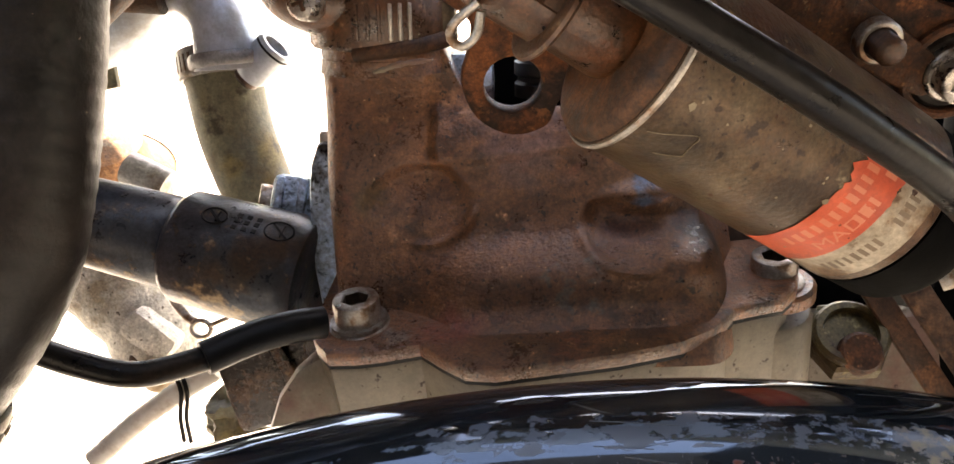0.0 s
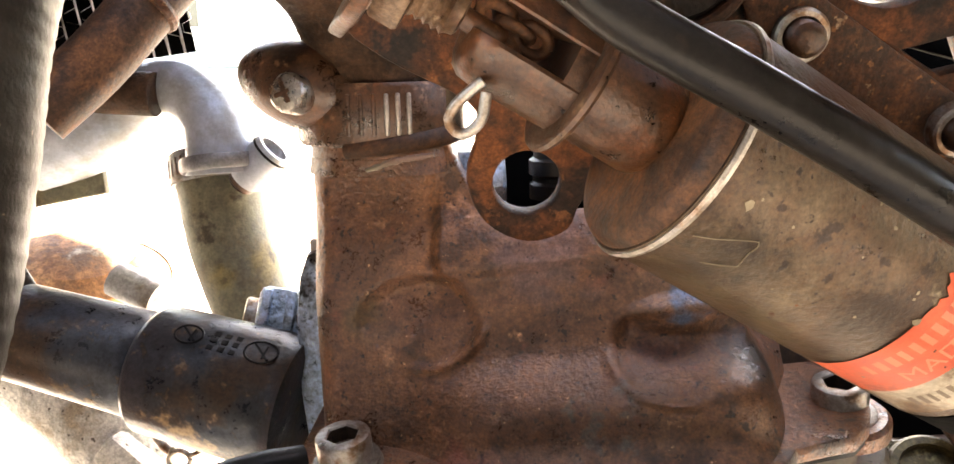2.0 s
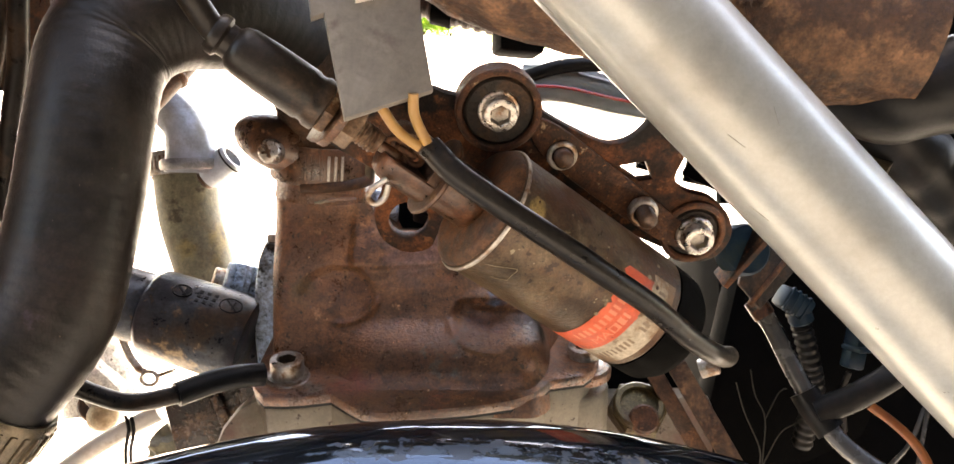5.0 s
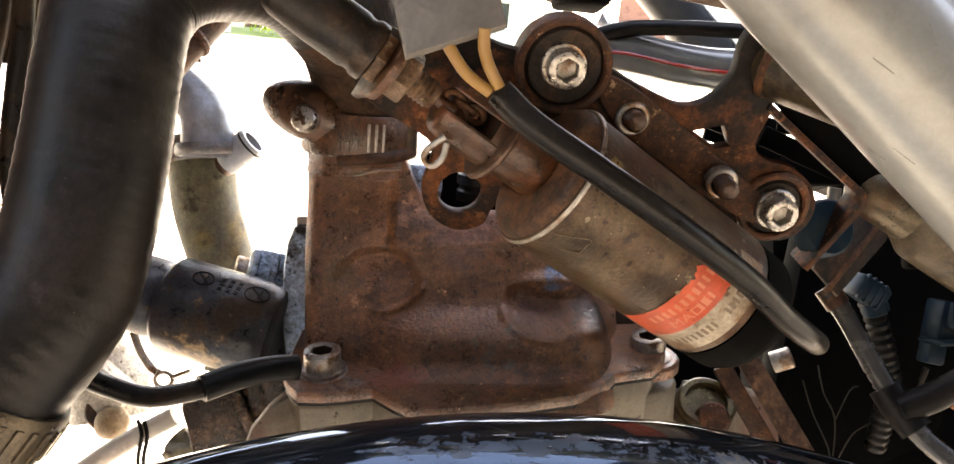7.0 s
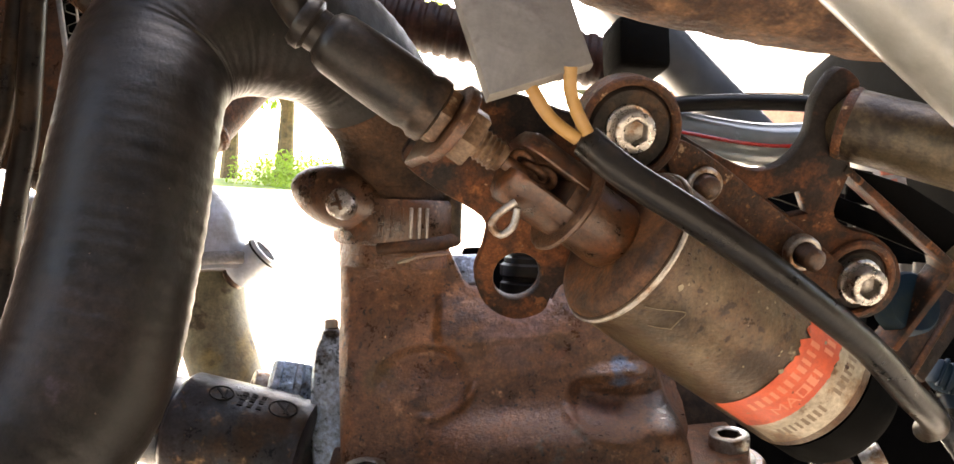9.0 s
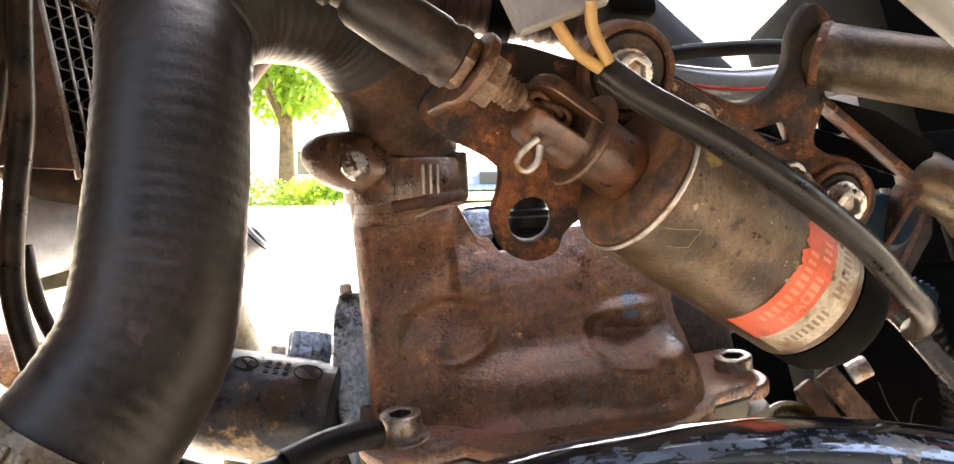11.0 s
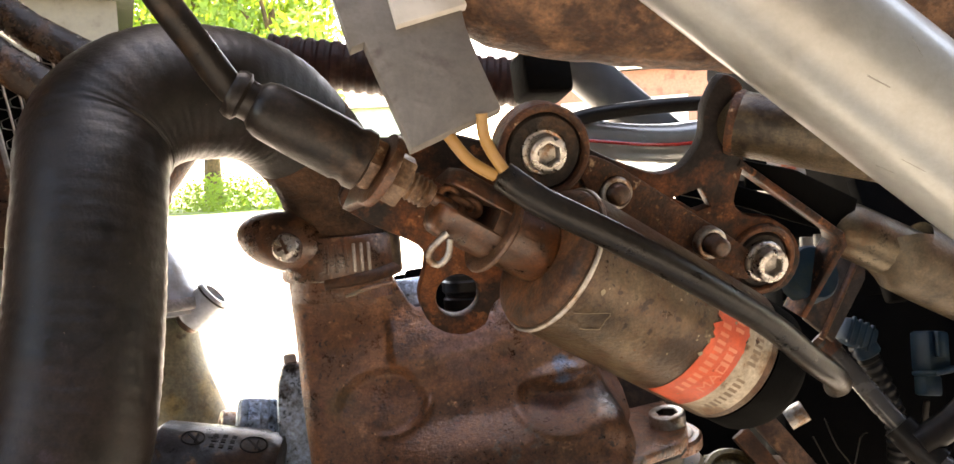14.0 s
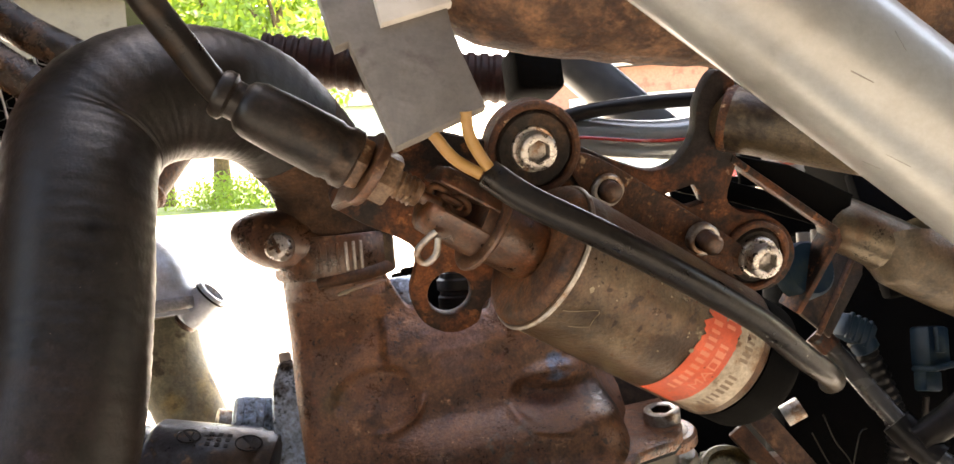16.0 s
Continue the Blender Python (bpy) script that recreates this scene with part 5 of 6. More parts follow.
# ---- crankcase, strips and screw beside the plug ----
case = thing("crankcase", "cream-painted dusty crankcase below the head", "engine part", (85, 262, -85))
part("wall", block((62, 286, -106), (1, 0.12, 0), (0, 0.1, 1), 84, 100, 26, 5), CREAM, case)
part("lower_wall", block((-10, 262, -112), (1, 0, 0), (0, 0.3, 1), 120, 70, 40, 6), CREAM, case)
strips = thing("stay_strips", "pair of rusty flat steel stays beside the plug", "bracket", (88, 250, -60))
part("stay", block((84.0, 250, -58), (0.5, -0.05, -0.86), (0.86, 0, 0.5), 40, 5.5, 3, 0.6), DARKRUST, strips)
part("stay", block((92.4, 249, -57), (0.5, -0.05, -0.86), (0.86, 0, 0.5), 44, 6.4, 3, 0.6), MUD, strips, "brown rusted steel stay")
cap_screw(strips, (95.6, 251, -38.0), (0.86, -0.35, 0.35), 3.3, 6.0, 1.7, label="knurled steel socket-head screw")

# ---- breather tube, black cables, connectors ----
br = thing("breather_tube", "milky clear plastic breather tube curving down", "tube", (116, 268, -22))
part("tube", sweep([(113.6, 267.5, -19.5), (118.7, 266.1, -27.0), (125.0, 261.4, -41.6), (131.0, 256.8, -54.0), (137.9, 252.3, -64.3), (150.7, 247.8, -73.5), (165.1, 243.6, -77.0), (191.0, 239.5, -76.4)], 3.3, 18, 3), CLEAR, br)
part("end_ring", lathe((113.2, 268.5, -18.0), V((118.7, 266.1, -27.0)) - V((113.2, 268.5, -18.0)), [(0, 0), (0, 3.9), (7, 3.9), (7, 0)], 20), BROWNMETAL, br)
joint = thing("rubber_joint", "black rubber tee joint gripping the breather tube", "joint", (131.0, 256.8, -54.0))
part("sleeve", sweep([(127.9, 259.1, -48.7), (131.0, 256.8, -54.7), (135.2, 253.5, -61.0)], 5.0, 18, 2), BLACK, joint)
part("branch", sweep([(130.3, 254.8, -54.9), (142.0, 252.9, -49.6), (156.6, 253.2, -41.1), (175.4, 257.7, -27.9), (204.5, 264.5, -8.9)], 4.6, 18, 3), BLACK, joint)
cor = thing("corrugated_sleeve", "black corrugated cable sleeve with a blue-grey clip", "cable sleeve", (122, 275, -30))
part("sleeve", sweep([(130.5, 277.0, -20.7), (134.0, 277.8, -28.5), (138.0, 279.3, -41.7), (141.1, 282.9, -54.9), (139.8, 290.2, -76.4)], 3.4, 16, 0.7, ripple=lambda i: 0.55 * (1 if i % 4 < 2 else 0)), BLACK, cor)
clip = part("clip", block((129.9, 274.9, -19.6), (0.86, 0.3, -0.5), (0.5, 0, 0.86), 13, 8.4, 8, 1.6), BLUE, cor, "dusty blue-grey plastic clip")
for k in (-4.2, -1.4, 1.4, 4.2):
    part("rib", block(V((129.9, 274.9, -19.6)) + V((0.83, 0.29, -0.48)) * k + V((0, -3.6, 0)), (0.5, 0, 0.86), (0.86, 0.3, -0.5), 9.2, 1.0, 1.6, 0.4), BLUE, clip)
part("collar", lathe((133.0, 276.6, -24.6), (0.35, 0.1, -0.9), [(-2, 0), (-2, 4.4), (2.4, 4.4), (3.0, 3.6), (3.0, 0)], 20), BLUE, clip)
bc = thing("blue_connector", "dark blue plastic wiring connector", "connector", (157.7, 282.3, -34.3))
part("body", block((158.8, 281.6, -30.2), (0.2, 0, 1), (1, 0.2, 0), 14, 9, 9, 1.2), BLUE, bc)
part("latch", block((155.0, 281.5, -41.3), (0.2, 0, 1), (1, 0.2, 0), 7, 7, 6, 1.0), BLUE, bc)
part("lip", block((158.2, 279.4, -36.8), (1, 0.2, 0), (0.2, 0, 1), 12, 1.8, 11, 0.6), BLUE, bc)
part("catch", block((159.4, 276.0, -28.0), (0.2, 0, 1), (1, 0.2, 0), 9, 3.4, 2.4, 0.7), BLUE, bc)
part("lead", sweep([(154.9, 284.4, -46.7), (153.7, 286.7, -55.1), (156.6, 290.7, -70.8)], 1.1, 10, 2), BLACK, bc)
DEEPORANGE = material("deep_orange_cable", (0.22, 0.055, 0.010), (0.33, 0.095, 0.018), 20, 0.45, 0.0, 0.05, (0.16, 0.05, 0.015), 80, 0.4)
oc = thing("orange_cable", "orange electric cable hanging beside the tube", "cable", (171.2, 267.9, -69.0))
part("cable", sweep([(157.9, 273.6, -56.8), (166.0, 271.2, -63.0), (172.8, 268.9, -70.3), (177.2, 267.4, -80.0), (179.2, 266.5, -99.8)], 1.7, 12, 3), DEEPORANGE, oc)
yc = thing("yellow_wire", "thin yellowish electric wires", "wire", (178.7, 277.5, -78.2))
part("wire", sweep([(184.1, 280.6, -53.4), (180.8, 279.9, -69.5), (175.3, 278.4, -101.7)], 0.9, 8, 4), CLEAR, yc)
part("wire", sweep([(168.2, 279.4, -81.1), (176.2, 279.8, -71.8), (182.9, 282.4, -58.4)], 0.9, 8, 4), CLEAR, yc)

# ---- near-black blocks added deep behind, standing in for the shaded cavity ----
box = thing("airbox", "near-black blocks added behind the engine for the dark of its cavity", "airbox", (190, 330, -60))
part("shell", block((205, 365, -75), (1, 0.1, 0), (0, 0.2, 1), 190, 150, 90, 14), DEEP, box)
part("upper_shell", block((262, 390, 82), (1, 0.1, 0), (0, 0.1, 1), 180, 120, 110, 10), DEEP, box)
# Side panel added to block light coming from the right.
part("right_light_blocker", block((300, 360, 60), (0, 1, 0), (0, 0, 1), 240, 420, 8, 3), DEEP, box)
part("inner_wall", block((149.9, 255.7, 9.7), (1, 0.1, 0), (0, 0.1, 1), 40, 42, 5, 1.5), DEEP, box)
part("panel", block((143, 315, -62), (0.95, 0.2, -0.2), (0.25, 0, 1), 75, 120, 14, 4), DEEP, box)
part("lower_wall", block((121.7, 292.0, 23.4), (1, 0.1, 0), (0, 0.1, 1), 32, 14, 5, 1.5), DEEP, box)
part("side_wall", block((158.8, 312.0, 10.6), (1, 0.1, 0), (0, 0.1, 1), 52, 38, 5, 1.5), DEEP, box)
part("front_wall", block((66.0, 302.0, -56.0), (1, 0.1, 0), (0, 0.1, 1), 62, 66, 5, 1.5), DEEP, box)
blue = thing("reservoir", "blue plastic reservoir lid behind the bracket", "reservoir", (96, 232, 3))
part("disc", lathe((97, 236, 1), (0.2, -1, 0.1), [(0, 0), (0, 8.4), (5, 8.2), (6, 7.4), (6, 0)], 32), BLUE, blue)
strip = thing("black_stay", "flat black stay crossing behind the bracket", "bracket", (90.7, 225.7, 20.9))
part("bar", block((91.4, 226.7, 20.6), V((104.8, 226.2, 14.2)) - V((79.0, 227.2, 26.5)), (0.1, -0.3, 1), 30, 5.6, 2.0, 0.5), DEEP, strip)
# Plates beyond the bar are near-black fillers added over bright gaps.
part("end_gap_filler", block((86.5, 228.7, 31.8), (1, 0, -0.2), (0.2, 0, 1), 6.5, 9, 2, 0.5), DEEP, strip)
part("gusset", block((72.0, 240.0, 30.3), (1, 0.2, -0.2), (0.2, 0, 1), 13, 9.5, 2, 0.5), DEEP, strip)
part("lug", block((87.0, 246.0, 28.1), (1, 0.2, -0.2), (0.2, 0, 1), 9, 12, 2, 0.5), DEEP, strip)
part("upper_gap_filler", block((64.3, 221.3, 28.8), (1, 0.3, -0.3), (0.3, 0, 1), 9, 3.6, 1.5, 0.3), DEEP, strip)
sp = thing("stay_plate", "broad dark brown steel plate behind the solenoid's end", "bracket", (113, 252, -3))
part("plate", plate([(-13, -7), (-11, 4), (-2, 8.5), (16, 8.5), (19, 4), (19, -5), (10, -8.5)], (112.5, 252, -5), (0.62, 0.05, 0.78), (-0.78, 0, 0.62), 2.6, bevel=0.7), BUSH, sp)
part("rolled_edge", sweep([(106.0, 251.5, -18.0), (115.0, 251.8, -7.0), (126.0, 252.4, 7.0)], 1.0, 10, 3), DARKRUST, sp)
post = thing("grey_post", "slim pale grey plastic rods behind the bracket", "rod", (108.7, 253.6, 2.2))
part("rod", sweep([(109.0, 251.8, 13.7), (107.0, 254.8, -5.3)], 2.0, 12, 4), GREYPLASTIC, post)
part("rod", sweep([(115.1, 255.2, 14.3), (112.8, 258.1, -3.9)], 1.6, 12, 4), GREYPLASTIC, post)

# ---- far side seen through the bracket ----
WHITEGLOSS = material("white_gloss", (0.20, 0.225, 0.235), (0.29, 0.31, 0.31), 8, 0.15, 0.1, 0.0, (0.2, 0.25, 0.25), 20, 0.4, coat=0.8)
REDGLOSS = material("red_gloss", (0.5, 0.03, 0.03), (0.6, 0.05, 0.04), 8, 0.2, 0.0, 0.0, coat=0.6)
fp = thing("far_fairing", "glossy white fairing edge with a red pinstripe", "fairing", (60.6, 249.1, 50.1))
EDGE = [(29.2, 251.6, 55.6), (42.4, 250.3, 55.0), (61.4, 250.9, 51.1), (75.2, 251.7, 49.6), (91.5, 252.0, 50.2), (113.2, 253.4, 52.5)]
part("panel", sweep(EDGE, 6.4, 24, 3), WHITEGLOSS, fp)
part("pinstripe", sweep([V(p) + V((0, -6.3, -1.8)) for p in EDGE], 0.55, 8, 3), REDGLOSS, fp)
fb = thing("rubber_strap", "black rubber strap arching behind the bracket", "strap", (60.6, 241.6, 60.2))
part("strap", sweep([(24.4, 246.1, 54.8), (40.1, 243.8, 59.7), (51.3, 242.5, 60.3), (66.1, 241.1, 59.6), (82.5, 239.6, 57.8), (99.6, 240.4, 54.4)], 2.3, 14, 3), BLACK, fb)
gb = thing("grey_strut", "dark grey painted strut crossing behind", "strut", (64.5, 281.1, 79.5))
part("tube", sweep([(35.5, 279.1, 114.7), (51.8, 280.3, 94.6), (64.4, 281.1, 79.1), (84.5, 282.4, 55.5)], 8.2, 20, 5), material("dark_grey_paint", (0.05, 0.055, 0.06), (0.08, 0.085, 0.09), 10, 0.35, 0.2, 0.05), gb)
bb = thing("relay_block", "black plastic relay block under the overhead tube", "relay", (23.6, 199.8, 59.7))
part("body", block((25.5, 206.3, 62.3), (1, 0.2, -0.05), (0.05, 0, 1), 13, 12, 12, 1.6), DEEP, bb)
rh = thing("ribbed_tube", "dark red ribbed tube running behind the hose", "tube", (-18.7, 257.5, 91.6))
part("tube", sweep([(-48.2, 255.8, 97.2), (-26.3, 256.3, 91.7), (-0.3, 256.6, 84.9), (30.1, 256.4, 78.0)], 7.2, 20, 0.8, ripple=lambda i: 0.7 * (1 if i % 5 < 3 else 0)), material("dark_red_rubber", (0.018, 0.007, 0.0055), (0.045, 0.014, 0.01), 14, 0.6, 0.0, 0.2, (0.05, 0.025, 0.015), 60, 0.4, spec=0.25, grit=0.4), rh)
part("cuff", lathe((-0.3, 256.6, 84.9), V((30.1, 256.4, 78.0)) - V((-26.3, 256.3, 91.7)), [(0, 7.0), (0, 8.8), (7, 8.8), (7, 7.0)], 24), DEEP, rh)
bt = thing("label_bottle", "white bottle with faint purple print far behind", "bottle", (126.7, 291.9, 42.1))
part("body", lathe((126.1, 293.5, 32.3), (0, 0, 1), [(0, 0), (0, 9), (26, 9), (28, 6), (28, 0)], 24), WHITEPLASTIC, bt)
for k, w in ((0, 2.6), (4.2, 1.2), (6.6, 2.6), (10.4, 2.0)):
    part("print_bar", block((125.6, 284.4, 37.5 + k), (1, 0, 0), (0, 0, 1), 5.0, w, 0.5, 0.0), REDINK, bt, "faded pink print bar")

# ---- wrapped cables behind the frame tube ----
wl = thing("wiring_loom", "thick black taped wiring loom behind the frame tube", "wiring loom", (110.1, 163.1, 39.8))
part("loom", sweep([(92.4, 168.4, 46.4), (104.5, 163.1, 39.8), (116.4, 159.0, 40.5), (135.7, 155.2, 46.5)], 10.5, 22, 2, ripple=lambda i: 0.5 * math.sin(i * 0.9)), BLACK, wl)
part("branch", sweep([(103.8, 178.2, 42.6), (113.0, 177.8, 35.2), (123.6, 180.4, 26.5), (135.1, 183.9, 17.7), (148.5, 187.4, 6.9)], lambda t: 7 + 4 * t, 22, 2, ripple=lambda i: 0.4 * math.sin(i * 1.3)), BLACK, wl)
rf = thing("red_panel", "faded red plastic side panel", "panel", (150.6, 196.6, 12.0))
part("panel", block((155.7, 199.6, 12.2), (0.6, 0, -0.8), (0.8, 0, 0.6), 40, 34, 6, 2.5), material("faded_red", (0.35, 0.05, 0.03), (0.45, 0.08, 0.05), 8, 0.45, 0.0, 0.05), rf)

# ---- front of the motorcycle: radiator, tubes, cables ----
rad = thing("radiator", "dusty aluminium radiator core with folded fins", "radiator", (-130.0, 264.3, 78.5))
R0, RU = V((-136.1, 257.9, 109.7)), (V((-131.7, 270.8, 52.5)) - V((-136.1, 257.9, 109.7))).normalized()
RX = V((0.86, 0.5, 0.1))
RX = (RX - RU * RX.dot(RU)).normalized()
RN = RU.cross(RX).normalized()
RLEN = (V((-131.7, 270.8, 52.5)) - R0).length
part("side_strip", block(R0 + RU * RLEN / 2, RU, RX, RLEN + 6, 1.4, 2.5, 0.4), GREYMETAL, rad)
part("core_back", block(R0 + RU * RLEN / 2 + RX * 20 - RN * 2.2, RU, RX, RLEN, 40, 1.0, 0.0), DEEP, rad)
bm = bmesh.new()
for row in range(10):
    pts = []
    for k in range(int(RLEN / 1.6)):
        pts.append(R0 + RU * (k * 1.6 + (0.5 if k % 2 else 0)) + RX * (1.5 + row * 4.0 + (3.0 if (k // 2) % 2 else 0.3) + 0.5 * noise.noise(V((k, row, 0)))))
    for a, b in zip(pts, pts[1:]):
        q = [bm.verts.new(p) for p in (a - RN * 0.7, b - RN * 0.7, b + RN * 0.7, a + RN * 0.7)]
        bm.faces.new(q)
bmesh.ops.solidify(bm, geom=bm.faces[:], thickness=0.6)
part("fin_pack", bm, RADMETAL, rad)
for row in range(10):
    part("water_tube", block(R0 + RU * RLEN / 2 + RX * (0.9 + row * 4.0), RU, RX, RLEN, 0.5, 1.6, 0.0), RADMETAL, rad)
rp = thing("radiator_shroud", "brown dusty sheet-metal shroud beside the radiator", "shroud", (-144.6, 277.4, 70.7))
part("sheet", plate([(-20, 0), (RLEN, 0), (RLEN - 6, -30), (-20, -26)], R0 - RX * 0.5 + RN * 1.0, RU, RX, 2.0), BROWNMETAL, rp)
# Large sheet out of view, added to block light from the left.
part("side_light_blocker", block((-222, 190, 20), (0, 1, 0), (0, 0, 1), 240, 460, 6, 2), BROWNMETAL, rp)
part("lower_sheet", block((-160.3, 322.6, 40.5), (1, 0, 0.1), (0.1, 0, 1), 27, 32, 3, 0.5), GREYHOSE, rp)
lc = thing("front_cables", "black cables hanging down beside the radiator", "cable", (-151.7, 281.1, 52.4))
part("cable", sweep([(-132.8, 240.1, 104.0), (-135.4, 244.8, 77.2), (-137.1, 247.7, 60.4), (-140.8, 250.7, 44.0), (-144.2, 253.8, 27.4), (-145.3, 256.4, 12.3), (-142.5, 259.2, -6.8)], 3.4, 16, 3), SLEEVE, lc)
part("cable", sweep([(-139.2, 244.4, 106.9), (-142.0, 248.0, 86.5), (-147.3, 252.4, 63.1), (-153.5, 255.7, 46.6)], 3.2, 14, 3), SLEEVE, lc)
part("cable", sweep([(-146.6, 266.9, 29.8), (-145.1, 268.8, 17.1), (-142.4, 270.3, 6.0), (-135.7, 271.8, -7.5)], 2.4, 14, 3), SLEEVE, lc)
ht = thing("front_tube", "brown dusty round tube crossing behind the hose", "tube", (-156.1, 303.7, 60.5))
part("tube", sweep([(-181.1, 303.2, 79.5), (-169.5, 303.4, 71.1), (-156.1, 303.7, 60.5), (-140.2, 303.8, 55.4), (-118.5, 306.1, 52.3)], 6.6, 20, 3), DIRTYRUBBER, ht)
ta = thing("upper_frame_tubes", "brown dirty frame tubes above the radiator", "frame tube", (-117.1, 235.3, 98.5))
part("tube", sweep([(-143.9, 235.6, 122.2), (-130.0, 236.0, 109.3), (-117.8, 236.5, 97.2), (-101.3, 238.9, 83.2)], 5.6, 20, 3), OILYBROWN, ta)
part("tube", sweep([(-127.5, 247.8, 124.3), (-116.1, 248.3, 113.0), (-98.2, 250.3, 100.3), (-81.7, 252.3, 89.1)], 5.6, 20, 3), OILYBROWN, ta)

TAN = material("dusty_tan_rubber", (0.26, 0.20, 0.125), (0.40, 0.32, 0.215), 14, 0.7, 0.0, 0.2, (0.2, 0.13, 0.07), 50, 0.45, grit=0.3)
STALK = material("dry_olive_stalk", (0.0054, 0.0045, 0.00225), (0.0108, 0.009, 0.0045), 30, 0.8, 0.0, 0.1)
KNOB = V((-143.0, 322, -75.0))
# ---- water pump pieces behind ----
wp = thing("water_pump_elbow", "pale grey cast metal elbow above the grey hose", "pipe", (-127.0, 315.9, 48.5))
part("outlet_rim", lathe((-102.8, 314.3, 33.1), (0.03, 0.02, -1), [(0, 10.6), (0, 12.2), (1, 12.8), (3.6, 12.8), (4.4, 12.2), (4.4, 10.6)], 32), GREYMETAL, wp)
part("elbow", sweep([(-167.5, 316.1, 42.5), (-148.6, 316.9, 46.6), (-130.2, 315.4, 54.3), (-116.2, 314.0, 55.7), (-106.4, 314.1, 47.5), (-103.1, 314.0, 37.1), (-102.9, 314.6, 28.0)], lambda t: 15 - 6.5 * ease(0.2, 0.55, t) + 2.5 * ease(0.7, 1, t), 26, 3), PALEBLUE, wp)
rr = thing("rusty_horn", "orange-rusted round horn with a grey rim", "horn", (-193.4, 385.7, 5.8))
part("bowl", lathe((-199.2, 389.1, -3.6), (0.25, -0.45, 0.85), [(-6, 0), (-6, 34), (0, 36), (3, 34), (8, 26), (16, 22), (20, 12), (20, 0)], 40), ORANGERUST, rr)
part("rim", lathe((-199.2, 389.1, -3.6), (0.25, -0.45, 0.85), [(-2, 35), (-1, 37.5), (2, 37.5), (3, 35)], 40), GREYMETAL, rr)
part("roller", sweep([(-161.5, 351.3, -1.8), (-146.0, 350.9, -10.3)], 6.5, 18, 3), GREYMETAL, rr)
ca = thing("casting_arm", "pale dusty cast aluminium arm below the plug cap", "casting", (-166.2, 339.5, -46.4))
part("arm", sweep([(-209.6, 341.0, -12.5), (-188.0, 340.8, -28.6), (-168.8, 340.3, -44.4), (-154.0, 339.1, -60.6), (-150.6, 338.2, -76.5)], lambda t: 18 - 2 * t, 28, 3, ripple=lambda i: 0.4 * math.sin(i * 1.1)), PALECAST, ca)
part("lug", block((-145.8, 326.0, -61.1), (0.7, 0.1, -0.7), (0.7, 0, 0.7), 20, 12, 12, 3), PALECAST, ca)
lm = thing("brown_bracket", "shiny brown oily bracket under the plug cap", "bracket", (-85.1, 269.2, -62.2))
part("plate", block((-85.6, 270.5, -64.5), (0.93, 0.1, 0.25), (-0.3, 0, 0.9), 19, 25, 8, 3.2), OILYBROWN, lm)
part("lip", block((-75.0, 271.6, -63.1), (0.86, 0.1, 0.35), (-0.3, 0, 0.9), 4, 26, 12, 1.2), OILYBROWN, lm)
part("web", block((-71.5, 276, -60), (0.93, 0.1, 0.25), (-0.25, 0, 0.9), 12, 34, 14, 3.0), OILYBROWN, lm)
part("rib", block((-77.3, 290.9, -71.2), (0.86, 0.1, 0.35), (-0.25, 0, 0.9), 9, 34, 9, 2.0), OILYBROWN, lm)
part("rib", block((-82.9, 277.0, -58.1), (0.86, 0.1, 0.35), (-0.3, 0, 0.9), 22, 5, 6, 1.5), OILYBROWN, lm)
rc = thing("dusty_casting", "grey dust-caked rough casting below the oily bracket", "casting", (-94.8, 283.3, -80.3))
rnd = random.Random(21)
for k in range(5):
    at = V((-95.7, 285.1, -81.4)) + V((rnd.uniform(-9, 9), rnd.uniform(-4, 4), rnd.uniform(-9, 5)))
    lump = bmesh.new()
    bmesh.ops.create_icosphere(lump, subdivisions=3, radius=rnd.uniform(5, 8), matrix=Matrix.Translation(at))
    for v in lump.verts:
        v.co += (v.co - at) * (0.5 * noise.noise(v.co * 0.25) + 0.2 * noise.noise(v.co * 0.9))
    part("lump", lump, GREYHOSE, rc)
wc = thing("braided_cable", "pale braided cable bound with black ties", "cable", (-122.0, 287.8, -75.4))
part("cable", sweep([(-147.5, 284.5, -91.5), (-133.4, 287.6, -80.4), (-120.1, 288.3, -72.2), (-106.3, 289.0, -64.9)], 3.4, 16, 1, ripple=lambda i: 0.15 * math.sin(i * 2.5)), WHITEPLASTIC, wc)
part("tie", sweep([(-118.1, 285.2, -65.7), (-116.2, 284.0, -70.5), (-117.9, 285.1, -78.6), (-118.2, 286.3, -86.8)], 0.7, 8, 2), BLACK, wc)
part("tie", sweep([(-115.9, 285.4, -66.2), (-114.4, 284.2, -71.3), (-116.1, 285.3, -79.2), (-116.1, 286.6, -87.3)], 0.7, 8, 2), BLACK, wc)
hk = thing("cable_hook", "bright bent steel cable hook below the plug cap", "hook", (-117, 296, -49))
part("strap", sweep([(-124.2, 296, -36.4), (-121.3, 296, -44.0), (-117.4, 296, -49.5), (-114.7, 295, -51.0)], 1.5, 12, 1), STEEL, hk)
part("ring", sweep([(-112.8 + 3.2 * math.cos(a), 295, -53.4 + 2.7 * math.sin(a)) for a in (k * 0.42 for k in range(16))], 0.8, 10, straight=True), STEEL, hk)
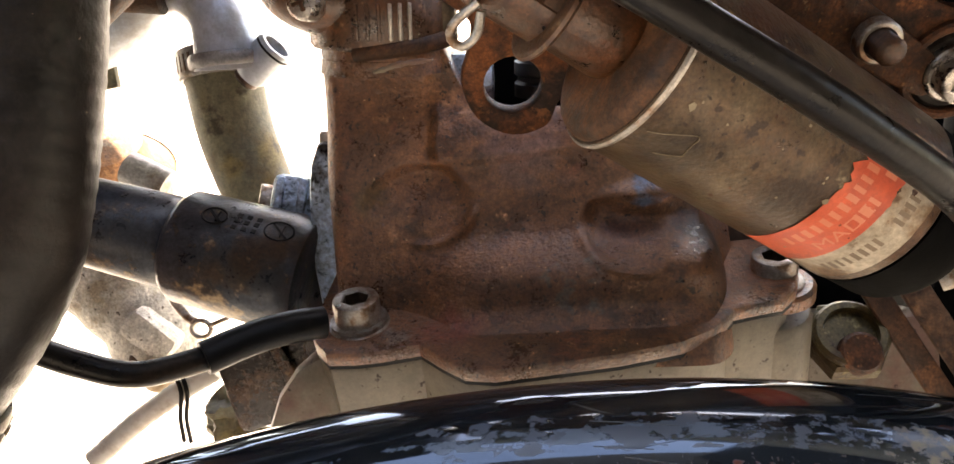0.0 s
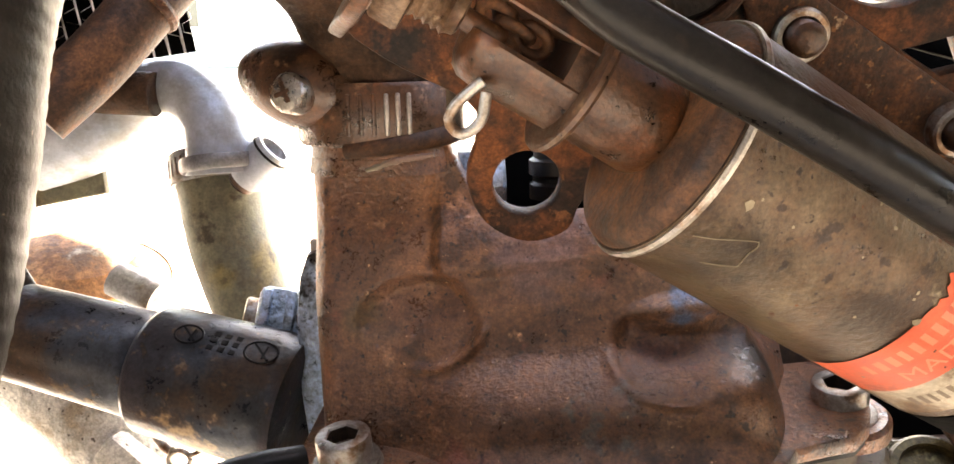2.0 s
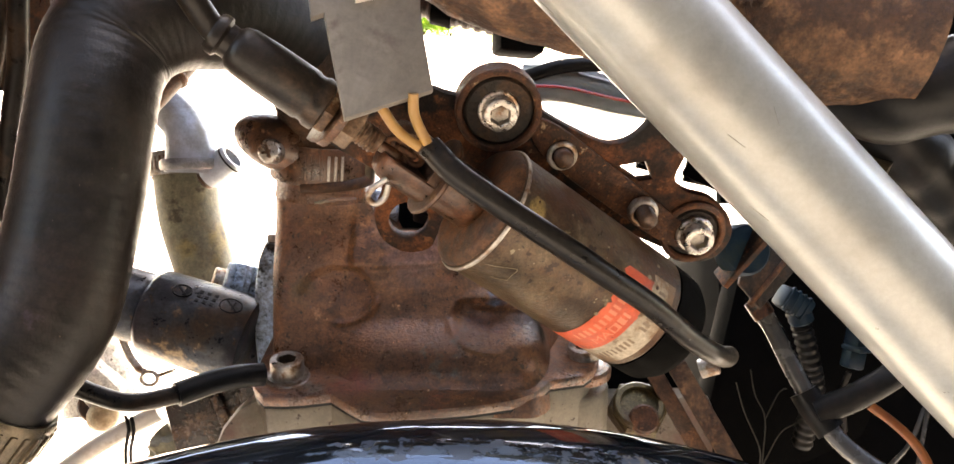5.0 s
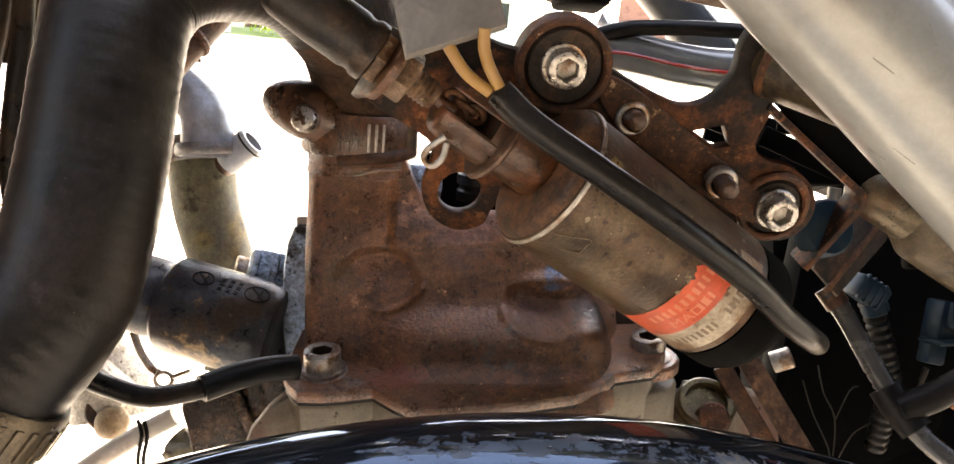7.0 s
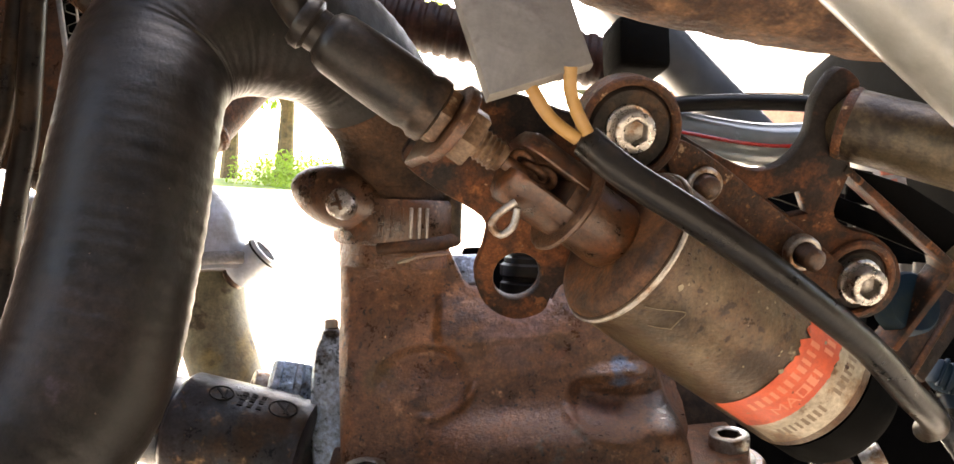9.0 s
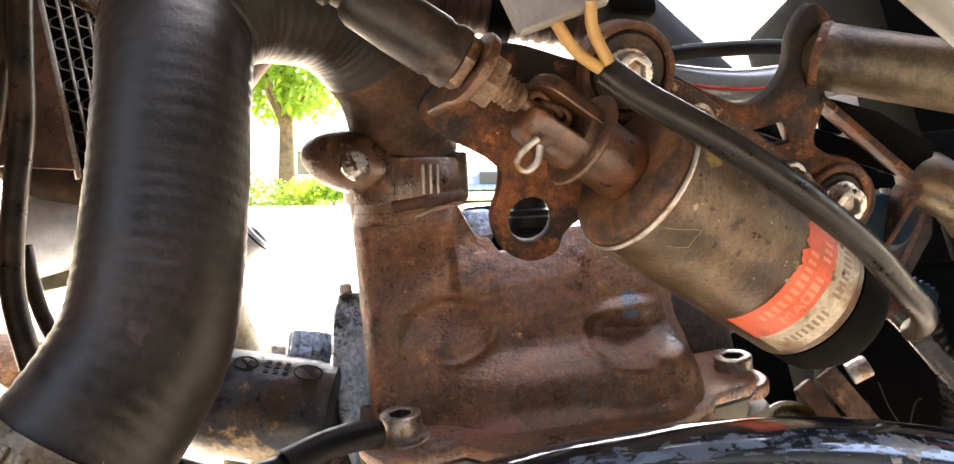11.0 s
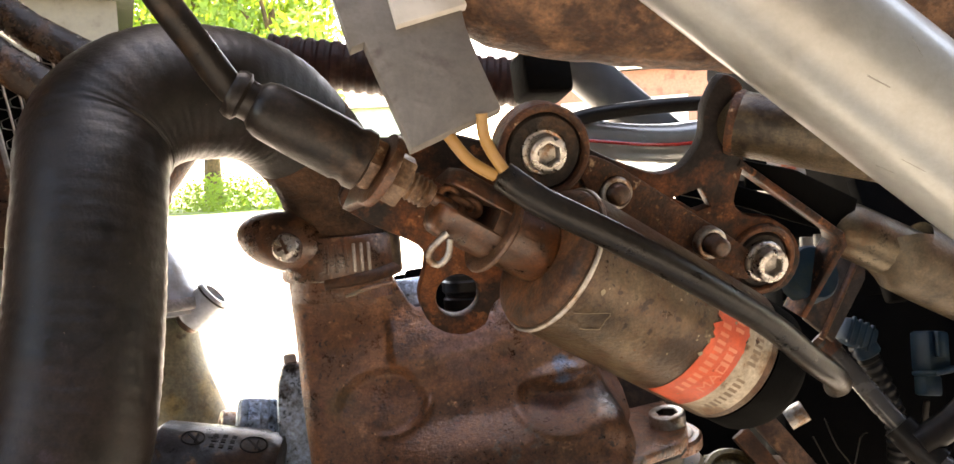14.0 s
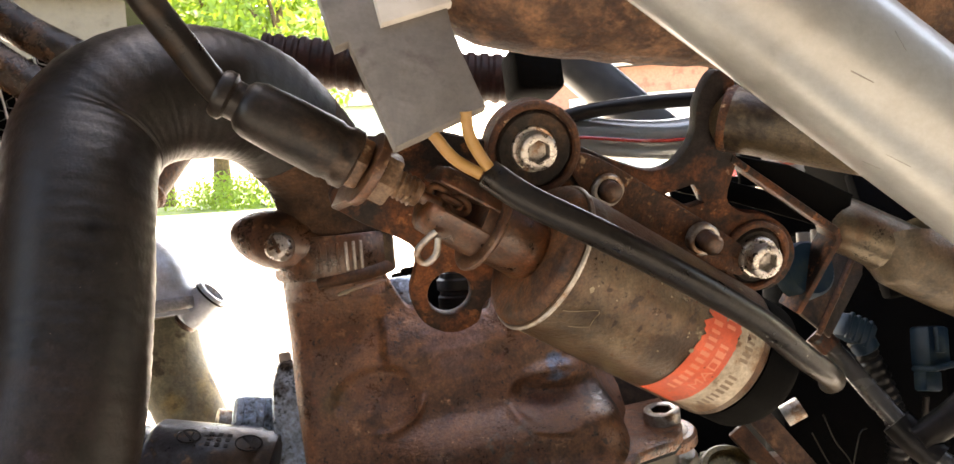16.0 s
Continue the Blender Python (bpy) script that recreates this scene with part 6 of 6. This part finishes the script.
part("tail", sweep([(-110.0, 295, -52.4), (-106.4, 294, -51.2), (-102.0, 292, -49.5)], 0.8, 10, 1), STEEL, hk)
kn = thing("mounting_knob", "dusty tan rubber mounting knob on the cast arm", "knob", (-143, 326, -75))
part("knob", lathe(KNOB, (0.55, -0.75, 0.35), [(-8, 0), (-8, 5.4), (-2, 6.4), (2.4, 6.2), (4.8, 4.6), (5.8, 2.0), (6.0, 0)], 28), TAN, kn)
part("washer", lathe(KNOB + V((-4.6, 4, 3.6)), (0.55, -0.75, 0.35), [(-2, 0), (-2, 7.6), (0.6, 7.6), (1.2, 7.0), (1.2, 0)], 28), DARKRUST, kn)
ds = thing("dry_stalks", "thin dry olive plant stalks caught behind the breather tube", "plant", (130, 288, -80))
for line in ([(119.0, 288, -46.6), (120.5, 287, -56.0), (124.9, 288, -65.7), (125.5, 292, -84.0)], [(124.9, 288, -65.7), (129.7, 287, -55.1), (133.0, 288, -54.0)], [(139.7, 288, -49.1), (140.5, 287, -57.0), (137.0, 287, -66.0), (130.8, 288, -71.0), (126.0, 292, -84.0)], [(114.0, 289, -52.0), (117.0, 288, -63.0), (122.8, 288, -76.4), (124.5, 292, -86.0)]):
    part("stalk", sweep(line, 0.26, 7, 1.5), STALK, ds)
dt = thing("lower_frame_tube", "rusty brown frame tube rising behind the hose", "frame tube", (-96.4, 237.7, 43.3))
part("tube", sweep([(-106.3, 232.7, 34.0), (-97.0, 237.6, 43.8), (-87.5, 242.3, 55.9), (-75.7, 251.7, 74.6), (-61.2, 261.1, 96.4)], 6.8, 24, 3), DARKRUST, dt)
part("weld_bead", lathe((-86.8, 242.3, 56.5), V((-82.1, 247.0, 64.7)) - V((-87.5, 242.3, 55.9)), [(0, 6.4), (0.4, 7.4), (1.4, 7.7), (2.4, 7.3), (2.8, 6.4)], 28), RUST, dt)


# ---- distance: lawn edge, hedge, trees, houses, car (metres, upright) ----
LEAF = translucent_leaves("green_leaves", (0.07, 0.14, 0.02), (0.16, 0.26, 0.045))
BARK = material("tree_bark", (0.10, 0.06, 0.035), (0.2, 0.12, 0.07), 1.5, 0.9, 0.0, 0.5, (0.07, 0.045, 0.03), 3, 0.4, 40)
BRICK = material("red_brick", (0.27, 0.12, 0.085), (0.36, 0.17, 0.12), 2.0, 0.85, 0.0, 0.2, (0.22, 0.1, 0.07), 3, 0.4, 60)
# Plaster darkened to taupe: the facade's shade is put into the colour.
BEIGE = material("shaded_plaster", (0.045, 0.04, 0.033), (0.065, 0.058, 0.048), 1.0, 0.85, 0.0, 0.2, (0.04, 0.035, 0.028), 2, 0.4, 40)
ROOF = material("grey_roof", (0.0315, 0.0293, 0.027), (0.0495, 0.045, 0.0428), 1.5, 0.85, 0.0, 0.2, (0.0585, 0.054, 0.0495), 2, 0.4, 40)
CARPAINT = material("blue_car_paint", (0.05, 0.09, 0.16), (0.065, 0.115, 0.20), 1.0, 0.22, 0.3, 0.0, coat=0.8)
GLASS = material("dark_glass", (0.02, 0.025, 0.03), (0.03, 0.035, 0.04), 1.0, 0.08, 0.0, 0.0, coat=0.5)
TYRE = material("tyre_rubber", (0.012, 0.012, 0.012), (0.02, 0.02, 0.02), 3.0, 0.8, 0.0, 0.1)
LAMPGLASS = material("lamp_glass", (0.7, 0.72, 0.74), (0.8, 0.82, 0.84), 2.0, 0.1, 0.3, 0.0, coat=0.6)


def bearing(az, dist, z=0.0):
    return Vector((dist * math.sin(radians(az)), dist * math.cos(radians(az)), z))


def upright(name, label, category, at, turn=0.0, group=""):
    ob = new(name)
    ob.matrix_world = Matrix.Translation(at) @ pose(0, 0, 0, 0, 0, turn)
    return tagged(ob, label, category, group)


def child(name, bm, mats, parent, label=""):
    return world_mesh(name, bm, mats, parent, label)


def box_m(x0, x1, y0, y1, z0, z1, bevel=0.0, bm=None):
    bm = bm or bmesh.new()
    made = bmesh.ops.create_cube(bm, size=1.0, matrix=Matrix.Translation(((x0 + x1) / 2, (y0 + y1) / 2, (z0 + z1) / 2)) @ Matrix.Diagonal((x1 - x0, y1 - y0, z1 - z0, 1)))
    if bevel:
        bmesh.ops.bevel(bm, geom=list({e for v in made["verts"] for e in v.link_edges}), offset=bevel, segments=2, affect="EDGES", profile=0.5)
    return bm


def leaf_cloud(clumps, count, size, rnd):
    """Many small leaves scattered over clumps, with gaps between."""
    verts, faces = [], []
    for _ in range(count):
        c, r = clumps[rnd.randrange(len(clumps))]
        d = Vector((rnd.gauss(0, 1), rnd.gauss(0, 1), rnd.gauss(0, 0.8))).normalized() * r * rnd.uniform(0.55, 1.08)
        p = c + d
        a = Vector((rnd.gauss(0, 1), rnd.gauss(0, 1), rnd.gauss(0, 1))).normalized()
        b = a.orthogonal().normalized()
        s = size * rnd.uniform(0.6, 1.4)
        k = len(verts)
        verts += [p - a * s, p + b * s * 0.45, p + a * s, p - b * s * 0.45]
        faces.append((k, k + 1, k + 2, k + 3))
    me = bpy.data.meshes.new("leaves")
    me.from_pydata([tuple(v) for v in verts], [], faces)
    return me


def tree(label, at, height, spread, seed):
    rnd = random.Random(seed)
    t = upright("tree", label, "tree", at)
    limbs = bmesh.new()
    top = height * 0.72

    def limb(pts, r0, r1):
        line = smooth_path([Vector(p) * 1000 for p in pts], 250)
        n = len(line)
        u = frame_of(line[1] - line[0])[0]
        rings = []
        for i, p in enumerate(line):
            d = (line[min(i + 1, n - 1)] - line[max(i - 1, 0)]).normalized()
            u = (u - d * u.dot(d)).normalized()
            w = d.cross(u)
            r = r0 + (r1 - r0) * i / (n - 1)
            rings.append([limbs.verts.new(p / 1000 + r * (math.cos(a) * u + math.sin(a) * w)) for a in (2 * math.pi * k / 9 for k in range(9))])
        for a, b in zip(rings, rings[1:]):
            for k in range(9):
                limbs.faces.new((a[k], a[(k + 1) % 9], b[(k + 1) % 9], b[k]))

    limb([(0, 0, -0.05), (0.05, 0, height * 0.3), (-0.05, 0.05, top)], height * 0.035, height * 0.012)
    clumps = []
    for k in range(11):
        a = rnd.uniform(0, 6.28)
        h = rnd.uniform(0.28, 0.68) * height
        out = spread * rnd.uniform(0.45, 1.0)
        tip = Vector((math.cos(a) * out, math.sin(a) * out, h + height * rnd.uniform(0.05, 0.25)))
        limb([(0, 0, h * 0.8), tuple(tip * 0.5 + Vector((0, 0, h * 0.45))), tuple(tip)], height * 0.012, height * 0.004)
        clumps.append((tip, spread * rnd.uniform(0.28, 0.45)))
        clumps.append((tip * 0.7 + Vector((0, 0, h * 0.35)), spread * rnd.uniform(0.25, 0.4)))
    clumps.append((Vector((0, 0, height * 0.85)), spread * 0.5))
    child("trunk", limbs, BARK, t)
    me = leaf_cloud(clumps, 7000, height * 0.018, rnd)
    me.materials.append(LEAF)
    crown = new("crown", me)
    crown.parent = t
    return t


tree("leafy green tree with an orange-brown trunk on the lawn", bearing(-7.9, 27), 8.5, 2.6, 3)
tree("broad leafy green tree on the lawn", bearing(-12.5, 30), 9.5, 3.4, 5)
tree("broad leafy green tree on the lawn", bearing(-16.0, 34), 10.0, 3.4, 8)
tree("leafy green tree behind the lawn", bearing(-22.0, 40), 11.0, 4.0, 12)
for n, (az, d, w, h) in enumerate(((-9.6, 22.5, 1.7, 0.42), (-6.9, 21.4, 0.9, 0.5), (-4.8, 20.6, 0.6, 0.7), (-12.5, 24, 1.7, 0.45), (-3.0, 22, 0.7, 0.8))):
    rnd = random.Random(40 + n)
    s = upright("shrub", "low leafy green shrub at the lawn's edge", "shrub", bearing(az, d), 0, "shrubs along the lawn")
    stems = bmesh.new()
    for k in range(5):
        a = k * 1.3
        q = [stems.verts.new(p) for p in ((0.02 * math.cos(a), 0.02 * math.sin(a), -0.02), (0.02 * math.cos(a + 2), 0.02 * math.sin(a + 2), -0.02), (w * 0.5 * math.cos(a), w * 0.5 * math.sin(a), h * 0.7))]
        stems.faces.new(q)
    child("stems", stems, BARK, s)
    me = leaf_cloud([(Vector((rnd.uniform(-w, w) * 0.6, rnd.uniform(-w, w) * 0.5, h * rnd.uniform(0.35, 0.75))), w * 0.45) for k in range(6)], 1500, 0.06, rnd)
    me.materials.append(LEAF)
    new("foliage", me).parent = s


def house(label, at, turn, width, depth, wall_h, roof_h, wall_mat, openings):
    """A house with its front towards the viewer (-y): openings are (x, z, w, h, kind)."""
    h = upright("house", label, "house", at, turn)
    bm = bmesh.new()
    box_m(-width / 2, width / 2, 0.2, depth, -0.05, wall_h, 0, bm)
    child("wall", bm, wall_mat, h)
    xs = sorted({-width / 2, width / 2, *(x for x, z, w, hh, k in openings), *(x + w for x, z, w, hh, k in openings)})
    for a, b in zip(xs, xs[1:]):
        cuts = sorted((z, z + hh) for x, z, w, hh, k in openings if x <= a + 1e-6 and x + w >= b - 1e-6)
        z0 = 0.0
        for lo, hi in (*cuts, (wall_h, wall_h)):
            if lo > z0 + 1e-6:
                child("facade_panel", box_m(a, b, 0.0, 0.197, z0, lo), wall_mat, h)
            z0 = hi
    for x, z, w, hh, k in openings:
        o = child({"window": "window", "door": "door", "garage": "garage_door"}[k], box_m(x + 0.06, x + w - 0.06, 0.12, 0.19, z + 0.06, z + hh - 0.06), {"window": GLASS, "door": REDGLOSS, "garage": SIDING}[k], h)
        fr = bmesh.new()
        for q in ((x, x + 0.06, z, z + hh), (x + w - 0.06, x + w, z, z + hh), (x + 0.06, x + w - 0.06, z, z + 0.06), (x + 0.06, x + w - 0.06, z + hh - 0.06, z + hh)):
            box_m(q[0], q[1], 0.05, 0.19, q[2], q[3], 0, fr)
        child("frame", fr, SIDING, o)
    bm = bmesh.new()
    e = 0.4
    v = [bm.verts.new(p) for p in ((-width / 2 - e, -e, wall_h), (width / 2 + e, -e, wall_h), (width / 2 + e, depth + e, wall_h), (-width / 2 - e, depth + e, wall_h), (-width / 2 - e, depth / 2, wall_h + roof_h), (width / 2 + e, depth / 2, wall_h + roof_h))]
    for f in ((0, 1, 5, 4), (2, 3, 4, 5), (1, 2, 5), (3, 0, 4), (3, 2, 1, 0)):
        bm.faces.new([v[i] for i in f])
    child("roof", bm, ROOF, h)
    return h


house("red brick house with a white garage door and red door", bearing(22, 22), -22, 11, 8, 3.05, 1.9, BRICK, [(-4.2, 0.0, 3.3, 2.35, "garage"), (-0.35, 0.0, 1.0, 2.1, "door"), (1.6, 0.9, 1.6, 1.3, "window")])
house("white-sided house behind the trees", bearing(-3.2, 46), 4, 9, 8, 4.6, 2.2, SIDING, [(-3.2, 1.0, 1.2, 1.4, "window"), (0.2, 0.0, 1.0, 2.1, "door"), (2.0, 1.0, 1.2, 1.4, "window")])
taupe = house("plastered house beside the driveway, shade in its dark tone, added white lower boards", bearing(-24, 22), 18, 5, 7, 5.2, 1.6, BEIGE, [(-1.6, 0.9, 1.2, 1.4, "window")])
# White boards added low down, standing in for the blown-out bright background.
bm = bmesh.new()
for x0, x1, z0, z1 in ((-2.5, -1.6, 0, 2.9), (-0.4, 2.53, 0, 2.9), (-1.6, -0.4, 0, 0.9), (-1.6, -0.4, 2.3, 2.9)):
    box_m(x0, x1, -0.03, -0.004, z0, z1, 0, bm)
box_m(2.504, 2.53, -0.004, 7.0, 0, 2.9, 0, bm)
child("white_filler_boards", bm, SIDING, taupe, "added white boards standing in for blown-out brightness")


def car(label, at, turn):
    c = upright("car", label, "car", at, turn)
    prof = [(-2.05, 0.35), (-2.05, 0.75), (-1.9, 0.88), (-0.95, 1.0), (-0.25, 1.42), (1.2, 1.45), (1.85, 1.02), (2.1, 0.95), (2.12, 0.4), (1.7, 0.25), (-1.8, 0.25)]
    bm = bmesh.new()
    rows = []
    for x, k in ((-0.86, 0.96), (-0.72, 1.0), (0.72, 1.0), (0.86, 0.96)):
        rows.append([bm.verts.new((x * (0.82 if z > 1.1 else 1.0), y * k, z if abs(x) < 0.8 else 0.3 + (z - 0.3) * 0.96)) for y, z in prof])
    for a, b in zip(rows, rows[1:]):
        for i in range(len(prof)):
            j = (i + 1) % len(prof)
            bm.faces.new((a[i], a[j], b[j], b[i]))
    bm.faces.new(rows[0])
    bm.faces.new(rows[-1])
    child("body", bm, CARPAINT, c)
    bm = bmesh.new()
    bm.faces.new([bm.verts.new(p) for p in ((-0.62, -0.93, 1.03), (0.62, -0.93, 1.03), (0.52, -0.30, 1.41), (-0.52, -0.30, 1.41))])
    child("windscreen", bm, GLASS, c)
    for x in (-0.62, 0.62):
        child("headlight", box_m(x - 0.16, x + 0.16, -2.08, -1.98, 0.64, 0.78, 0.03), LAMPGLASS, c)
    child("grille", box_m(-0.4, 0.4, -2.075, -2.0, 0.45, 0.72, 0.02), TYRE, c)
    child("bumper", box_m(-0.8, 0.8, -2.12, -2.0, 0.28, 0.44, 0.04), CARPAINT, c)
    for x in (-0.78, 0.78):
        for y in (-1.3, 1.35):
            bm = bmesh.new()
            lathe((x - 0.1, y, 0.31), (1, 0, 0), [(0, 0), (0, 0.27), (0.03, 0.31), (0.17, 0.31), (0.2, 0.27), (0.2, 0)], 24, bm)
            wheel = child("wheel", bm, TYRE, c)
            bm = bmesh.new()
            lathe((x - 0.105, y, 0.31), (1, 0, 0), [(0, 0), (0, 0.18), (0.21, 0.18), (0.21, 0)], 16, bm)
            child("rim", bm, GREYMETAL, wheel)
    return c


car("blue car parked at the far end of the driveway", bearing(5.4, 22), 4)
# Flat grey strip: a cast shadow on the driveway, put into colour and shape.
world_mesh("shadow_strip", plate([(-1.0, 4.55), (-1.05, 4.75), (-3.6, 6.0), (-6.5, 6.6), (-6.5, 5.6), (-3.0, 5.2)], (0, 0, 0.006), (1, 0, 0), (0, 1, 0), 0.004), material("shadow_grey", (0.19, 0.19, 0.2), (0.25, 0.25, 0.26), 1.0, 0.9, 0.0, 0.1), None, "grey strip painted as a cast shadow across the driveway", "driveway patch", "structure")
